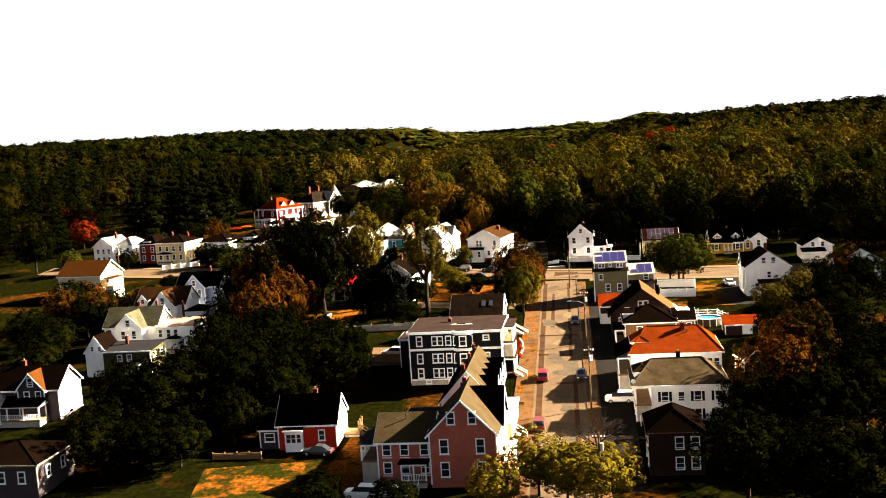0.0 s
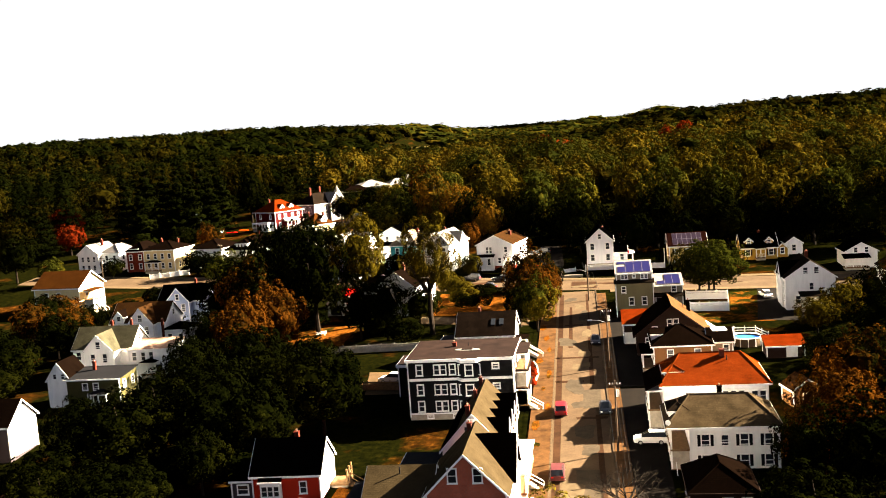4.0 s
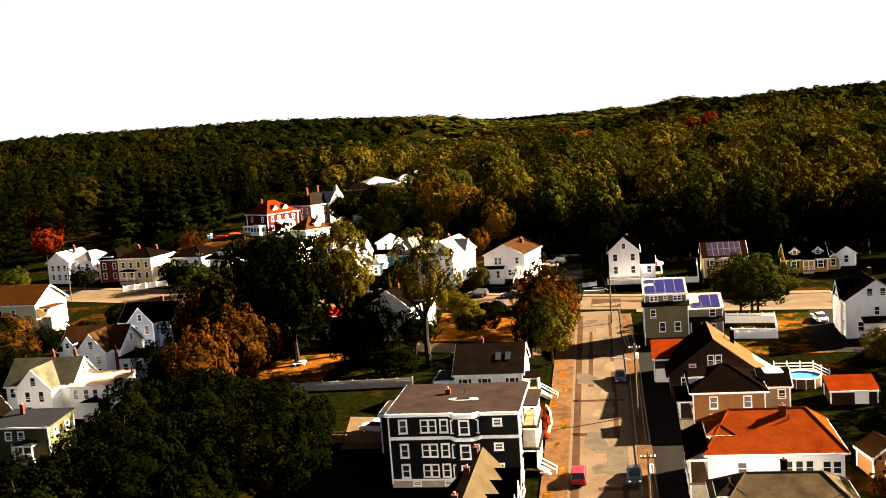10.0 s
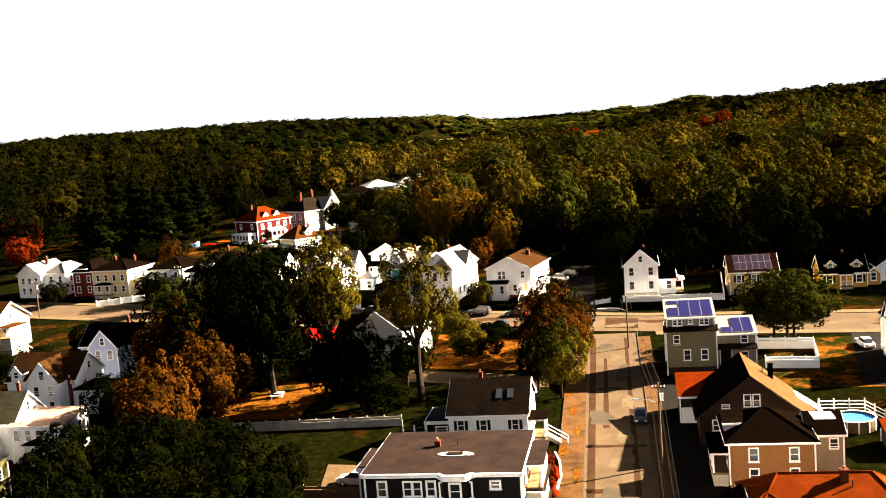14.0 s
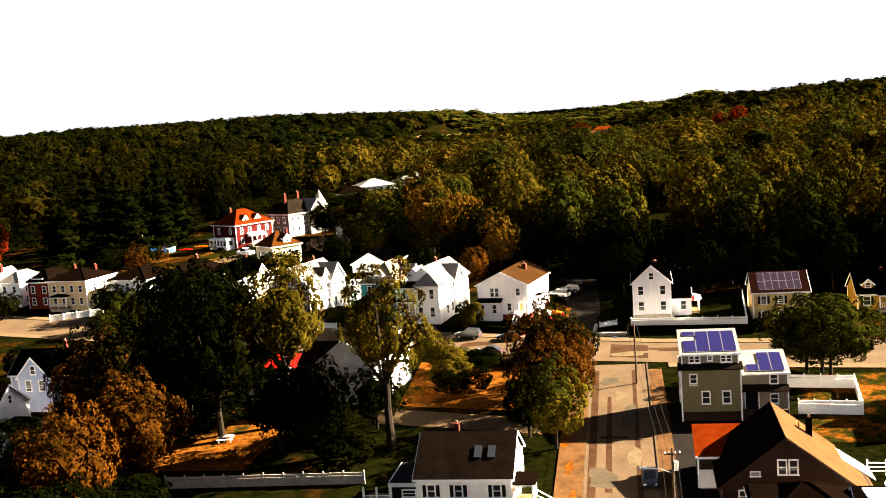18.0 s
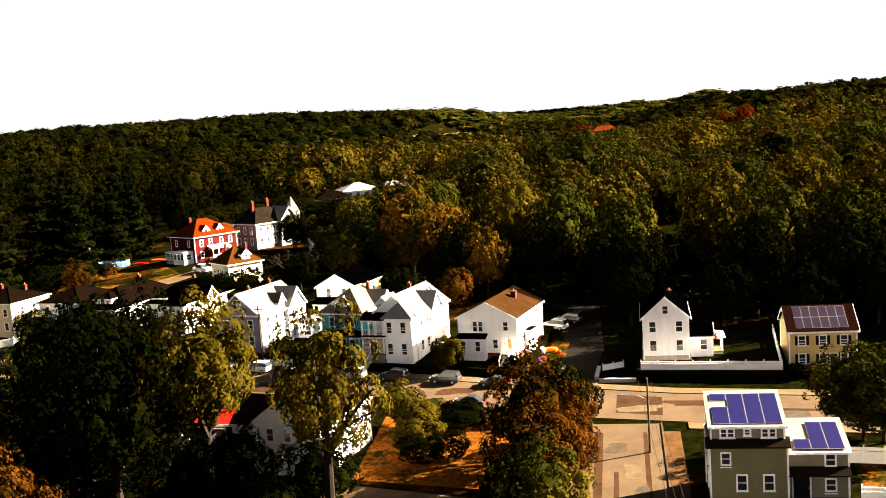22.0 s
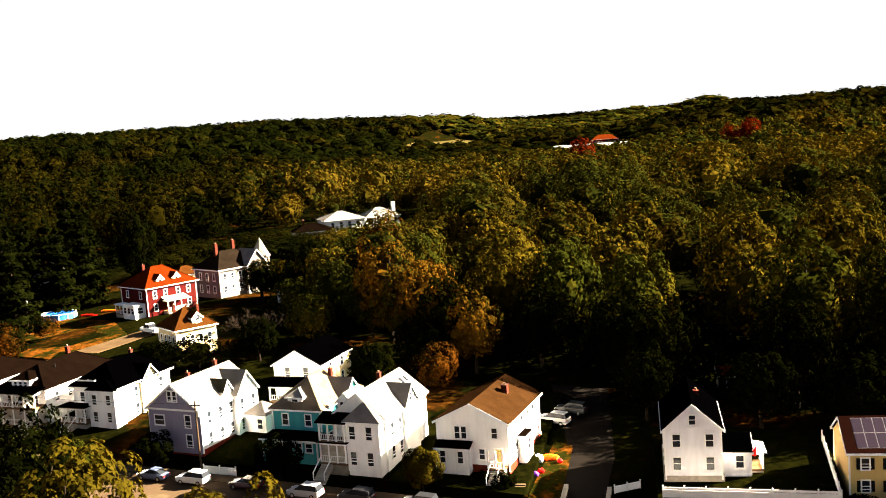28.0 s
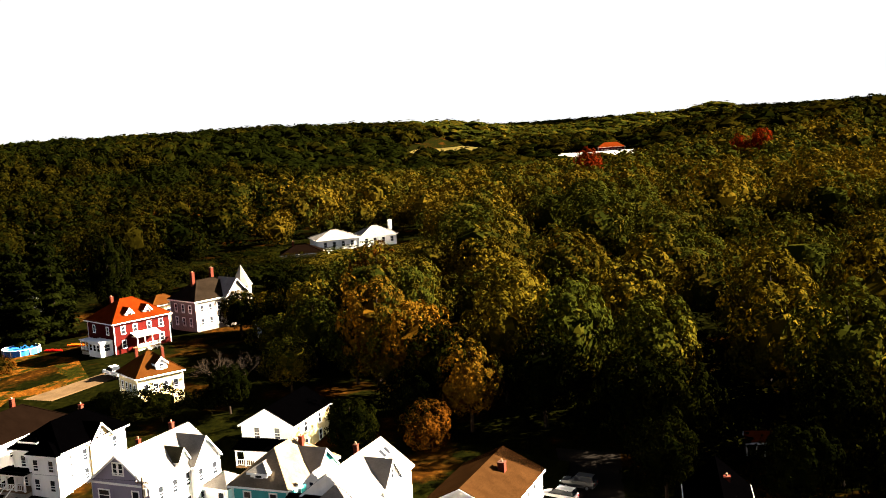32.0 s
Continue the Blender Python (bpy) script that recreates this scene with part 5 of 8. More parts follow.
h.porch(-4.7, -2.25, -4.8, 4.6, 3.2, 5.7, 4, None, None, side="l")
h.porch(-4.7, -2.25, -4.8, 4.6, 0.6, 3.0, 4, None, None, side="l", steps=(-3.4, 1.3, "f"))
d = h.block(-4.6, -2.2, -2.4, 1.6, 7.5, M["white"], "hip", "y", 0.9, 0.25, M["r_grey"], z0=6, corners=False)
h.win(d, "l", 0, 7.0, w=0.9, h=0.7)
h.chimney(2.4, 2.4, 7, 9.9, 0.7, M["r_brown"])

# dark brown house nearest the camera
h = House(13.8, 107, 0, "dark brown house with a flat-topped brown roof", z=G(13.6, 107) - 0.5)
k = h.block(-2.9, 4, -4, 4.4, 6.0, M["brownwall"], "hip", "y", 2.4, 0.4, M["r_brown"], hipl=3.0, trim=M["brownwall"])
h.wins(k, "f", (0.4, 2.4), (1.9, 4.6), w=0.9, h=1.5)
h.wins(k, "l", (-2, 2), (1.9, 4.6))

# white house behind the picket fence
h = House(2.2, 257.5, 0, "pale grey clapboard house with white trim and black roof", z=G(0, 252) + 1.25)
k = h.block(-3.3, 3.2, -5.8, 6, 6.4, M["lavender"], "gable", "y", 2.9, 0.4, M["r_black"])
h.win(k, "f", 0.0, 7.4, w=0.7, h=1.1)
h.wins(k, "f", (-1.9, 1.9), (2.1, 4.9), w=0.85, h=1.5)
h.wins(k, "l", (-3, 0, 3), (2.1, 4.9))
h.wins(k, "r", (-3, 2), (4.9,))
w2 = h.block(3.45, 6.6, -4.4, 2, 3.0, M["lavender"], "gable", "x", 1.2, 0.3, M["r_black"])
h.win(w2, "f", 0.3, 1.8)
h.porch(6.65, 8.2, -3.4, 0, 0.5, 2.4, 3, M["trim"], "shed", 0.3, side="r")
fl = part("flag_pole", MB().beam((6.6, -4.3, 2.9), (7.2, -5.1, 4.0), 0.03, 5), M["trim"], h.e)
part("flag", MB().hexa([(6.75, -4.5, 2.5), (7.15, -5.05, 2.7), (7.17, -5.03, 2.7), (6.77, -4.48, 2.5)], [(6.75, -4.5, 3.2), (7.15, -5.05, 3.9), (7.17, -5.03, 3.9), (6.77, -4.48, 3.2)]), M["red_paint"], fl, "red striped cloth flag")
h.chimney(0.8, 1.0, 7.2, 9.5, 0.7)
part("foundation", MB().box(-3.55, 3.45, -5.86, 6, -1.3, 0.6), M["concrete"], h.e)

# yellow house with dark panels, yellow dormer house, white houses to the east
h = House(24.6, 253.5, 0, "yellow clapboard house with black shutters and dark solar roof")
k = h.block(-5.6, 3.4, -4.6, 4.4, 5.5, M["yellow"], "gable", "x", 2.6, 0.35, M["r_russet"])
h.wins(k, "f", (-2.8, 0, 2.8), (4.1, 1.5), w=0.8, h=1.3, shutters=True)
h.door(k, "f", 1.4, 0.1)
slope_panels(h, -4.6, -4.3, 5.78, 2.6 / 4.5, 6, 2, 1.05, 1.85, 0.13, M["solar_dark"])
h = House(41.6, 260.5, 0, "ochre clapboard cottage with dark roof and two dormers")
k = h.block(-4.4, 4.2, -4.4, 4.4, 2.8, M["ochre"], "gable", "x", 2.9, 0.35, M["r_black"])
for xx in (-2.5, 2.4):
    d = h.block(xx - 0.9, xx + 0.9, -3.4, 0.4, 4.3, M["ochre"], "gable", "y", 0.8, 0.2, M["r_black"], z0=2.9, corners=False)
    h.win(d, "f", 0, 4.0, w=0.8, h=0.9)
h.wins(k, "f", (-2.8, 2.8), (1.5,), w=1.0, h=1.4, shutters=True)
h.porch(-1.2, 1.2, -6, -4.4, 0.4, 2.5, 3, M["r_black"], "hip", 0.4)
w2 = h.block(4.25, 7, -3, 3, 2.1, M["ochre"], "gable", "y", 1.2, 0.3, M["r_black"])
h.win(w2, "f", 0, 1.5)
h.chimney(0.5, 0.6, 5, 6.8, 0.7)
h = House(43.2, 208.5, 0, "tall white clapboard house with grey gabled roof")
k = h.block(-4.6, 4.8, -5, 5.5, 6.3, M["white"], "gable", "y", 3.2, 0.4, M["r_grey"])
h.wins(k, "f", (-0.9, 1.2), (7.6,), w=0.8, h=1.2)
h.wins(k, "f", (0.2,), (4.4,), w=0.7, h=1.3)
h.wins(k, "f", (-2.4, 2.4), (1.8,))
h.wins(k, "l", (-3.4, 0, 3.2), (1.9, 4.6), w=0.8, h=1.4)
c = h.block(-4.9, 0, -2.4, 2.6, 6.3, M["white"], "gable", "x", 2.6, 0.35, M["r_black"])
h.porch(-2, 2.4, -7, -5, 0.5, 2.6, 3, M["r_grey"], "shed", 0.6)
h.chimney(0.8, 2, 8, 11)
h = House(62, 244, 0, "white cottage with black roof and porch")
k = h.block(-3.6, 3.4, -3.6, 4.5, 3.8, M["white"], "gable", "y", 1.9, 0.4, M["r_black"])
h.wins(k, "f", (-1.2, 1.2), (4.0,), w=0.7, h=1.1)
h.porch(-4.2, 1.2, -6, -3.6, 0.4, 2.3, 4, M["r_black"], "shed", 0.7)
h = House(66, 219, 0, "white house with grey roof among trees")
k = h.block(-5, 4, -5, 5, 4.6, M["white"], "gable", "y", 2.6, 0.4, M["r_grey"])
h.wins(k, "f", (-2.4, 0, 2.4), (1.6, 3.6))
h.wins(k, "l", (-2.4, 2.4), (1.6, 3.6))
h = House(50.6, 263, 0, "small pale grey shed beside the cottage", "shed", "shed")
k = h.block(-2, 2, -2.4, 2.4, 2.8, M["lavender"], "gable", "y", 1.4, 0.3, M["r_grey"])
h.win(k, "f", 0, 1.5)

# ---- the row along the cross street
h = House(-23.7, 260.6, -11, "white clapboard house with tan roof and brick chimney", group="row houses on the raised plots", z=G(0, 258) + 0.9)
k = h.block(-4.9, 4.6, -5.2, 8.6, 6.4, M["white"], "gable", "y", 2.3, 0.4, M["r_gold"])
h.wins(k, "f", (-2.0, -1.1), (4.9,), w=0.65, h=1.6)
h.win(k, "f", 3.0, 5.0, w=0.7, h=1.3)
h.wins(k, "f", (1.2,), (2.2,), w=0.7, h=1.3)
h.door(k, "f", 3.4, 0.9, mat=M["yellow"])
bay = h.block(-4.7, -0.4, -6.4, -5.2, 3.2, M["white"], "shed", rise=0.5, rmat=M["r_black"], over=0.3)
h.wins(bay, "f", (-1.3, 1.1), (2.0,), w=0.7, h=1.6)
h.wins(k, "r", (-3.6, -1.2, 1.4, 3.8), (5.0, 2.2), w=0.8, h=1.4)
bay2 = h.block(4.65, 5.6, -1.4, 1.6, 3.4, M["white"], "flat", rmat=M["r_brown"], over=0.25)
h.win(bay2, "r", 0, 2.2)
part("foundation", MB().box(-4.95, 4.65, -5.26, 8.6, -2.4, 0.8), M["brick"], h.e)
h.chimney(1.7, 3.2, 7.4, 9.4, 0.9)
for x_ in (-5.3, 5.0):
    zr = lambda v: 8.7 - 2.3 * abs(v + 0.15) / 4.75
    lo = [(-0.15, 5.8), (x_, 7.6), (x_, 9.03), (-0.15, 9.03)]
    part("roof_patch", MB().hexa([(a, c, zr(a) + 0.13) for a, c in lo], [(a, c, zr(a) + 0.19) for a, c in lo]), M["r_black"], h.e, "darker shingles at the back of the roof")
h.porch(2.2, 4.4, -6.8, -5.2, 0.9, 3.2, 3, None, None, side="f", steps=(3.4, 1.3, "f"))

h = House(-38.7, 262.5, -12, "white Victorian house with pale roof, tower bay and stacked porches", group="row houses on the raised plots", z=G(0, 259) + 1.1)
k = h.block(-3.4, 4.2, -6.5, 6.2, 7.0, M["white"], "gable", "y", 2.9, 0.4, M["r_light"])
t_ = h.block(-0.6, 4.0, -8.2, -6.4, 6.6, M["white"], "hip", "x", 2.4, 0.4, M["r_light"], hipl=0.2)
h.wins(t_, "f", (-1.5, 0.9), (1.8, 5.2), w=0.8, h=1.7)
h.wins(k, "r", (-4.6, -2.2, 0.6, 3.2), (1.8, 4.9), w=0.8, h=1.6)
c = h.block(0, 4.6, -1.4, 2.6, 7.0, M["white"], "gable", "x", 2.4, 0.3, M["r_light"])
h.win(c, "r", 0, 7.8, w=0.7, h=1.1)
d = h.block(-3.2, -1.0, -5.4, -1.4, 8.4, M["white"], "gable", "y", 1.1, 0.25, M["r_light"], z0=7, corners=False)
h.wins(d, "f", (-0.4, 0.4), (7.9,), w=0.5, h=0.9)
h.porch(-4.6, -0.7, -8.6, -6.4, 1.1, 3.6, 4, M["r_brown"], "flat", side="f", steps=(-3.6, 1.6, "f"))
h.porch(-4.6, -0.7, -8.6, -6.4, 4.0, 6.3, 4, M["r_brown"], "shed", 0.8, side="f")
h.chimney(-0.6, 2.0, 8.5, 10.9, 0.6)
for yy in (3.4, 4.6):
    lo = [(x_, y_, 7.0 + 2.9 * (1 - (x_ - 0.4) / 3.8)) for x_, y_ in ((1.5, yy), (2.6, yy), (2.6, yy + 0.75), (1.5, yy + 0.75))]
    sk = part("skylight", MB().hexa([(a, c, z + 0.02) for a, c, z in lo], [(a, c, z + 0.2) for a, c, z in lo]), M["trim"], h.e, "white-framed roof window")
    part("pane", MB().hexa([(a * 0.9 + 0.205, c * 0.84 + 0.16 * (yy + 0.375), z + 0.2) for a, c, z in lo], [(a * 0.9 + 0.205, c * 0.84 + 0.16 * (yy + 0.375), z + 0.225) for a, c, z in lo]), M["glass"], sk)

h = House(-48.6, 266.5, -12, "turquoise clapboard house with pale roof and enclosed porch", group="row houses on the raised plots", z=G(0, 263) + 0.9)
k = h.block(-3.9, 3.6, -5.6, 6, 6.4, M["teal"], "hip", "y", 3.6, 0.45, M["r_stained"], hipl=4.0)
h.wins(k, "f", (-1.8, 1.8), (5.0,), w=0.85, h=1.5)
h.wins(k, "r", (-3.4, 0, 3.4), (5.0, 2.0), w=0.8, h=1.5)
d = h.block(-1.7, 0.6, -5.0, -1, 7.9, M["trim"], "hip", "y", 1.0, 0.3, M["r_light"], z0=6.2, corners=False)
h.win(d, "f", 0, 7.3, w=0.9, h=0.9)
c = h.block(0, 4.6, -0.5, 4.2, 6.6, M["teal"], "gable", "x", 2.4, 0.3, M["r_light"])
e_ = h.block(-4.2, 4.2, -8.2, -5.65, 3.0, M["teal"], "hip", "x", 0.9, 0.4, M["r_brown"])
h.wins(e_, "f", (-3, -1.6, -0.2, 1.4, 3), (2.0,), w=0.9, h=1.2)
h.chimney(1.0, 2.5, 8, 10.6, 0.6)

h = House(-56.6, 287.6, -8, "white back house with black roof and screened porch", z=G(-56.6, 287.6) + 1.1)
k = h.block(-4, 4, -4.6, 7, 5.6, M["cream"], "gable", "y", 2.2, 0.4, M["r_black"])
part("front_boarding", MB().hexa([(-4, -4.68, 0), (4, -4.68, 0), (4, -4.68, 5.5), (0, -4.68, 7.7), (-4, -4.68, 5.5)], [(-4, -4.61, 0), (4, -4.61, 0), (4, -4.61, 5.5), (0, -4.61, 7.7), (-4, -4.61, 5.5)]), M["white"], h.e, "white front boarding")
h.wins(k, "f", (-1.6, 1.6), (4.4,), w=0.8, h=1.5, out=0.09)
h.wins(k, "r", (-2, 2.4), (4.4, 1.8))
h.porch(-3.8, 3.6, -7.4, -4.7, 0.4, 2.6, 6, M["r_black"], "shed", 0.8)

h = House(-66.0, 270.2, -14, "lilac-fronted Victorian house with pale roof and cross gable", group="row houses on the raised plots", z=G(0, 267) + 0.9)
k = h.block(-4.8, 4.2, -8.4, 4.6, 6.4, M["white"], "gable", "y", 3.4, 0.45, M["r_light"])
part("front_boarding", MB().hexa([(-4.8, -8.52, 0), (4.2, -8.52, 0), (4.2, -8.52, 6.3), (-0.3, -8.52, 9.7), (-4.8, -8.52, 6.3)], [(-4.8, -8.42, 0), (4.2, -8.42, 0), (4.2, -8.42, 6.3), (-0.3, -8.42, 9.7), (-4.8, -8.42, 6.3)]), M["lilac"], h.e, "lilac-grey front boarding")
part("gable_band", MB().box(-4.9, 4.3, -8.6, -8.5, 6.05, 6.3), W, h.e)
h.wins(k, "f", (-0.45, 0.45), (8.1,), w=0.6, h=1.4, out=0.12)
h.win(k, "f", -2.6, 4.6, w=1.6, h=1.3, out=0.12)
h.wins(k, "f", (2.4,), (4.6, 1.8), w=0.9, h=1.7, out=0.12)
h.wins(k, "r", (-4.6, -2, 0.4), (1.8, 4.8), w=0.8, h=1.6)
c = h.block(0, 4.9, -0.8, 4.2, 6.5, M["white"], "gable", "x", 2.9, 0.3, M["r_light"])
h.wins(c, "r", (-1.4, 1.4), (4.8, 1.8), w=0.8, h=1.6)
w2 = h.block(5.0, 8.6, 0.6, 4.6, 3.0, M["lavender"], "hip", "x", 1.6, 0.3, M["r_light"])
h.win(w2, "f", 0.8, 1.8)
d = h.block(0.8, 4.0, -2.6, -0.6, 7.4, M["white"], "gable", "x", 1.4, 0.2, M["r_moss"], z0=6.4, corners=False)
h.chimney(-1.4, -3.4, 7.6, 10.6, 0.55)
h.chimney(-1.6, 3.2, 7.8, 10.8, 0.6)
part("foundation", MB().box(-4.85, 4.25, -8.46, 4.6, -1.4, 0.6), M["brick"], h.e)

h = House(-85.4, 280.5, -12, "white house with black hipped roof and gabled dormers", group="row houses on the raised plots", z=G(0, 277) + 0.9)
k = h.block(-4.4, 4.2, -7, 5.5, 6.0, M["white"], "hip", "y", 3.2, 0.6, M["r_black"], hipl=6.5)
h.wins(k, "f", (-2.6, 0.8, 2.8), (4.4, 1.7), w=0.8, h=1.5)
h.wins(k, "r", (-5, -2, 1, 4), (4.4, 1.7), w=0.8, h=1.5)
t_ = h.block(-0.4, 4.5, -8.2, -6, 5.8, M["white"], "hip", "x", 1.6, 0.4, M["r_black"], hipl=0.3)
h.wins(t_, "f", (-1.4, 1.3), (4.4, 1.7), w=0.8, h=1.5)
c = h.block(1.0, 4.6, -1.8, 2.2, 6.0, M["cream"], "gable", "x", 2.0, 0.4, M["r_black"])
h.win(c, "r", 0, 6.6, w=0.5, h=0.6)
d = h.block(-3.2, -0.4, -6.6, -3, 7.0, M["white"], "hip", "y", 0.9, 0.3, M["r_black"], z0=5.8, corners=False)
h.wins(d, "f", (-0.7, 0, 0.7), (6.6,), w=0.5, h=0.8)
h.porch(-5.6, -0.5, -9.4, -7, 0.9, 3.1, 4, M["r_black"], "flat", side="f", steps=(-3, 1.4, "f"))
h.chimney(-0.6, 2.5, 8, 10.2, 0.6)

h = House(-98.0, 281.5, -10, "white house with dark brown roof and front porch", group="row houses on the raised plots", z=G(0, 278) + 0.9)
k = h.block(-4.6, 4.4, -8, 9, 5.9, M["white"], "hip", "y", 3.0, 0.6, M["r_brown"], hipl=9)
h.wins(k, "f", (-2.6, 0, 2.6), (4.3, 1.7), w=0.8, h=1.5)
h.wins(k, "r", (-6, -3, 0, 3, 6), (4.3, 1.7), w=0.8, h=1.4)
d = h.block(-2, 1.6, -8, -4, 7.3, M["white"], "hip", "y", 1.1, 0.3, M["r_brown"], z0=5.6, corners=False)
h.wins(d, "f", (-1, 0, 1), (6.7,), w=0.55, h=0.9)
h.porch(-4.6, 4.4, -10.4, -8, 3.6, 5.7, 5, M["r_black"], "shed", 0.5)
h.porch(-4.6, 4.4, -10.4, -8, 0.8, 3.3, 5, None, None, steps=(2.6, 1.5, "f"))
h.chimney(-1, 4, 8, 10.4, 0.7)
h.vent(1.5, -2, 8)
h = House(-113, 288, -10, "white house with low grey roof")
k = h.block(-5, 5, -6, 6, 5.4, M["white"], "hip", "y", 2.4, 0.5, M["r_brown"])
h.wins(k, "f", (-3, 0, 3), (4, 1.6))
h.wins(k, "r", (-3, 0, 3), (4, 1.6))

h = House(-86, 305.5, 50, "cream cottage with tan hipped roof and white dormer", z=G(-86, 305.5) + 1.3)
k = h.block(-4.5, 4.5, -4.5, 4.5, 3.3, M["cream"], "hip", "x", 3.4, 0.5, M["r_tan"], hipl=0.6, z0=-2.2)
h.wins(k, "f", (-3, -1, 1, 3), (1.4,), w=0.8, h=1.3)
h.wins(k, "l", (-3, -1, 1, 3), (1.4,), w=0.8, h=1.3)
d = h.block(-0.4, 1.8, -4.0, -1, 5.1, M["trim"], "gable", "y", 0.9, 0.25, M["r_tan"], z0=3.4, corners=False)
h.win(d, "f", 0, 4.5, w=0.8, h=0.9)
h.chimney(2.2, -1.4, 4.8, 7.5, 0.6)
h.chimney(-1.5, 2.3, 4.8, 7.5, 0.6)
h.e.scale = (0.86, 0.86, 1.0)

h = House(-110.6, 344.5, 58, "red brick mansion with orange-red hipped roof and white porch")
k = h.block(-7.9, 7.9, -6.6, 6.6, 7.4, M["redbrick"], "hip", "x", 4.8, 0.7, M["r_orange"], hipl=3.6)
h.wins(k, "f", (-5.4, -2.0, 2.0, 5.4), (5.5,), w=1.0, h=1.8)
h.wins(k, "f", (-5.4, 5.4), (2.1,), w=1.0, h=1.8)
h.wins(k, "l", (-3.4, 3.4), (5.5,), w=1.0, h=1.8)
for xx in (-2.6, 2.6):
    d = h.block(xx - 1.0, xx + 1.0, -5.4, -1, 9.3, M["trim"], "gable", "y", 1.1, 0.3, M["r_orange"], z0=7.4, corners=False)
    h.win(d, "f", 0, 8.6, w=0.9, h=1.1)
h.porch(-3.2, 3.4, -9.2, -6.6, 0.9, 3.5, 4, M["trim"], "shed", 0.8, steps=(0, 1.8, "f"))
e_ = h.block(-11.2, -7.95, -5.2, 0.8, 3.3, M["trim"], "flat", rmat=M["trim"], over=0.2)
h.wins(e_, "l", (-1.9, 0, 1.9), (1.9,), w=1.2, h=1.5)
h.wins(e_, "f", (0,), (1.9,), w=1.6, h=1.5)
h.porch(-10.6, -7.95, 1.4, 6.2, 0.6, 2.8, 3, M["trim"], "flat", side="l")
h.chimney(-2.4, 3.2, 9, 13.0, 0.9)
h.e.scale = (0.80, 0.80, 0.84)

h = House(-101.2, 365, 58, "grey stone mansion with slate roof, turret and red chimneys")
k = h.block(-8, 6, -5.5, 5.5, 6.8, M["stone"], "hip", "x", 4.0, 0.5, M["r_grey"], hipl=5)
h.wins(k, "f", (-5.4, -3, -0.6, 1.8, 4.2), (2.0, 5.0), w=0.9, h=1.7)
h.wins(k, "l", (-3, 0, 3), (2.0, 5.0), w=0.9, h=1.7)
c = h.block(0, 6.2, -6.8, 0, 7.2, M["stone"], "gable", "y", 3.4, 0.4, M["r_light"])
h.wins(c, "f", (-1.2, 1.2), (5.0, 2.0))
b = MB()
n8 = 8
ring = [(7.4 + 2.3 * math.cos(2 * math.pi * i / n8), -3 + 2.3 * math.sin(2 * math.pi * i / n8)) for i in range(n8)]
b.hexa([(*p, -1.2) for p in ring], [(*p, 8.2) for p in ring])
tu = part("turret", b, M["stone"], h.e, "eight-sided stone turret")
b = MB()
big = [(7.4 + 2.7 * math.cos(2 * math.pi * i / n8), -3 + 2.7 * math.sin(2 * math.pi * i / n8)) for i in range(n8)]
for i in range(n8):
    b.poly([(*big[i], 8.2), (*big[(i + 1) % n8], 8.2), (7.4, -3, 13)])
b.poly([(*p, 8.2) for p in big[::-1]])
part("turret_roof", b, M["r_light"], tu, "pale pointed roof")
h.chimney(-4.6, 0, 9, 13.2, 0.9)
h.chimney(1.5, 1, 9, 13.4, 0.9)
h.e.scale = (0.92, 0.92, 0.98)
h = House(-117, 372, 58, "cream outbuilding beside the stone mansion")
k = h.block(-4, 4, -3, 3, 4.2, M["cream"], "hip", "x", 2.0, 0.4, M["r_tan"])
h.wins(k, "f", (-2, 0, 2), (2.4,))

h = House(-106, 476, 30, "white villa with pale hipped roof in the woods", z=G(-106, 476) - 1.5)
k = h.block(-7, 7, -6, 6, 6.0, M["white"], "hip", "x", 2.6, 0.6, M["r_light"])
h.wins(k, "f", (-4.5, -1.5, 1.5, 4.5), (1.6, 4.4), w=1.0, h=1.6)
h.wins(k, "l", (-3, 0, 3), (1.6, 4.4), w=1.0, h=1.6)
h = House(-96, 491, 30, "white villa with grey roof in the woods", z=G(-96, 491) - 2.4)
k = h.block(-6, 6, -5, 5, 6.0, M["white"], "hip", "x", 3.0, 0.6, M["r_light"])
h.wins(k, "f", (-4.5, -1.5, 1.5, 4.5), (1.6, 4.4), w=1.0, h=1.6)
h.chimney(6, 2, 6, 10.6, 1.4, M["trim"])

h = House(-105, 440, 20, "cream house with dark brown roof below the villas", z=G(-105, 440) - 1.0)
k = h.block(-6, 6, -4.5, 4.5, 5.6, M["cream"], "hip", "x", 2.4, 0.5, M["r_brown"])
h.wins(k, "f", (-4, -1.4, 1.4, 4), (1.6, 4.1), w=0.9, h=1.4)
h.wins(k, "r", (-2, 2), (1.6, 4.1), w=0.9, h=1.4)
h.chimney(-2.5, 1, 7, 9.4, 0.7)
h = House(-82, 352, 20, "small white gabled house with dark roof among the trees")
k = h.block(-3.0, 3.0, -3.6, 3.6, 3.4, M["white"], "gable", "y", 2.2, 0.4, M["r_black"])
h.wins(k, "f", (-1.4, 1.4), (1.7,), w=0.8, h=1.3)
h.wins(k, "l", (-2, 2), (1.7,), w=0.8, h=1.3)
h.chimney(0.6, 1.5, 4.2, 6.6, 0.6)
h = House(-150, 366, 35, "tall white house glimpsed behind the pines")
k = h.block(-5, 5, -5, 5, 6.4, M["white"], "gable", "y", 3.2, 0.4, M["r_light"])
h.wins(k, "f", (-2.6, 0, 2.6), (1.8, 4.8), w=0.9, h=1.5)
h.wins(k, "r", (-3, 0, 3), (1.8, 4.8), w=0.9, h=1.5)
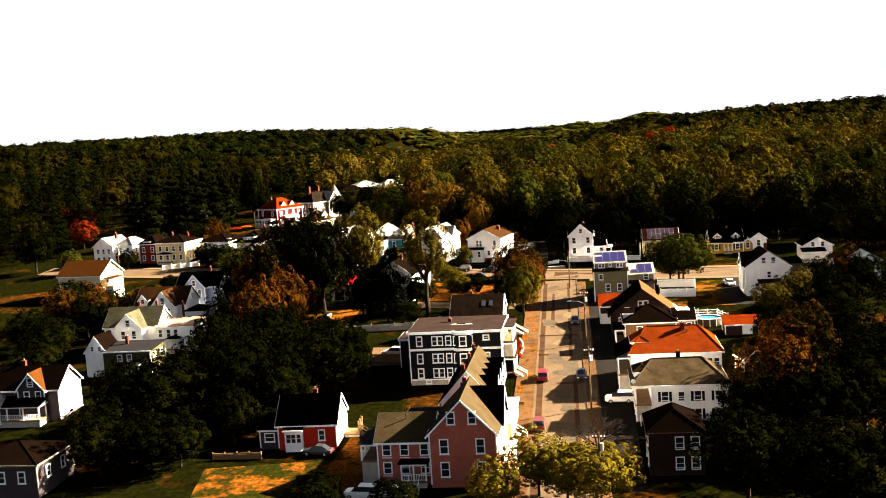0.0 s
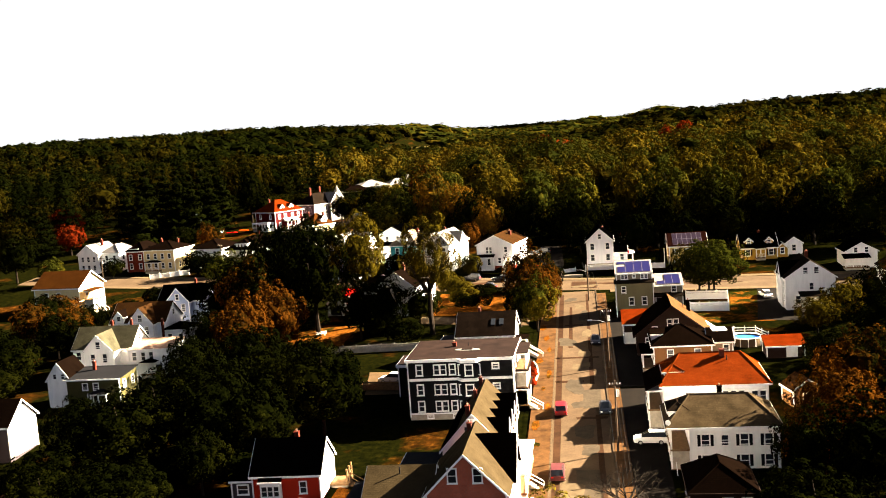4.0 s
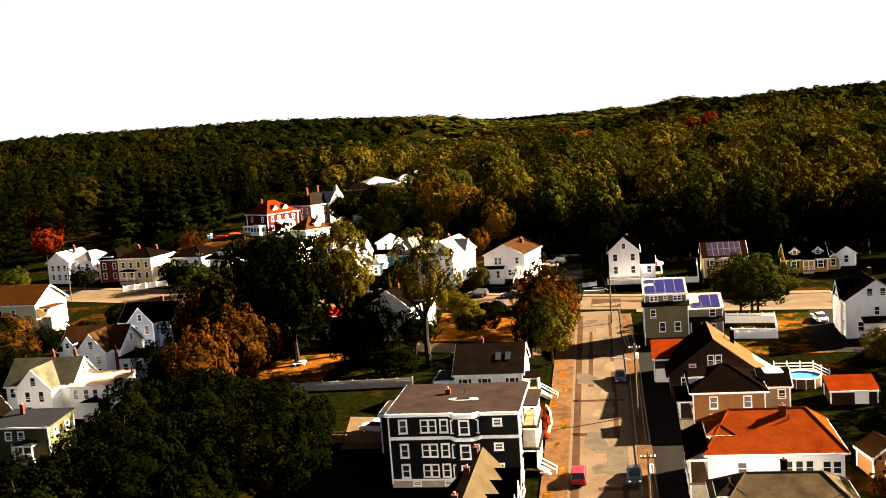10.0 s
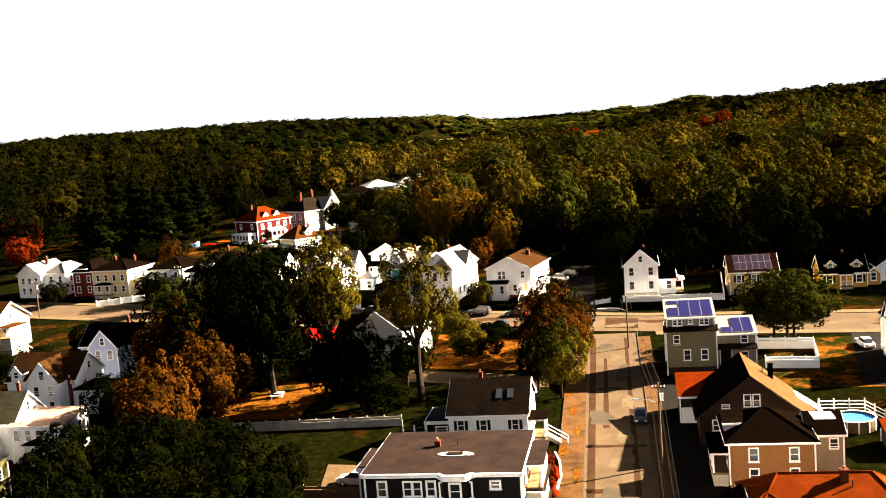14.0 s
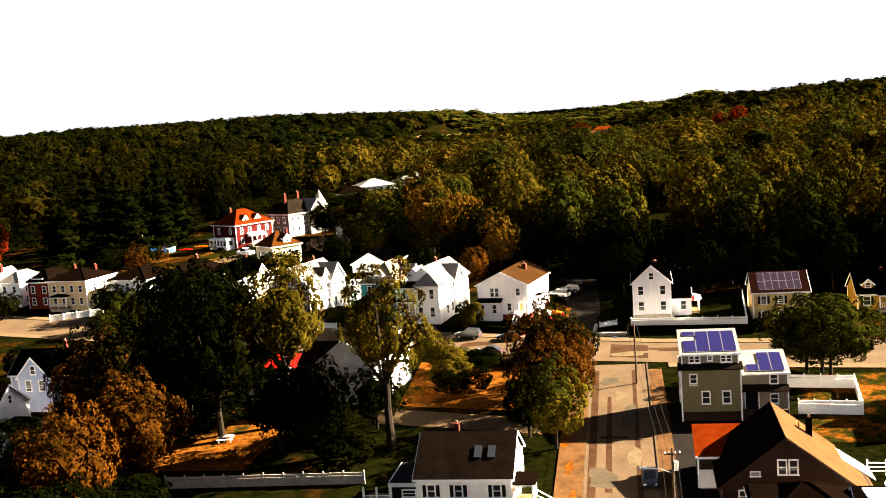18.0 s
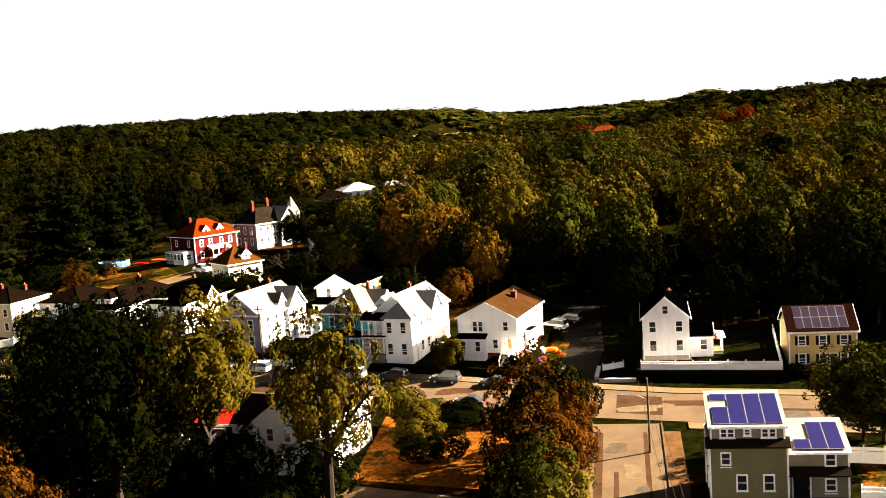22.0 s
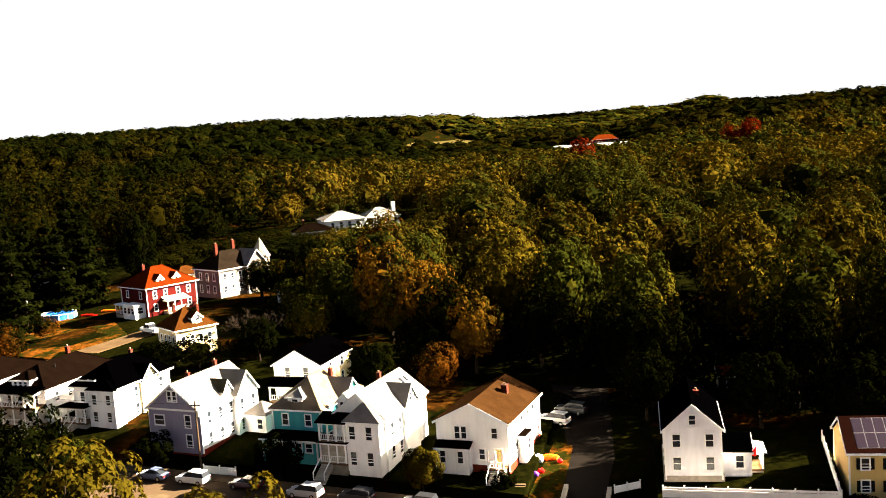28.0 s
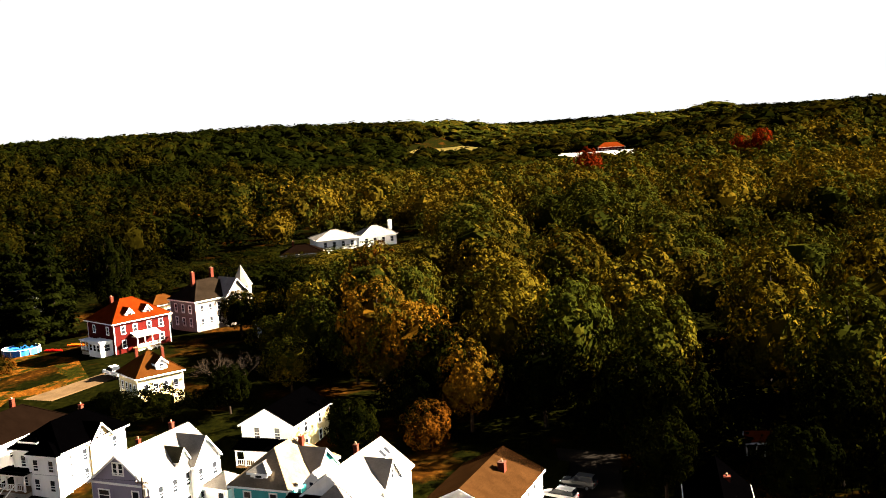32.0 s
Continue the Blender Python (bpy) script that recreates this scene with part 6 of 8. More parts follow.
h.porch(-3, 3, -7.2, -5, 0.6, 2.9, 4, M["r_light"], "shed", 0.7)
h = House(101, 489, -10, "white house with pointed grey roof deep in the woods")
k = h.block(-5, 5, -5, 5, 6.0, M["white"], "hip", "y", 4.0, 0.4, M["r_grey"], hipl=1.0)
h.wins(k, "f", (-3, 0, 3), (1.8, 4.6), w=0.9, h=1.5)
h.wins(k, "l", (-3, 0, 3), (1.8, 4.6), w=0.9, h=1.5)
h = House(9.5, 290, 0, "small shed with a red roof in the shaded clearing", "shed", "shed")
k = h.block(-1.8, 1.8, -1.4, 1.4, 2.0, M["brownwall"], "gable", "x", 0.9, 0.25, M["r_red"])
h.door(k, "f", 0, 0, 0.9, 1.8)

# white house half hidden behind the tall tree
h = House(-41.5, 219.5, -12, "white clapboard house with brown roof half hidden by trees")
k = h.block(-4.5, 4.5, -6.5, 6, 6.2, M["white"], "gable", "y", 3.2, 0.4, M["r_brown"])
h.wins(k, "f", (-2.4, 0, 2.4), (1.8, 4.6))
h.wins(k, "r", (-4, -1, 2, 4.6), (1.8, 4.6))
c = h.block(-9.4, -4.55, -4, 3, 5.0, M["white"], "gable", "x", 2.6, 0.35, M["r_brown"])
h.wins(c, "f", (-1.2, 1.2), (3.4,))
h.porch(-9, -4.6, -7, -4, 0.5, 2.6, 4, M["r_brown"], "shed", 0.7)
h.chimney(0.3, -2, 8, 11, 0.7)
h = House(-57.6, 218, 0, "small white garage with dark roof", "garage", "garage")
k = h.block(-2.0, 2.0, -2.0, 2.4, 2.8, M["white"], "gable", "y", 1.2, 0.25, M["r_black"])
h.door(k, "f", 0, 0, 2.4, 2.1, M["shutter"])
h = House(-56.2, 225, 0, "open shed with a bright red metal roof", "shed", "shed")
k = h.block(-3.4, 3.2, -1.6, 2.0, 2.6, M["brownwall"], "shed", rise=1.2, rmat=M["red_paint"], over=0.3)
h.door(k, "f", 0, 0, 2.0, 2.0)

h = House(32.2, 173.2, 0, "low shed with orange shingle roof", "shed", "shed")
k = h.block(-2.6, 3.6, -2.2, 2.4, 1.9, M["brownwall"], "shed", rise=0.9, rmat=M["r_orange"], over=0.3)
h.door(k, "f", 1, 0, 1.6, 1.8, M["trim"])


# ---------------------------------------------------------------- trees
def leaf_mesh(name, v, mat):
    """A mesh of loose three-cornered leaf sprays from an array (n, 3, 3)."""
    n = len(v)
    me = bpy.data.meshes.new(name)
    me.vertices.add(n * 3)
    me.vertices.foreach_set("co", v.astype(np.float32).ravel())
    me.loops.add(n * 3)
    me.loops.foreach_set("vertex_index", np.arange(n * 3, dtype=np.int32))
    me.polygons.add(n)
    me.polygons.foreach_set("loop_start", np.arange(0, n * 3, 3, dtype=np.int32))
    me.polygons.foreach_set("loop_total", np.full(n, 3, np.int32))
    me.materials.append(mat)
    me.update(calc_edges=True)
    return me


def leaves(rs, centres, normals, size, loose=0.33):
    """Three-cornered leaf sprays at centres, roughly facing normals."""
    n = len(centres)
    nn = normals / (np.linalg.norm(normals, axis=1, keepdims=True) + 1e-9)
    nn = nn + rs.normal(0, loose, (n, 3))
    nn /= np.linalg.norm(nn, axis=1, keepdims=True) + 1e-9
    a = np.cross(nn, rs.normal(0, 1, (n, 3)))
    a /= np.linalg.norm(a, axis=1, keepdims=True) + 1e-9
    c = np.cross(nn, a)
    s = (size * rs.uniform(0.65, 1.25, n))[:, None]
    return np.stack([centres - a * s * 1.1, centres + a * s * 0.6 - c * s * 0.85, centres + a * s * 0.7 + c * s * 0.8], 1)


def crown_points(rs, clumps, count, kind, ragged=0.82):
    """Leaf places, directions and relative sizes of a crown of radius 1 made of rounded clumps."""
    if kind == "pine":
        z = rs.beta(1.1, 1.5, count) * 2 - 1
        tier = np.round((z + 1) * 4.5) / 4.5 - 1
        ang = rs.randint(0, 7, count) * 0.9 + tier * 5 + rs.normal(0, 0.22, count)
        reach = ((1.08 - tier) / 2.0).clip(0.02, 1) ** 0.7 * (0.72 + 0.28 * np.sin(ang * 2.0 + tier * 9))
        rad = reach * np.sqrt(rs.uniform(0.08, 1, count))
        z = tier + rs.normal(0, 0.035, count) + 0.10 * rad
        p = np.stack([rad * np.cos(ang), rad * np.sin(ang), z], 1)
        return p, np.stack([np.cos(ang) * 0.35, np.sin(ang) * 0.35, np.full(count, 0.9)], 1), np.ones(count)
    k = np.arange(clumps) + 0.5
    uz = 1 - 1.8 * k / clumps
    ua = k * 2.39996 + rs.uniform(-0.5, 0.5, clumps)
    ur = np.sqrt(1 - uz ** 2)
    u = np.stack([ur * np.cos(ua), ur * np.sin(ua), uz], 1) + rs.normal(0, 0.05, (clumps, 3))
    u /= np.linalg.norm(u, axis=1, keepdims=True)
    lobes = rs.normal(0, 1, (7, 3))
    lobes[:, 2] = np.abs(lobes[:, 2]) * 0.8
    lobes /= np.linalg.norm(lobes, axis=1, keepdims=True)
    reach = 0.74 + 0.30 * np.max(u @ lobes.T, axis=1, keepdims=True).clip(0, 1) ** 4
    wide = 1.75 / math.sqrt(clumps)
    cen = u * (reach - wide * 0.5) * rs.uniform(ragged, 1.06, (clumps, 1))
    if kind == "tall":
        cen[:, :2] *= 0.7 + 0.3 * np.sin((cen[:, 2:3] + 1) * 1.6)
    cr = wide * rs.uniform(0.75, 1.35, clumps) * (0.72 if ragged < 0.6 else 1.0)
    which = rs.choice(clumps, count, p=cr ** 2 / (cr ** 2).sum())
    d = rs.normal(0, 1, (count, 3)) + u[which] * 1.3
    d /= np.linalg.norm(d, axis=1, keepdims=True)
    p = cen[which] + d * cr[which][:, None] * rs.uniform(0.82, 1.06, (count, 1))
    return p, d * 1.0 + u[which] * 0.3, np.ones(count)


def crown_core(rs, kind, fine=2, full=0.72):
    """The dense shaded inside of a crown: a lumpy closed form of leaf sprays, as (n, 3, 3)."""
    bm = bmesh.new()
    bmesh.ops.create_icosphere(bm, subdivisions=fine, radius=1)
    tri = np.array([[v.co[:] for v in f.verts] for f in bm.faces])
    bm.free()
    a = rs.uniform(0, 6, 3)
    k = full + 0.07 * np.sin(tri[..., :1] * 5 + a[0]) * np.sin(tri[..., 1:2] * 5 + a[1]) + 0.04 * np.sin(tri[..., 2:] * 6 + a[2])
    if kind == "tall":
        k = k * np.array([0.84, 0.84, 1.0])
    return tri * k


CROWNS = {}


def crown_mesh(kind, mat, variant):
    key = (kind, mat, variant)
    if key not in CROWNS:
        rs = np.random.RandomState(hash_of(kind) + variant * 17)
        spec = {"oak": (150, 6400, 0.033), "tall": (150, 6400, 0.032), "oak_far": (110, 4000, 0.041), "tall_far": (110, 4000, 0.040), "airy": (56, 8000, 0.026), "pine": (0, 5000, 0.070), "bush": (26, 2400, 0.07), "small": (40, 3600, 0.056)}[kind]
        form = "pine" if kind == "pine" else "tall" if kind in ("tall", "airy", "tall_far") else "oak"
        p, d, q = crown_points(rs, spec[0], spec[1], form, 0.45 if kind == "airy" else 0.72)
        v = leaves(rs, p, d, spec[2] * q, 0.2)
        if kind not in ("pine", "airy", "bush"):
            v = np.concatenate([v, crown_core(rs, form, 2, 0.5)])
        CROWNS[key] = leaf_mesh("crown", v, M[mat])
    return CROWNS[key]


def hash_of(s):
    return sum(ord(c) * (i + 3) for i, c in enumerate(s))


def limb(b, rs, a, d, length, r, depth):
    d = d / np.linalg.norm(d)
    e = a + d * length
    b.beam(a, e, r, 6 if depth < 2 else 4, r * 0.62)
    if depth >= 3:
        return
    for _ in range(3 if depth else 5):
        dd = d + rs.normal(0, 0.55, 3) + np.array([0, 0, 0.15])
        limb(b, rs, a + d * length * rs.uniform(0.6, 1.0), dd, length * rs.uniform(0.5, 0.75), r * 0.5, depth + 1)


TRUNKS = {}


def trunk_mesh(kind, variant):
    key = (kind, variant)
    if key not in TRUNKS:
        rs = np.random.RandomState(variant + hash_of(kind))
        b = MB()
        if kind == "pine":
            b.beam((0, 0, -0.05), (0, 0, 0.95), 0.022, 8, 0.004)
        elif kind == "bare":
            b.beam((0, 0, -0.05), (0.01, 0, 0.16), 0.03, 8, 0.024)
            for i in range(7):
                a = i * 0.9 + rs.uniform(-0.3, 0.3)
                spread = rs.uniform(0.5, 1.0)
                limb(b, rs, np.array([0.01, 0, 0.13 + 0.008 * i]), np.array([math.cos(a) * spread, math.sin(a) * spread, 0.75]), rs.uniform(0.24, 0.32), 0.013, 0)
        else:
            b.beam((0, 0, -0.05), (0.012, 0.006, 0.2), 0.024, 8, 0.019).beam((0.012, 0.006, 0.2), (0, 0, 0.36), 0.019, 8, 0.015)
            for i in range(6):
                a = i * 1.05 + rs.uniform(-0.3, 0.3)
                d = np.array([math.cos(a) * 0.6, math.sin(a) * 0.6, 0.9])
                limb(b, rs, np.array([0, 0, 0.28 + 0.02 * i]), d, 0.24, 0.013, 2)
            b.beam((0, 0, 0.36), (0.03, 0.02, 0.6), 0.015, 7, 0.010).beam((0.03, 0.02, 0.6), (0.0, 0.03, 0.85), 0.010, 6, 0.004)
        TRUNKS[key] = b.mesh("trunk", M["bark"])
    return TRUNKS[key]


TREE_RNG = random.Random(11)
NAMES = {"leaf_green": "green broad-leaved", "leaf_dark": "dark green", "leaf_yellow": "yellowing", "leaf_orange": "orange autumn", "leaf_red": "red autumn", "leaf_gold": "bright yellow", "leaf_pine": "dark green", "leaf_edge_lit": "green and gold", "leaf_amber": "golden orange"}


def tree(x, y, tall, r, kind="oak", mat="leaf_green", low=0.28, label=""):
    """A tree: trunk with limbs, and a crown from low*tall up to the top."""
    v = TREE_RNG.randint(0, 2)
    if kind in ("oak", "tall") and (y > 240 or x < -95):
        kind += "_far"
    nm = {"pine": "pine_tree", "bush": "shrub", "bare": "bare_tree"}.get(kind, "tree")
    lab = label or {"pine": "tall dark green pine with drooping tiers", "bush": NAMES[mat] + " leafy shrub beside the yard", "bare": "leafless tree with spreading grey branches"}.get(kind, NAMES[mat] + " tree with a full uneven crown")
    e = thing(nm, x, y, G(x, y), TREE_RNG.uniform(0, 360), lab, "shrub" if kind == "bush" else "tree")
    if kind != "bush":
        t = part("trunk", trunk_mesh("bare" if kind == "bare" else "pine" if kind == "pine" else "oak", v), None, e)
        k = (tall if kind == "bare" else tall)
        t.scale = (k if kind != "bare" else r * 2.2, k if kind != "bare" else r * 2.2, tall)
    if kind != "bare":
        c = part("crown", crown_mesh(kind, mat, v), None, e)
        hz = tall * (1 - low) / 2
        c.location, c.scale = (0, 0, tall * low + hz), (r, r * TREE_RNG.uniform(0.88, 1.1), hz)
    return e


TREES = [
    # near left mass
    (-40, 139, 14.5, 7.5, "oak", "leaf_green", 0.03), (-53, 128, 15, 7.5, "oak", "leaf_dark", 0.03), (-64, 122, 13, 8, "oak", "leaf_dark", 0.03), (-72, 126, 12, 5.5, "oak", "leaf_dark", 0.03),
    (-51, 118, 9, 4.5, "oak", "leaf_dark", 0.03), (-60, 108, 9, 6, "oak", "leaf_dark", 0.05), (-67, 106, 9, 5, "oak", "leaf_dark", 0.05), (-54, 149, 16, 6.5, "oak", "leaf_green", 0.03), (-66.8, 155, 13, 5.5, "oak", "leaf_green", 0.03),
    (-59, 138, 15, 6.5, "oak", "leaf_green", 0.03), (-69, 140, 8.5, 5, "oak", "leaf_dark", 0.03), (-47, 158, 11, 5, "oak", "leaf_dark", 0.03), (-41.5, 159, 7, 3.0, "small", "leaf_green", 0.03),
    (-64, 172, 15, 6.5, "oak", "leaf_orange", 0.03), (-68, 192, 18, 8, "oak", "leaf_orange", 0.03), (-61, 183, 15, 6.5, "oak", "leaf_orange", 0.03), (-73, 178, 12, 5, "oak", "leaf_green", 0.03),
    (-57, 199, 25, 8.5, "tall", "leaf_dark", 0.03), (-66, 208, 24, 8.5, "tall", "leaf_dark", 0.03), (-49, 205, 25, 7, "tall", "leaf_yellow", 0.25), (-67, 224, 21, 7, "oak", "leaf_dark", 0.03), (-74, 221, 20, 7.5, "oak", "leaf_dark", 0.03),
    (-32.2, 196, 25.5, 8.0, "airy", "leaf_yellow", 0.24), (-41, 193, 14, 5.5, "tall", "leaf_dark", 0.03), (-47, 195, 13, 5.5, "oak", "leaf_dark", 0.03),
    (-63, 210, 22, 7, "oak", "leaf_dark", 0.02), (-72, 200, 19, 8, "oak", "leaf_green", 0.02), (-80, 203, 13, 5, "oak", "leaf_dark", 0.02), (-36, 203, 9, 5, "oak", "leaf_dark", 0.02),
    (-46, 128, 12, 6, "oak", "leaf_dark", 0.02), (-50, 139, 14, 6, "oak", "leaf_dark", 0.02), (-62, 130, 13, 6.5, "oak", "leaf_dark", 0.02), (-69, 132, 9, 5, "oak", "leaf_dark", 0.02), (-44, 150, 10, 5, "oak", "leaf_dark", 0.02), (-57, 160, 12, 5.5, "oak", "leaf_dark", 0.02), (-56, 109, 8, 5.5, "oak", "leaf_dark", 0.02), (-70, 114, 9, 6, "oak", "leaf_dark", 0.02),
    (-112, 196, 10, 6, "oak", "leaf_orange", 0.02), (-104, 186, 9, 5, "oak", "leaf_dark", 0.02), (-122, 205, 11, 6, "oak", "leaf_dark", 0.02), (-104, 208, 8, 5, "oak", "leaf_dark", 0.02), (-108, 168, 10, 6, "oak", "leaf_dark", 0.02), (-104, 156, 8, 5, "oak", "leaf_dark", 0.02),
    # street trees
    (-13.6, 215.5, 14, 6.0, "oak", "leaf_orange", 0.02), (-10.8, 195, 11.5, 5.0, "oak", "leaf_green", 0.02), (-12.8, 205, 12, 5.4, "oak", "leaf_orange", 0.02), (-9.6, 209, 10, 4.0, "oak", "leaf_orange", 0.04), (-14.5, 199, 9, 4.2, "oak", "leaf_dark", 0.02), (-9.2, 224, 7.5, 3.0, "small", "leaf_orange", 0.2), (-11.2, 233, 6.5, 2.8, "small", "leaf_dark", 0.03),
    # right mass
    (31, 125, 13, 6.5, "oak", "leaf_orange", 0.03), (37, 137, 14, 7.5, "oak", "leaf_orange", 0.03), (25.5, 115, 11, 4.8, "oak", "leaf_orange", 0.03), (32, 111, 13.5, 7.5, "oak", "leaf_dark", 0.03), (41, 116, 14, 8, "oak", "leaf_dark", 0.03),
    (22, 95, 12, 6.5, "oak", "leaf_dark", 0.05), (31, 91, 12, 7.5, "oak", "leaf_dark", 0.05), (43, 98, 12, 8, "oak", "leaf_dark", 0.05), (48, 130, 14, 7, "oak", "leaf_green", 0.03), (46, 150, 12, 7, "oak", "leaf_dark", 0.03), (37, 156, 9, 5, "oak", "leaf_dark", 0.03),
    (49, 170, 12, 7, "oak", "leaf_dark", 0.05), (58, 184, 13, 7, "oak", "leaf_dark", 0.05), (41, 186, 7, 4.2, "oak", "leaf_yellow", 0.05), (47, 193, 8, 4.6, "oak", "leaf_yellow", 0.05), (54, 199, 9, 5, "oak", "leaf_dark", 0.05), (60, 205, 10, 5, "oak", "leaf_orange", 0.05),
    (25.5, 222, 12.5, 8.2, "oak", "leaf_dark", 0.03), (26.5, 221, 11.5, 7.6, "oak", "leaf_dark", 0.03), (23.5, 223, 10.5, 6.5, "oak", "leaf_dark", 0.03),
    # bottom of the first view
    (-3.4, 97, 8.5, 5.2, "oak", "leaf_gold", 0.02), (3.8, 94, 8.5, 5.6, "oak", "leaf_gold", 0.02), (-8.6, 93, 6.5, 4.2, "oak", "leaf_gold", 0.02), (0.2, 95, 7.8, 4.6, "oak", "leaf_gold", 0.02), (4.0, 110, 9.5, 5.2, "bare", "leaf_green", 0.2), (-21, 93, 4, 3, "bush", "leaf_dark", 0), (-31, 92, 5, 4, "bush", "leaf_dark", 0),
    # along the cross street
    (-30.6, 251.2, 5.6, 2.9, "small", "leaf_yellow", 0.03), (-50.5, 254.6, 6.5, 3.4, "small", "leaf_dark", 0.03), (-76, 247, 9, 5, "oak", "leaf_green", 0.03), (-84, 248, 10, 5, "oak", "leaf_green", 0.03), (-70.5, 259, 5, 3, "small", "leaf_dark", 0.03),
    (-92, 240, 12, 6, "oak", "leaf_green", 0.03), (-80, 234, 14, 6, "oak", "leaf_green", 0.03), (-44, 232, 7, 4, "oak", "leaf_yellow", 0.05), (-33, 229, 6, 3.5, "small", "leaf_yellow", 0.05), (-28, 217, 3.2, 3.2, "bush", "leaf_dark", 0), (-25, 229.5, 1.8, 3.6, "bush", "leaf_dark", 0), (-20.5, 231, 1.6, 3.0, "bush", "leaf_dark", 0), (-29.5, 233.8, 2.2, 1.8, "bush", "leaf_green", 0), (-26.8, 233.2, 2.0, 1.8, "bush", "leaf_dark", 0), (-24, 232.6, 2.0, 1.8, "bush", "leaf_dark", 0), (-24.6, 217.5, 3.4, 2.6, "bush", "leaf_dark", 0), (-29, 221, 4.5, 3.4, "bush", "leaf_yellow", 0), (-30, 227, 4.5, 3, "bush", "leaf_yellow", 0),
    (-23.5, 253, 2.0, 1.6, "bush", "leaf_dark", 0), (-20.8, 251.2, 2.6, 1.5, "bush", "leaf_dark", 0), (20, 246.5, 2, 1.6, "bush", "leaf_dark", 0), (24, 246.5, 1.8, 1.4, "bush", "leaf_dark", 0),
    # left streets
    (-121, 198, 10, 5.5, "oak", "leaf_orange", 0.03), (-123, 214, 9, 5, "oak", "leaf_orange", 0.03), (-112, 206, 8, 4.5, "oak", "leaf_dark", 0.03), (-110, 188, 10, 5.5, "oak", "leaf_dark", 0.03), (-117, 176, 10, 6, "oak", "leaf_dark", 0.03), (-106, 228, 6, 3.5, "small", "leaf_dark", 0.03),
    (-140, 274, 6, 3.6, "small", "leaf_dark", 0.03), (-157, 270, 8, 4.5, "oak", "leaf_green", 0.03), (-113, 272, 8, 4.5, "oak", "leaf_dark", 0.03), (-104, 262, 9, 5, "oak", "leaf_dark", 0.03), (-172, 276, 15, 7, "oak", "leaf_dark", 0.03), (-190, 342, 15, 6.5, "oak", "leaf_red", 0.03), (-179, 322, 11, 5, "oak", "leaf_red", 0.03), (-120, 300, 9, 4.5, "oak", "leaf_orange", 0.03),
    # round the mansions
    (-77.5, 312, 8.5, 4.2, "bare", "leaf_green", 0.2), (-73.5, 315, 8, 3.8, "bare", "leaf_green", 0.2), (-80, 296.5, 6.5, 4.2, "oak", "leaf_dark", 0.05), (-85, 296.5, 5.5, 3.8, "oak", "leaf_dark", 0.05), (-90, 299, 4.2, 3.0, "oak", "leaf_dark", 0.05), (-73, 300, 5, 3.6, "oak", "leaf_dark", 0.05), (-90.5, 355, 9.5, 4.6, "oak", "leaf_yellow", 0.03), (-84, 357, 9, 4.6, "oak", "leaf_yellow", 0.03), (-77, 352, 13, 6, "oak", "leaf_dark", 0.03),
    (-144, 355, 22, 6, "pine", "leaf_pine", 0.05), (-138, 350, 20, 6, "pine", "leaf_pine", 0.05), (-148, 352, 21, 6.5, "pine", "leaf_pine", 0.05), (-136, 358, 20, 6, "pine", "leaf_pine", 0.05), (-136, 328, 22, 6.5, "pine", "leaf_pine", 0.05), (-146, 340, 24, 7, "pine", "leaf_pine", 0.05), (-156, 352, 24, 7, "pine", "leaf_pine", 0.05), (-150, 318, 20, 6, "pine", "leaf_pine", 0.05), (-168, 362, 26, 7.5, "pine", "leaf_pine", 0.05), (-164, 336, 23, 7, "pine", "leaf_pine", 0.05), (-141, 366, 24, 7, "pine", "leaf_pine", 0.05), (-152, 378, 26, 7, "pine", "leaf_pine", 0.05), (-132, 376, 22, 6, "oak", "leaf_dark", 0.05), (-128, 300, 9, 5, "oak", "leaf_dark", 0.05),
    (-98, 398, 14, 6, "oak", "leaf_dark", 0.02), (-87, 392, 15, 6.5, "oak", "leaf_green", 0.02), (-83, 379, 14, 6, "oak", "leaf_dark", 0.02), (-75, 373, 16, 7, "oak", "leaf_green", 0.02), (-66, 352, 17, 7, "oak", "leaf_dark", 0.02), (-84, 404, 16, 7, "oak", "leaf_green", 0.02), (-97, 411, 14, 6.5, "oak", "leaf_dark", 0.02), (-108, 409, 14, 6.5, "oak", "leaf_dark", 0.02), (-120, 406, 15, 7, "oak", "leaf_dark", 0.02), (-131, 398, 16, 7, "oak", "leaf_dark", 0.02),
    (-117, 443, 9, 5, "oak", "leaf_dark", 0.02), (-96, 456, 12, 5, "oak", "leaf_orange", 0.02), (-90, 450, 8, 5, "oak", "leaf_dark", 0.02), (-121, 452, 10, 5, "oak", "leaf_dark", 0.02), (-82, 440, 10, 5, "oak", "leaf_green", 0.02), (-96, 430, 9, 5, "oak", "leaf_dark", 0.02), (-109, 426, 9, 5.5, "oak", "leaf_dark", 0.02), (-120, 432, 10, 5.5, "oak", "leaf_dark", 0.02), (-79, 456, 10, 5, "oak", "leaf_dark", 0.02), (-84, 425, 11, 5.5, "oak", "leaf_dark", 0.02), (-74, 445, 11, 5, "oak", "leaf_dark", 0.02),
    (-142, 300, 8, 5, "oak", "leaf_dark", 0.02), (-133, 312, 7, 4.5, "oak", "leaf_dark", 0.02), (-126, 322, 5, 3.5, "oak", "leaf_orange", 0.02), (-64, 312, 10, 5, "oak", "leaf_dark", 0.02), (-76, 340, 11, 5.5, "oak", "leaf_dark", 0.02),
    # front of the woods
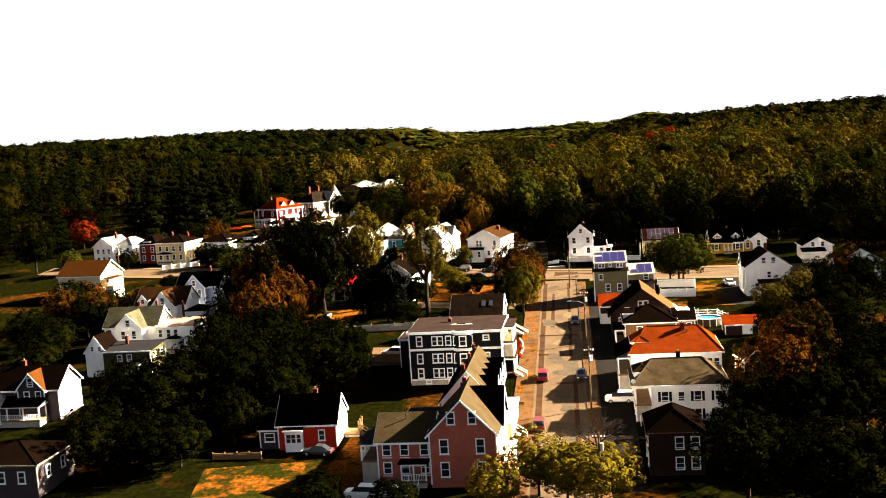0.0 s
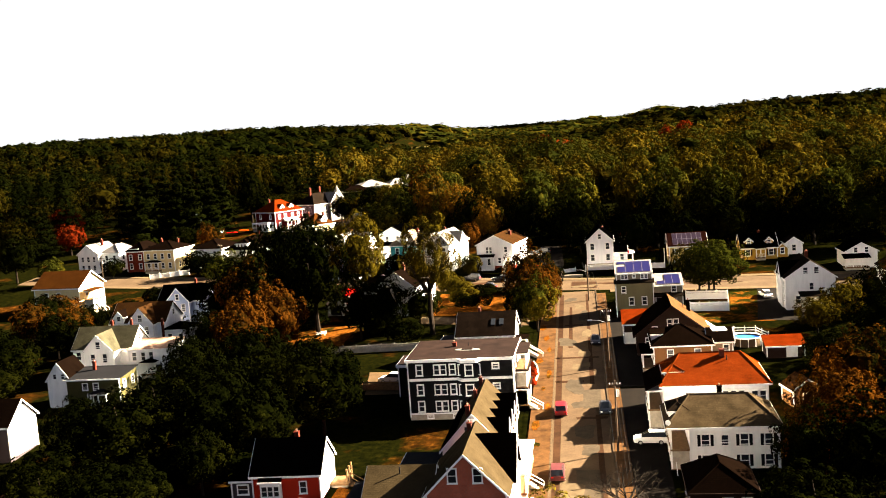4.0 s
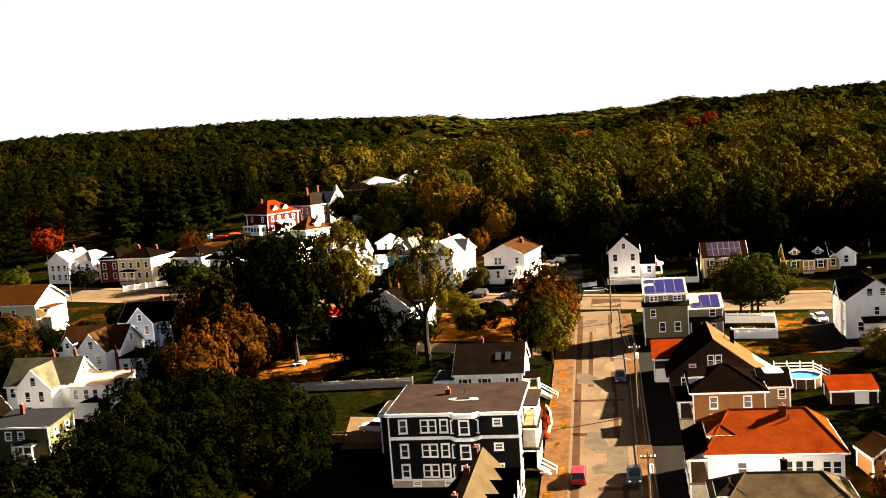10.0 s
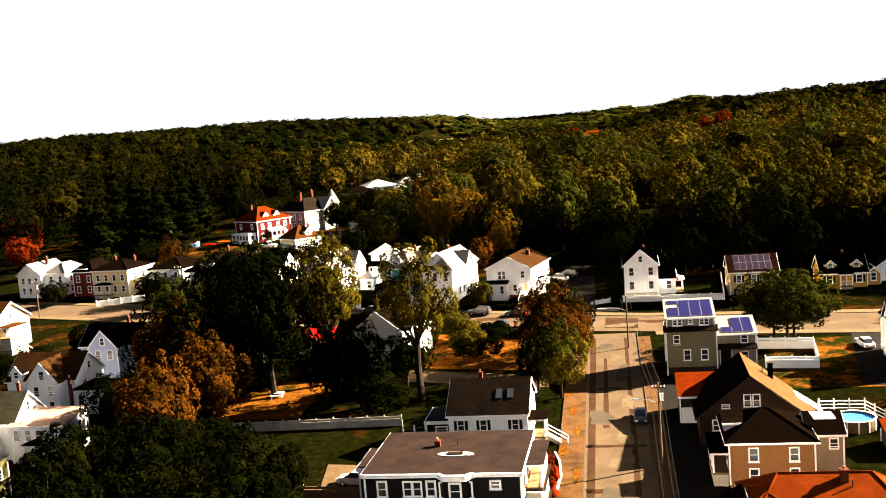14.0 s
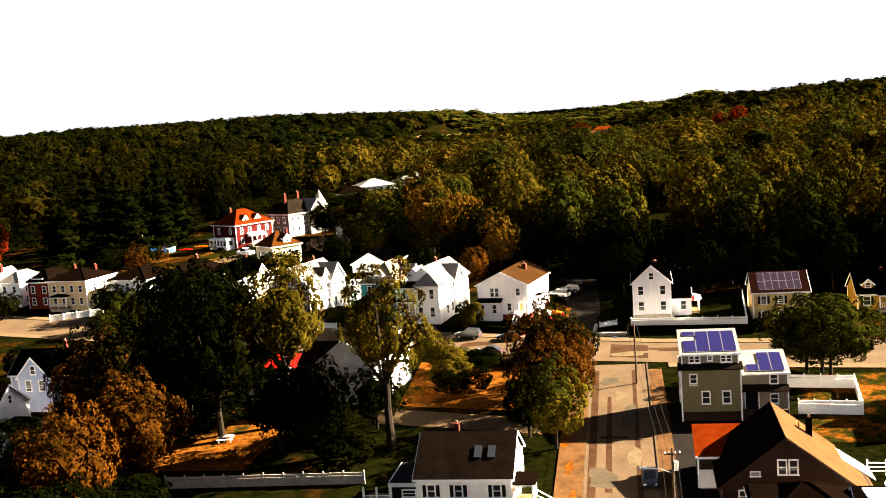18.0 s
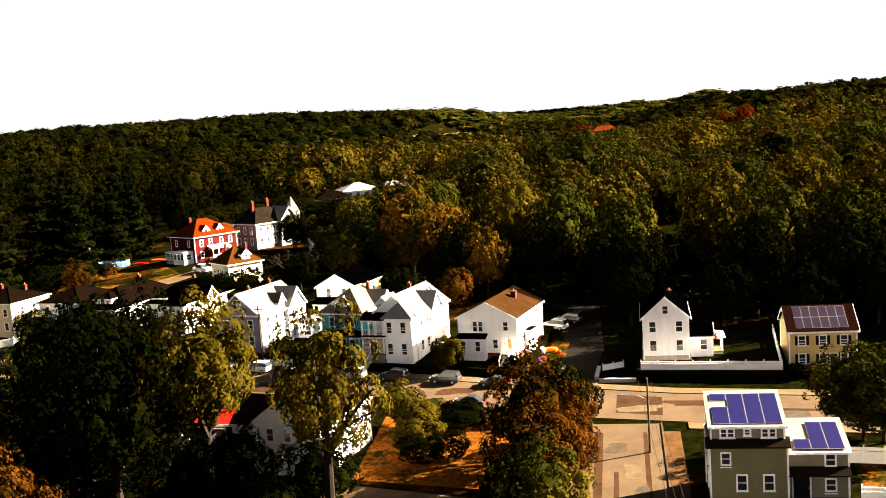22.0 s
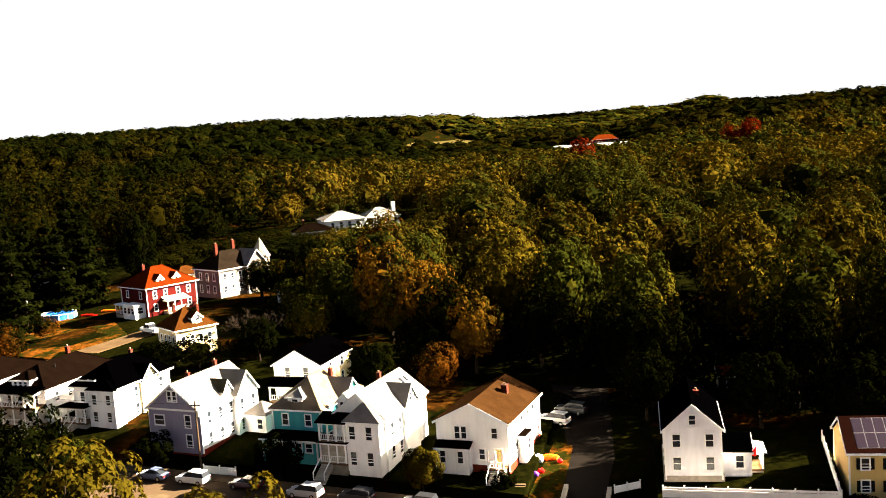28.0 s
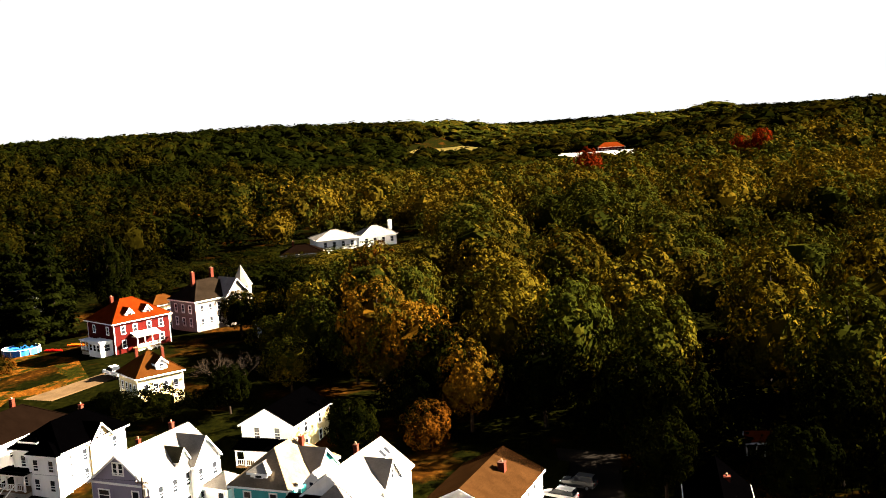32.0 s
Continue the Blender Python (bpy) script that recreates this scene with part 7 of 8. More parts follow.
    (-57, 345, 21, 7, "tall", "leaf_orange", 0.03), (-47, 330, 20, 6.5, "tall", "leaf_green", 0.03), (-50, 317, 20, 7.5, "oak", "leaf_amber", 0.03), (-41, 310, 17.5, 6.5, "oak", "leaf_amber", 0.03), (-31, 298, 14.5, 5.6, "oak", "leaf_amber", 0.03), (-35.5, 288, 9, 4.2, "oak", "leaf_orange", 0.03), (-36, 302, 16, 6, "oak", "leaf_dark", 0.03), (-64, 326, 14, 6, "oak", "leaf_dark", 0.03), (-27, 310, 20, 7.5, "oak", "leaf_yellow", 0.03),
    (-46, 287, 10, 4.5, "oak", "leaf_dark", 0.03), (-70, 300, 9, 4, "oak", "leaf_dark", 0.03),
    (-17, 312, 21, 8, "oak", "leaf_green", 0.03), (-4, 300, 20, 8, "oak", "leaf_green", 0.03), (15, 305, 20, 8.5, "oak", "leaf_green", 0.03), (22, 293, 22, 9, "oak", "leaf_green", 0.03), (36, 296, 21, 9, "oak", "leaf_green", 0.03), (50, 292, 20, 9, "oak", "leaf_yellow", 0.03), (64, 284, 20, 9, "oak", "leaf_green", 0.03),
    (-1, 286, 15, 6, "oak", "leaf_dark", 0.03), (18, 279, 17, 7, "oak", "leaf_dark", 0.03), (32, 277, 18, 7.5, "oak", "leaf_dark", 0.03), (78, 268, 20, 9, "oak", "leaf_dark", 0.03), (74, 240, 16, 8, "oak", "leaf_dark", 0.03), (58, 272, 18, 8, "oak", "leaf_dark", 0.03),
    (14, 318, 23, 9, "oak", "leaf_yellow", 0.03), (30, 316, 24, 9, "oak", "leaf_yellow", 0.03), (46, 318, 23, 9, "oak", "leaf_yellow", 0.03), (-8, 326, 21, 9, "oak", "leaf_green", 0.03), (-28, 334, 20, 8, "oak", "leaf_green", 0.03), (62, 310, 22, 9, "oak", "leaf_green", 0.03),
    (-18, 350, 20, 8, "oak", "leaf_yellow", 0.03), (-38, 358, 20, 8, "oak", "leaf_green", 0.03),
    (-6, 288, 15, 6.5, "oak", "leaf_dark", 0.02), (12, 270, 12, 5.5, "oak", "leaf_dark", 0.02), (24, 268, 12, 5.5, "oak", "leaf_dark", 0.02), (36, 272, 13, 6, "oak", "leaf_dark", 0.02), (46, 278, 15, 7, "oak", "leaf_dark", 0.02), (-20, 300, 15, 6, "oak", "leaf_dark", 0.02), (-3, 275, 11, 4.5, "oak", "leaf_dark", 0.02),
    (-46, 312, 14, 6, "oak", "leaf_dark", 0.02), (-54, 318, 14, 6, "oak", "leaf_dark", 0.02), (-68, 338, 15, 7, "oak", "leaf_dark", 0.02), (-74, 332, 9, 5, "oak", "leaf_dark", 0.02), (-40, 296, 11, 5, "oak", "leaf_dark", 0.02), (-88, 350, 10, 5, "oak", "leaf_dark", 0.02), (-70, 362, 16, 7, "oak", "leaf_green", 0.02), (-100, 372, 12, 6, "oak", "leaf_dark", 0.02), (-124, 366, 13, 6, "oak", "leaf_dark", 0.02),
    (-38, 795, 29, 10, "oak", "leaf_red", 0.03), (-30, 803, 19, 8, "oak", "leaf_orange", 0.03), (76, 893, 24, 10, "oak", "leaf_red", 0.03), (63, 888, 20, 9, "oak", "leaf_red", 0.03), (-52, 640, 17, 8, "oak", "leaf_orange", 0.03), (32, 560, 19, 8, "oak", "leaf_orange", 0.03), (20, 548, 18, 8, "oak", "leaf_red", 0.03), (-190, 520, 18, 8, "oak", "leaf_orange", 0.03), (-176, 512, 17, 8, "oak", "leaf_orange", 0.03),
]
for t_ in TREES:
    x_, y_, tall_, r_, kind_, mat_, low_ = t_
    # leaf colour by place: brighter for the sunlit edge, darker where trees stand shaded
    if y_ > 302 and x_ > -75 and mat_ in ("leaf_dark", "leaf_green"):
        mat_ = "leaf_edge_lit"
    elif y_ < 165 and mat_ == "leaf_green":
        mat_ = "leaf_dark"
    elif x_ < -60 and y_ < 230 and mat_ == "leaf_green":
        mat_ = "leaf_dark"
    elif 185 < y_ < 240 and x_ > -55 and mat_ == "leaf_dark" and r_ > 6.4:
        mat_ = "leaf_green"
    if 358 < y_ < 384 and -86 < x_ < -64:
        tall_ = min(tall_, 11.0)
    if 384 < y_ < 470 and -136 < x_ < -68:
        tall_ = min(tall_, 9.0 - (y_ - 384) * 0.085)
        r_ = min(r_, tall_ * 0.6)
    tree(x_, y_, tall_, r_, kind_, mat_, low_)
# dark shrubs added in place of the black shade below the close-standing trees
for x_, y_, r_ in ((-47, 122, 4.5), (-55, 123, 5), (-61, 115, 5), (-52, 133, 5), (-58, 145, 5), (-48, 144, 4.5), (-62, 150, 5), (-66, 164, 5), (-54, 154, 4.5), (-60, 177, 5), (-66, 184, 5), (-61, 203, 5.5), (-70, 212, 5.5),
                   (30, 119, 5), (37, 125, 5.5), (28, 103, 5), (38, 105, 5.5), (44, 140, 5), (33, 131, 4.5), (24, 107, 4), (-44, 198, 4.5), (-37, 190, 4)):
    tree(x_, y_, 4.6, r_, "bush", "leaf_dark", 0, "added dark shrub standing in for shade beneath the trees")


# ---------------------------------------------------------------- woods
CLEAR = [(-150, -60, 300, 330), (-140, -86, 318, 372), (-130, -85, 372, 396), (-121, -79, 458, 504), (-113, -97, 431, 450), (92, 110, 478, 500)]


def wooded(x, y, rs):
    """Whether a spot lies in the woods: beyond the houses and outside the clearings."""
    edge = 330 + 0 * x
    edge = np.where(x > -22, 322, edge)
    edge = np.where((x > 60), 262, edge)
    edge = np.where(x > 84, 150, edge)
    edge = np.where(x < -60, 386, edge)
    edge = np.where(x < -135, 384, edge)
    edge = np.where(x < -176, 290, edge)
    ok = y > edge
    for a, b_, c, d in CLEAR:
        ok &= ~((x > a) & (x < b_) & (y > c) & (y < d))
    ok &= ~((x > -345) & (x < -225) & (y > 1480) & (y < 1900))
    ok &= ~((x > -200 + 0.4 * (1480 - y)) & (x < -5) & (y > 1090) & (y < 1480))
    return ok


def woods(name, y0, y1, step, per, size, tall, label, seed, clumps, mat="leaf_wood"):
    """A stretch of woodland as one mesh: every tree is a rounded heap of leaf clumps round a dense inside."""
    rs = np.random.RandomState(seed)
    gx, gy = np.meshgrid(np.arange(-0.66 * y1 - 40, 0.31 * y1 + 40, step), np.arange(y0, y1, step * 0.9))
    gx = gx + (np.arange(gx.shape[0]) % 2)[:, None] * step * 0.5
    x = (gx + rs.uniform(-0.36, 0.36, gx.shape) * step).ravel()
    y = (gy + rs.uniform(-0.36, 0.36, gy.shape) * step).ravel()
    ok = wooded(x, y, rs) & (x > -0.66 * y - 30) & (x < 0.30 * y + 30)
    x, y = x[ok], y[ok]
    protos = []
    for i in range(7):
        form = "pine" if i == 6 else "oak"
        p, d, q = crown_points(rs, clumps, per // 2 if form == "pine" else per, form)
        v = leaves(rs, p, d, size * q * (1.35 if form == "pine" else 1), 0.15)
        protos.append(v if form == "pine" else np.concatenate([v, crown_core(rs, form, 2 if per > 1000 else 1, 0.5 if per > 600 else 0.66 if per > 150 else 0.94)]))
    pines = conifers(x, y) & (rs.uniform(0, 1, len(x)) < 0.72)
    which = np.where(pines, 6, rs.randint(0, 6, len(x)))
    # west of this line the leaf colour is darkened to hold that side's shade
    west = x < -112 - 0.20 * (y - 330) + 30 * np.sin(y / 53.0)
    for nm, kinds, mt, lab, side in (("woods", range(6), mat, "mixed green and russet ", ~west), ("dark_woods", range(6), "leaf_hill_darkened", "dark green ", west), ("conifer_wood", (6,), "leaf_conifer", "dark evergreen ", pines)):
        out = []
        for i in kinds:
            s = (which == i) & side
            k = s.sum()
            if not k:
                continue
            g_ = rs.uniform(0, 1, k)
            old = rs.uniform(0, 1, k) < 0.3
            tl = tall * np.where(old, 1.0 + 0.4 * g_, 0.5 + 0.38 * g_) * (1.2 if i == 6 else 1)
            tl = tl * (1 - 0.35 * np.exp(-((x[s] + 110) / 190) ** 2) * smooth(700, 1000, y[s]) * (1 - smooth(1500, 1700, y[s])))
            young = (x[s] > -134) & (x[s] < -56) & (y[s] < 474)
            tl = np.where(young, np.minimum(tl * 0.5, np.clip(8.5 - 0.08 * (y[s] - 400), 3.2, 8.5)), tl)
            r = step * np.where(old, 0.60 + 0.22 * g_, 0.40 + 0.15 * g_)
            a = rs.uniform(0, 6.28, k)
            ca, sa = np.cos(a)[:, None, None], np.sin(a)[:, None, None]
            q = protos[i][None]
            X = (q[..., 0] * ca - q[..., 1] * sa) * r[:, None, None] + x[s][:, None, None]
            Y = (q[..., 0] * sa + q[..., 1] * ca) * r[:, None, None] + y[s][:, None, None]
            hz = tl * 0.48 if i == 6 else np.minimum(tl * 0.46, r * 0.92)
            Z = q[..., 2] * hz[:, None, None] + (height(x[s], y[s]) + tl - hz)[:, None, None]
            out.append(np.stack([X, Y, Z], -1).reshape(-1, 3, 3))
        if out:
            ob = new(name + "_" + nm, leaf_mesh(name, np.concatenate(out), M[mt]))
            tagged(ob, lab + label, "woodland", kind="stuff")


def conifers(x, y):
    """The dark evergreen stand behind the mansions' garden, thinning out uphill."""
    return (x < -118 - 0.10 * (y - 300) + 12 * np.sin(y / 37.0)) & (y < 545 + 25 * np.sin(x / 31.0)) & (x > -330)


woods("near", 150, 430, 11.5, 2100, 0.042, 18, "woodland behind the houses", 3, 120)
woods("inner", 430, 640, 12.5, 640, 0.070, 17, "woodland above the houses", 8, 70)
woods("middle", 640, 1050, 14, 170, 0.118, 16, "woodland on the slopes", 4, 36)
woods("far", 1050, 1900, 18, 66, 0.19, 16, "woodland on distant hills", 5, 18, "leaf_hill_darkened")
woods("distant", 1900, 4100, 34, 26, 0.29, 16, "woodland on the farthest ridges", 6, 12)


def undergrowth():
    """Low dark growth, added in place of the shade at the edge of the woods."""
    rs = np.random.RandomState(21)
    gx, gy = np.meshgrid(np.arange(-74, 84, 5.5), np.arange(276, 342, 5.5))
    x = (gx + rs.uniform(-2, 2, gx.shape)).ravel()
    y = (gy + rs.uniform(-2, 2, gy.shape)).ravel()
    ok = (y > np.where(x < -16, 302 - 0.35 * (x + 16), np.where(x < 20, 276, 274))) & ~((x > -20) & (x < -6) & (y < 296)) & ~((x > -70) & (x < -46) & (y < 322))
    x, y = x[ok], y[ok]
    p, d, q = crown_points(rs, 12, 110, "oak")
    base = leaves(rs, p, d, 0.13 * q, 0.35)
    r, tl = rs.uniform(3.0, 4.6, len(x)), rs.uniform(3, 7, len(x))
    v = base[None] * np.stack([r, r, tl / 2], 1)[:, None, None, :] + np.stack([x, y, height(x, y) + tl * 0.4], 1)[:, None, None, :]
    tagged(new("undergrowth", leaf_mesh("undergrowth", v.reshape(-1, 3, 3), M["leaf_dark"])), "added dark growth standing in for shade along the wood edge", "undergrowth", kind="stuff")


undergrowth()


# ---------------------------------------------------------------- vehicles
def loft(b, rings):
    i = len(b.v)
    k = len(rings[0])
    for r in rings:
        b.v += [tuple(p) for p in r]
    for a in range(len(rings) - 1):
        for c in range(k):
            d = (c + 1) % k
            b.f.append((i + a * k + c, i + a * k + d, i + (a + 1) * k + d, i + (a + 1) * k + c))
    b.f.append(tuple(range(i + k - 1, i - 1, -1)))
    b.f.append(tuple(range(i + (len(rings) - 1) * k, i + len(rings) * k)))


def car_parts(kind):
    """Body and glasshouse profiles along the car: (y, half width, bottom, top)."""
    if kind == "sedan":
        body = [(-2.3, 0.72, 0.38, 0.72), (-2.1, 0.84, 0.28, 0.88), (-1.2, 0.9, 0.25, 0.95), (0.9, 0.9, 0.25, 0.95), (1.9, 0.86, 0.28, 0.82), (2.25, 0.72, 0.36, 0.66)]
        cab = [(-1.75, 0.62, 0.9, 0.95), (-1.0, 0.62, 0.9, 1.40), (0.1, 0.64, 0.9, 1.46), (1.1, 0.66, 0.9, 0.97)]
    elif kind == "suv":
        body = [(-2.3, 0.8, 0.42, 0.95), (-2.2, 0.9, 0.32, 1.05), (-1.2, 0.94, 0.3, 1.08), (0.9, 0.94, 0.3, 1.08), (2.0, 0.9, 0.32, 1.0), (2.3, 0.78, 0.4, 0.8)]
        cab = [(-2.2, 0.72, 1.02, 1.12), (-1.95, 0.70, 1.02, 1.68), (0.2, 0.72, 1.02, 1.74), (1.2, 0.74, 1.02, 1.10)]
    else:
        body = [(-2.7, 0.88, 0.5, 1.05), (-2.6, 0.94, 0.42, 1.1), (-0.6, 0.96, 0.4, 1.1), (1.0, 0.96, 0.4, 1.12), (2.3, 0.92, 0.42, 1.08), (2.65, 0.84, 0.5, 0.9)]
        cab = [(-0.7, 0.76, 1.05, 1.15), (-0.5, 0.74, 1.05, 1.82), (0.7, 0.76, 1.05, 1.86), (1.5, 0.78, 1.05, 1.14)]
    return body, cab


def car(x, y, rot, kind, paint, label):
    e = thing("car" if kind != "pickup" else "pickup_truck", x, y, G(x, y) + 0.04, rot, label, "car", "parked cars")
    e.rotation_euler[0] = math.atan(0.057) * math.cos(radians(rot))
    body, cab = car_parts(kind)

    def make():
        b = MB()
        loft(b, [[(-w, yy, lo), (w, yy, lo), (w * 1.02, yy, (lo + hi) / 2), (w * 0.94, yy, hi), (-w * 0.94, yy, hi), (-w * 1.02, yy, (lo + hi) / 2)] for yy, w, lo, hi in body])
        return b.mesh("body", M[paint])

    def glasses():
        b = MB()
        loft(b, [[(-w - 0.1, yy, lo), (w + 0.1, yy, lo), (w, yy, hi), (-w, yy, hi)] for yy, w, lo, hi in cab])
        return b.mesh("glasshouse", M["glass"])

    def roof():
        b = MB()
        a, c = cab[1], cab[2]
        b.hexa([(-a[1], a[0], a[3] - 0.02), (a[1], a[0], a[3] - 0.02), (c[1], c[0], c[3] - 0.02), (-c[1], c[0], c[3] - 0.02)], [(-a[1], a[0], a[3] + 0.04), (a[1], a[0], a[3] + 0.04), (c[1], c[0], c[3] + 0.04), (-c[1], c[0], c[3] + 0.04)])
        return b.mesh("roof", M[paint])

    part("body", cached(("cb", kind, paint), make), None, e)
    part("glasshouse", cached(("cg", kind), glasses), None, e, "dark tinted windows")
    part("roof", cached(("cr", kind, paint), roof), None, e)
    for wx in (-0.86, 0.86):
        for wy in (-1.4, 1.4):
            t = part("wheel", cached(("wheel",), lambda: MB().beam((-0.1, 0, 0.33), (0.1, 0, 0.33), 0.33, 14).mesh("wheel", M["rubber"])), None, e, "black tyre", loc=(wx, wy, 0))
            part("rim", cached(("rim",), lambda: MB().beam((-0.115, 0, 0.33), (0.115, 0, 0.33), 0.2, 10).mesh("rim", M["metal"])), None, t)
    for wx in (-0.62, 0.62):
        part("headlight", cached(("hl", kind), lambda: MB().box(-0.16, 0.16, body[-1][0] - 0.12, body[-1][0] + 0.02, 0.58, 0.72).mesh("headlight", M["trim"])), None, e, loc=(wx, 0, 0.02 if kind == "sedan" else 0.15))
        part("tail_light", cached(("tl", kind), lambda: MB().box(-0.14, 0.14, body[0][0] - 0.02, body[0][0] + 0.1, 0.6, 0.78).mesh("tail_light", M["red_paint"])), None, e, loc=(wx, 0, 0.02 if kind == "sedan" else 0.15))
    if kind == "pickup":
        part("bed_rim", MB().box(-0.9, -0.8, -2.6, -0.75, 1.1, 1.22).box(0.8, 0.9, -2.6, -0.75, 1.1, 1.22), M[paint], e)
    return e


CARS = [
    (-4.7, 146.5, 1, "suv", "car_red", "dark red car parked at the kerb"), (-4.4, 122, 1, "suv", "car_maroon", "dark maroon car parked at the kerb"), (2.0, 146.5, 181, "sedan", "car_black", "black car parked at the kerb"),
    (0.6, 184.8, 181, "sedan", "car_black", "dark grey car parked at the kerb"), (8.0, 133, 88, "suv", "car_white", "white car in the drive"), (-34.5, 164.5, 80, "suv", "car_silver", "silver car in the yard"),
    (-36.4, 112.8, 82, "sedan", "car_black", "black car before the red house"), (36.5, 216, 10, "sedan", "car_white", "white car in the drive"),
    (-38.5, 248.6, 77, "suv", "car_black", "black car parked along the cross street"), (-45.6, 250.0, 77, "suv", "car_silver", "silver car parked along the cross street"), (-54.5, 252.6, 77, "sedan", "car_maroon", "dark car parked along the cross street"),
    (-30.2, 246.8, 78, "suv", "car_black", "black car parked along the cross street"), (-22.6, 244.9, 78, "sedan", "car_black", "dark green-black car parked along the cross street"), (-25.0, 236.6, 78, "sedan", "car_black", "black car parked by the hedge"),
    (-69.0, 255.6, 77, "sedan", "car_blue", "blue-grey car parked along the cross street"), (-62.6, 254.2, 77, "suv", "car_white", "white car parked along the cross street"),
    (-16.2, 274.6, 70, "suv", "car_silver", "silver car on the drive"), (-14.0, 278.6, 74, "suv", "car_black", "dark car on the drive"), (-99.5, 317.5, 60, "pickup", "car_white", "white car beside the cottage"),
    (-22.5, 97.5, 85, "sedan", "car_white", "white car before the brick house"), (-26.5, 97.2, 85, "suv", "car_white", "white car before the brick house"),
]
for a_ in CARS:
    car(*a_)


# ---------------------------------------------------------------- fences
def fence(name, pts, tall, spacing, mat, label, solid=True, thick=0.06, lift=0.0):
    """A fence of posts and panels along a line of corners."""
    x0, y0 = pts[0]
    e = thing(name, x0, y0, G(x0, y0) + lift, 0, label, "fence")
    for (ax, ay), (bx, by) in zip(pts, pts[1:]):
        d = math.hypot(bx - ax, by - ay)
        n = max(1, round(d / spacing))
        ux, uy = (bx - ax) / d, (by - ay) / d
        for i in range(n + 1):
            px, py = ax + (bx - ax) * i / n, ay + (by - ay) * i / n
            z = G(px, py) - G(x0, y0)
            po = part("post", cached(("fp", name, mat.name, tall), lambda: MB().box(-0.07, 0.07, -0.07, 0.07, -0.4, tall + 0.12).mesh("post", mat)), None, e, loc=(px - x0, py - y0, z))
            part("post_cap", cached(("fc", mat.name, tall), lambda: MB().hexa([(-0.1, -0.1, tall + 0.12), (0.1, -0.1, tall + 0.12), (0.1, 0.1, tall + 0.12), (-0.1, 0.1, tall + 0.12)], [(-0.02, -0.02, tall + 0.22), (0.02, -0.02, tall + 0.22), (0.02, 0.02, tall + 0.22), (-0.02, 0.02, tall + 0.22)]).mesh("post_cap", mat)), None, po)
            if i == n:
                break
            qx, qy = ax + (bx - ax) * (i + 1) / n, ay + (by - ay) * (i + 1) / n
            z2 = G(qx, qy) - G(x0, y0)
            nx, ny = -uy * thick / 2, ux * thick / 2
            p, q = (px - x0, py - y0), (qx - x0, qy - y0)

            def slab(a, c):
                ring = [(p[0] - nx, p[1] - ny, z), (q[0] - nx, q[1] - ny, z2), (q[0] + nx, q[1] + ny, z2), (p[0] + nx, p[1] + ny, z)]
                return MB().hexa([(r[0], r[1], r[2] + a) for r in ring], [(r[0], r[1], r[2] + c) for r in ring])
            if solid:
                part("panel", slab(0.02, tall * 0.72), mat, e)
                part("lattice_band", slab(tall * 0.76, tall * 0.97), mat, e)
            else:
                for a in (0.25, 0.55, 0.85):
                    part("rail", slab(tall * a, tall * a + 0.12), mat, e)


W_ = M["trim"]
fence("vinyl_fence", [(-1.6, 247.3), (17.6, 246.0)], 1.3, 2.4, W_, "white vinyl fence before the pale grey house", lift=1.15)
fence("vinyl_fence", [(17.6, 246.0), (18.6, 264)], 1.3, 2.4, W_, "white vinyl fence beside the pale grey house", lift=1.15)
fence("vinyl_fence", [(19.9, 206), (27.6, 205.2)], 1.9, 2.2, W_, "tall white vinyl fence round a yard")
fence("vinyl_fence", [(27.6, 205.2), (28.6, 215.5), (20.0, 216.5)], 1.9, 2.2, W_, "tall white vinyl fence round a yard")
fence("concrete_fence", [(-58, 183.5), (-33, 184.8)], 1.5, 2.5, M["concrete"], "pale grey stained panel fence")
fence("board_fence", [(-40, 160.6), (-32, 160.0)], 1.6, 2.2, M["wood"], "tan board fence beside the yard")
fence("board_fence", [(-52, 111.5), (-44.6, 111.5)], 1.0, 2.0, M["wood"], "low brown board fence")
fence("white_wall", [(-127, 270.5), (-117, 275.5)], 1.5, 2.6, M["white"], "white retaining fence beside the road")
fence("vinyl_fence", [(-62.5, 257.5), (-57.5, 256.5)], 1.1, 2.2, W_, "low white fence before the lilac house")
fence("vinyl_fence", [(-55.5, 277), (-50, 275.5)], 1.8, 2.2, W_, "white fence between the houses")
fence("white_fence", [(-7.2, 251), (-4.2, 252.5)], 0.9, 1.5, W_, "low white fence at the drive")
fence("deck_rail", [(24.2, 186.5), (30.0, 186.2), (31.6, 182.0)], 1.6, 1.8, W_, "white deck rail beside the pool", solid=False)


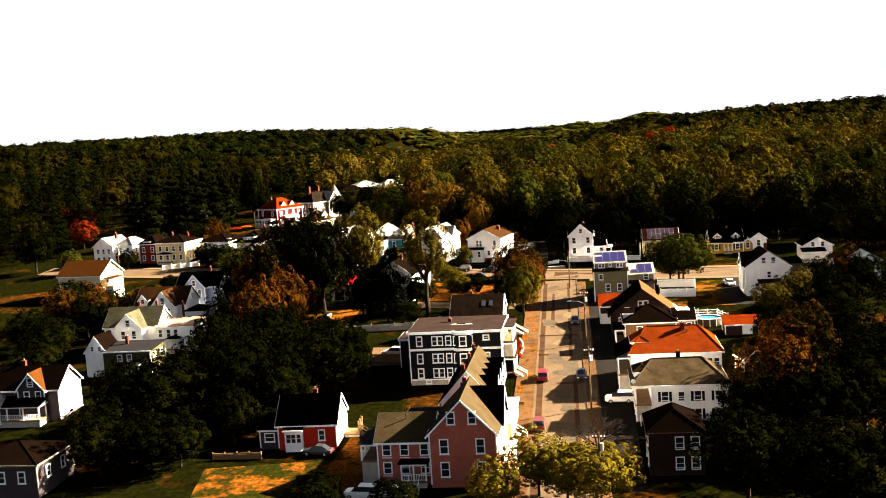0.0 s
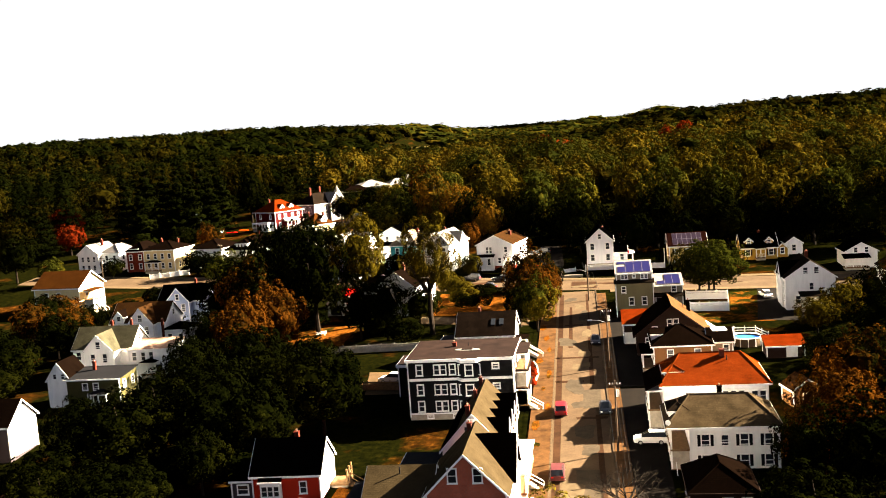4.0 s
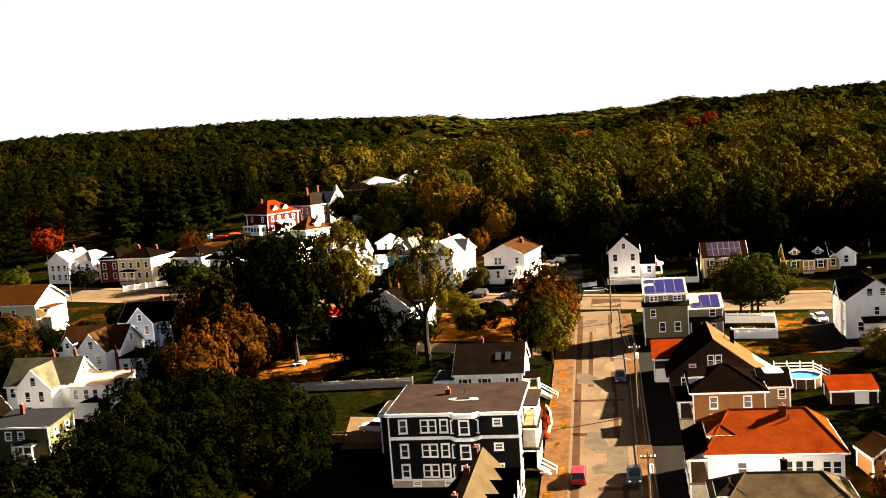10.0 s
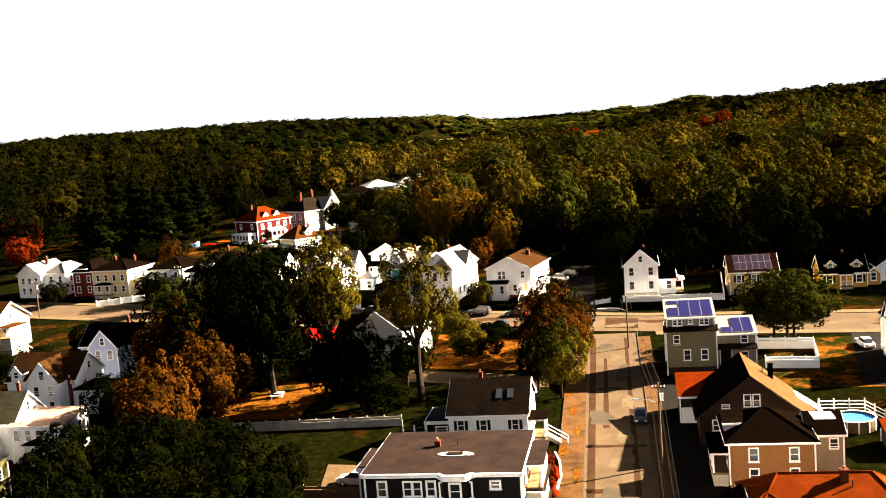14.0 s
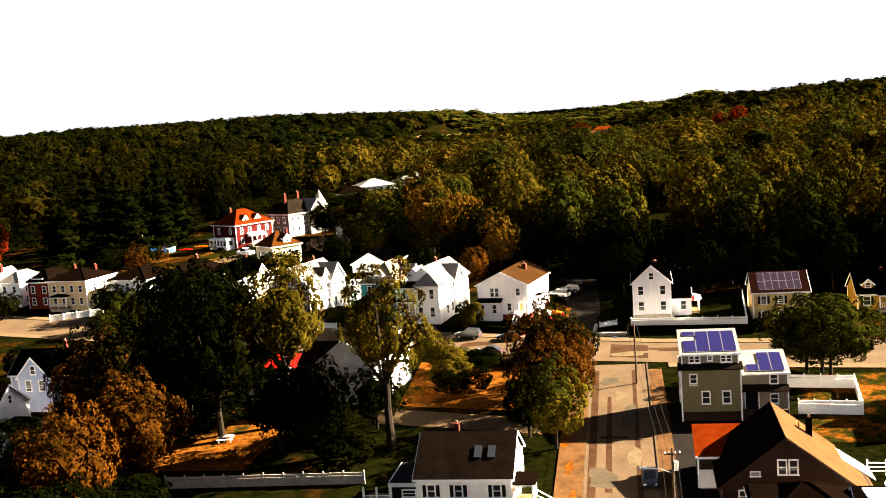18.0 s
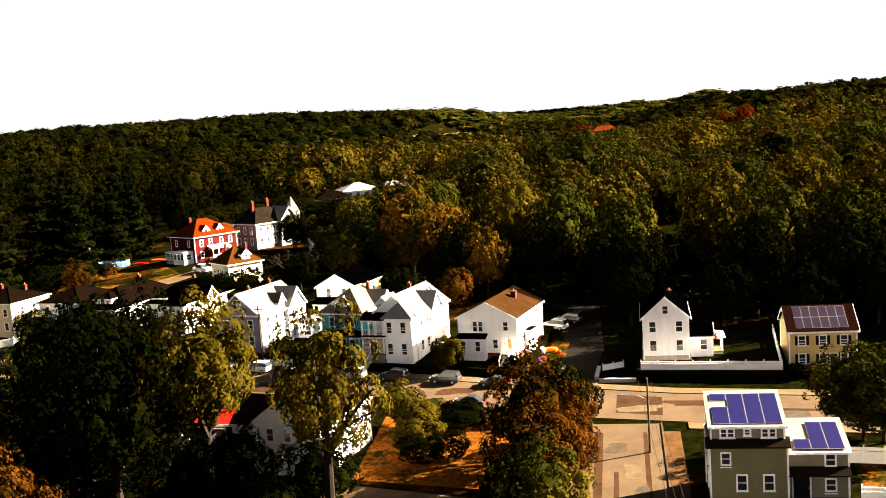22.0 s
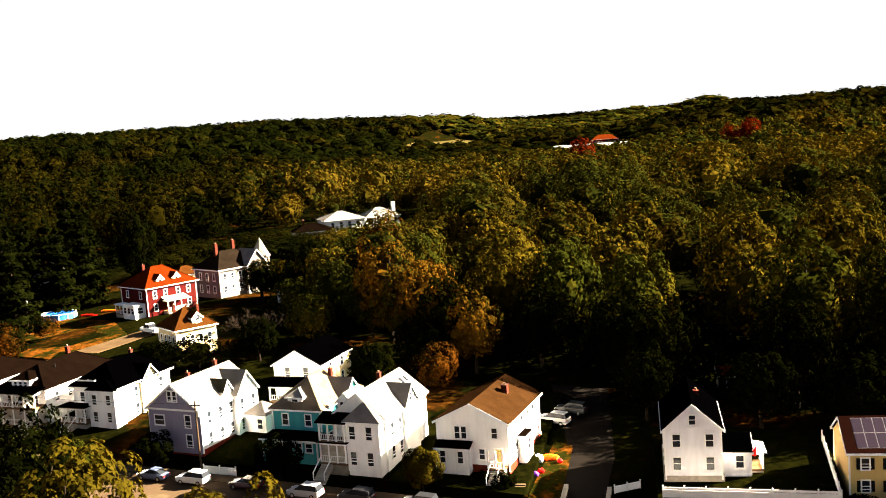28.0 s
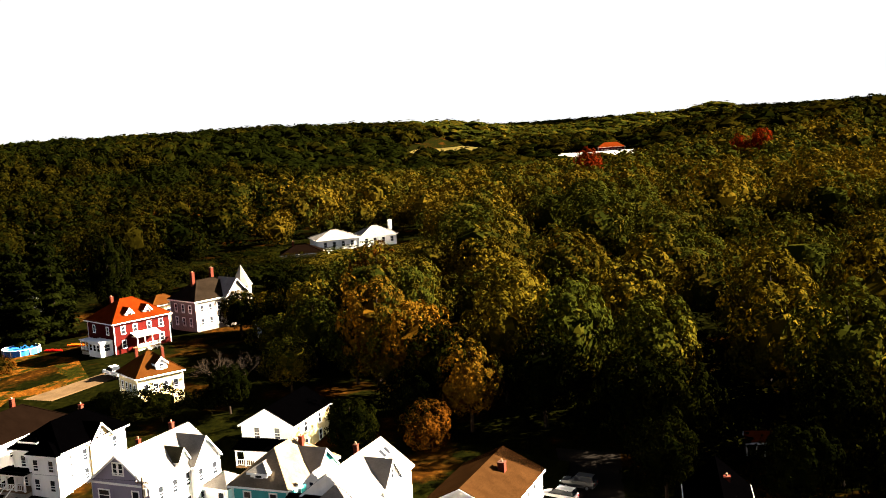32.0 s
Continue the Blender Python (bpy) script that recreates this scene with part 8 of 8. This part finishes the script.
# ---------------------------------------------------------------- pools
def pool(x, y, r, label, side="poolblue"):
    e = thing("swimming_pool", x, y, G(x, y), 0, label, "pool")
    n = 24
    ring = lambda q, z: [(q * math.cos(2 * math.pi * i / n), q * math.sin(2 * math.pi * i / n), z) for i in range(n)]
    b = MB()
    i0 = 0
    for (q1, z1), (q2, z2) in (((r, -0.3), (r, 1.3)), ((r, 1.3), (r - 0.12, 1.3)), ((r - 0.12, 1.3), (r - 0.12, 1.0))):
        a, c = ring(q1, z1), ring(q2, z2)
        for i in range(n):
            b.poly([a[i], a[(i + 1) % n], c[(i + 1) % n], c[i]])
    part("wall", b, M[side], e, "banded metal pool wall")
    part("water", MB().hexa(ring(r - 0.13, 0.6), ring(r - 0.13, 1.12)), M["water"], e, "clear blue water")
    for i in range(12):
        a = 2 * math.pi * i / 12
        part("upright", MB().beam((r * 1.02 * math.cos(a), r * 1.02 * math.sin(a), -0.3), (r * 1.02 * math.cos(a), r * 1.02 * math.sin(a), 1.36), 0.07, 6), W_, e)
    b = MB()
    for i in range(n):
        p, q, s, t = ring(r - 0.1, 1.34)[i], ring(r + 0.14, 1.34)[i], ring(r + 0.14, 1.34)[(i + 1) % n], ring(r - 0.1, 1.34)[(i + 1) % n]
        b.hexa([p, q, s, t], [(v[0], v[1], 1.42) for v in (p, q, s, t)])
    part("rim", b, W_, e, "white pool rim")
    return e


pool(27.5, 180.6, 2.6, "round above-ground pool with blue water and white rim", "walk_pale")
pool(-136.5, 345, 3.8, "round above-ground pool with blue wall in the yard")


# ---------------------------------------------------------------- poles and wires
def pole(x, y, tall, lamp=0, label="weathered wooden utility pole", arms=True):
    e = thing("utility_pole", x, y, G(x, y), 0, label + (" with a street lamp arm" if lamp else ""), "utility pole", "utility poles")
    part("shaft", MB().beam((0, 0, -0.5), (0, 0, tall), 0.16, 9, 0.11), M["polewood"], e)
    if arms:
        part("crossarm", MB().box(-0.8, 0.8, -0.06, 0.06, tall - 0.7, tall - 0.55), M["polewood"], e)
        for xx in (-0.7, -0.3, 0.3, 0.7):
            part("insulator", MB().beam((xx, 0, tall - 0.55), (xx, 0, tall - 0.35), 0.05, 6), M["trim"], e)
        part("transformer", MB().beam((0.32, -0.1, tall - 2.2), (0.32, -0.1, tall - 1.3), 0.24, 10), M["metal"], e, "grey can transformer")
    if lamp:
        a = part("lamp_arm", MB().beam((0, 0, tall - 2.6), (lamp * 1.2, 0, tall - 2.1), 0.05, 6).beam((lamp * 1.2, 0, tall - 2.1), (lamp * 2.6, 0, tall - 2.0), 0.05, 6), M["metal"], e)
        part("lamp_head", MB().hexa([(lamp * 2.5, -0.16, tall - 2.1), (lamp * 3.3, -0.12, tall - 2.06), (lamp * 3.3, 0.12, tall - 2.06), (lamp * 2.5, 0.16, tall - 2.1)][::1 if lamp > 0 else -1],
                                    [(lamp * 2.5, -0.1, tall - 1.9), (lamp * 3.2, -0.08, tall - 1.92), (lamp * 3.2, 0.08, tall - 1.92), (lamp * 2.5, 0.1, tall - 1.9)][::1 if lamp > 0 else -1]), M["metal"], a, "grey street lamp head")
    return (x, y, G(x, y) + tall)


def wire(a, b_, sag=0.6):
    e = MB()
    pts = [Vector(a).lerp(Vector(b_), i / 10) - Vector((0, 0, sag * 4 * (i / 10) * (1 - i / 10))) for i in range(11)]
    r = 0.018
    loft(e, [[(p.x - r, p.y, p.z - r), (p.x + r, p.y, p.z - r), (p.x + r, p.y, p.z + r), (p.x - r, p.y, p.z + r)] for p in pts])
    ob = new("power_line", e.mesh("power_line", M["rubber"]))
    tagged(ob, "black overhead power line between poles", "power line")


P = [pole(4.4, 92, 10), pole(3.5, 130, 10), pole(2.9, 168.6, 10.5, -1), pole(-0.8, 219.7, 9, -1, arms=False)]
for p, q in zip(P, P[1:]):
    for dx, dz in ((-1, -0.35), (0.4, -0.35), (0.15, -2.4)):
        wire((p[0] + dx, p[1], p[2] + dz), (q[0] + dx, q[1], q[2] + dz))
L_ = [pole(-63.0, 257.8, 10), pole(-103, 266, 10), pole(-134, 329, 9), pole(-137, 262, 9)]
wire((-63, 257.8, L_[0][2] - 0.4), (-103, 266, L_[1][2] - 0.4))


# ---------------------------------------------------------------- small things in the yards
def lump(name, x, y, z, sxyz, mat, label, cat):
    """A rounded cushion-like thing with a flattened underside."""
    bm = bmesh.new()
    bmesh.ops.create_icosphere(bm, subdivisions=2, radius=1)
    for v in bm.verts:
        v.co.z = max(v.co.z, -0.5)
        v.co += Vector(noise.noise_vector(v.co * 1.7 + Vector((x, y, 0)))) * 0.16
        v.co = Vector((v.co.x * sxyz[0], v.co.y * sxyz[1], v.co.z * sxyz[2]))
    me = bpy.data.meshes.new(name)
    bm.to_mesh(me)
    bm.free()
    me.materials.append(mat)
    ob = new(name, me)
    ob.location = (x, y, G(x, y) + z + 0.5 * sxyz[2])
    return tagged(ob, label, cat)


lump("toy", -15.8, 261.5, 0, (1.3, 0.7, 0.5), M["orange_cloth"], "orange plastic toy boat on the lawn", "toy")
lump("toy", -17.2, 260.8, 0, (0.7, 0.7, 0.7), M["trim"], "white inflated toy on the lawn", "toy")
lump("toy", -16.6, 257.2, 0, (0.5, 0.5, 0.4), M["red_paint"], "red plastic toy on the lawn", "toy")
lump("toy", -17.2, 256.2, 0, (0.5, 0.4, 0.4), M["purple"], "purple plastic toy on the lawn", "toy")
lump("toy", -14.4, 260.4, 0, (0.4, 0.4, 0.4), M["red_paint"], "red plastic toy on the lawn", "toy")
lump("kayak", -129, 345, 0, (2.4, 0.5, 0.35), M["red_paint"], "red kayak lying in the yard", "kayak")
lump("kayak", -126, 349, 0, (2.2, 0.5, 0.35), M["orange_cloth"], "red-orange kayak lying in the yard", "kayak")
wall_line = [(-11.6, 160.4), (-9.5, 160.8), (-9.2, 166), (-9.6, 170), (-10.4, 173)]
for p_, q_ in zip(wall_line, wall_line[1:]):
    sheet("garden_kerb", [(p_[0] - 0.12, p_[1]), (p_[0] + 0.14, p_[1]), (q_[0] + 0.14, q_[1]), (q_[0] - 0.12, q_[1])], 0.45, M["concrete"], "low white garden kerb", "kerb", 0.6)
for x_, y_, r_ in ((-10.6, 162.6, 1.2), (-10.4, 165.2, 1.0), (-10.9, 168.5, 0.9)):
    tree(x_, y_, 2.0, r_, "bush", "leaf_red", 0, "red-leaved shrub in the garden bed")
for i in range(4):
    lump("shrub_pot", -9.8 - 0.3 * (i % 2), 160.5 + 2.2 * i, 0, (0.7, 0.8, 0.7), M["leaf_red"], "small red-leaved shrub along the fence", "shrub")
b = thing("picnic_table", -56.6, 199, G(-56.6, 199), 12, "white picnic table on the bare yard", "table")
part("tabletop", MB().box(-1.1, 1.1, -0.4, 0.4, 0.72, 0.78), W_, b)
for yy in (-0.75, 0.75):
    part("bench", MB().box(-1.1, 1.1, yy - 0.14, yy + 0.14, 0.43, 0.48), W_, b)
for xx in (-0.8, 0.8):
    part("leg", MB().beam((xx, -0.75, 0), (xx, -0.2, 0.72), 0.05, 4).beam((xx, 0.75, 0), (xx, 0.2, 0.72), 0.05, 4).box(xx - 0.04, xx + 0.04, -0.8, 0.8, 0.36, 0.43), W_, b)

# far buildings in the valley
fh = House(-44, 1462, 8, "long low brick building with red roof beside a pale lot", "pavilion", "building")
kk = fh.block(-16, 16, -8, 8, 6, M["redbrick"], "hip", "x", 6, 1.2, M["r_red"])
fh.wins(kk, "f", (-12, -8, -4, 0, 4, 8, 12), (2.6,), w=2, h=2)
sheet("pale_lot", [(-192, 1500), (-112, 1290), (-40, 1110), (-8, 1110), (-12, 1430), (-90, 1470)], 0.3, M["lot"], "pale sunlit parking lot in the valley", "parking lot", 0.4)
sheet("field", [(-335, 1640), (-330, 1520), (-232, 1500), (-238, 1880), (-310, 1890)], 0.3, M["field"], "mown yellow-green field in the valley", "field", 0.4)
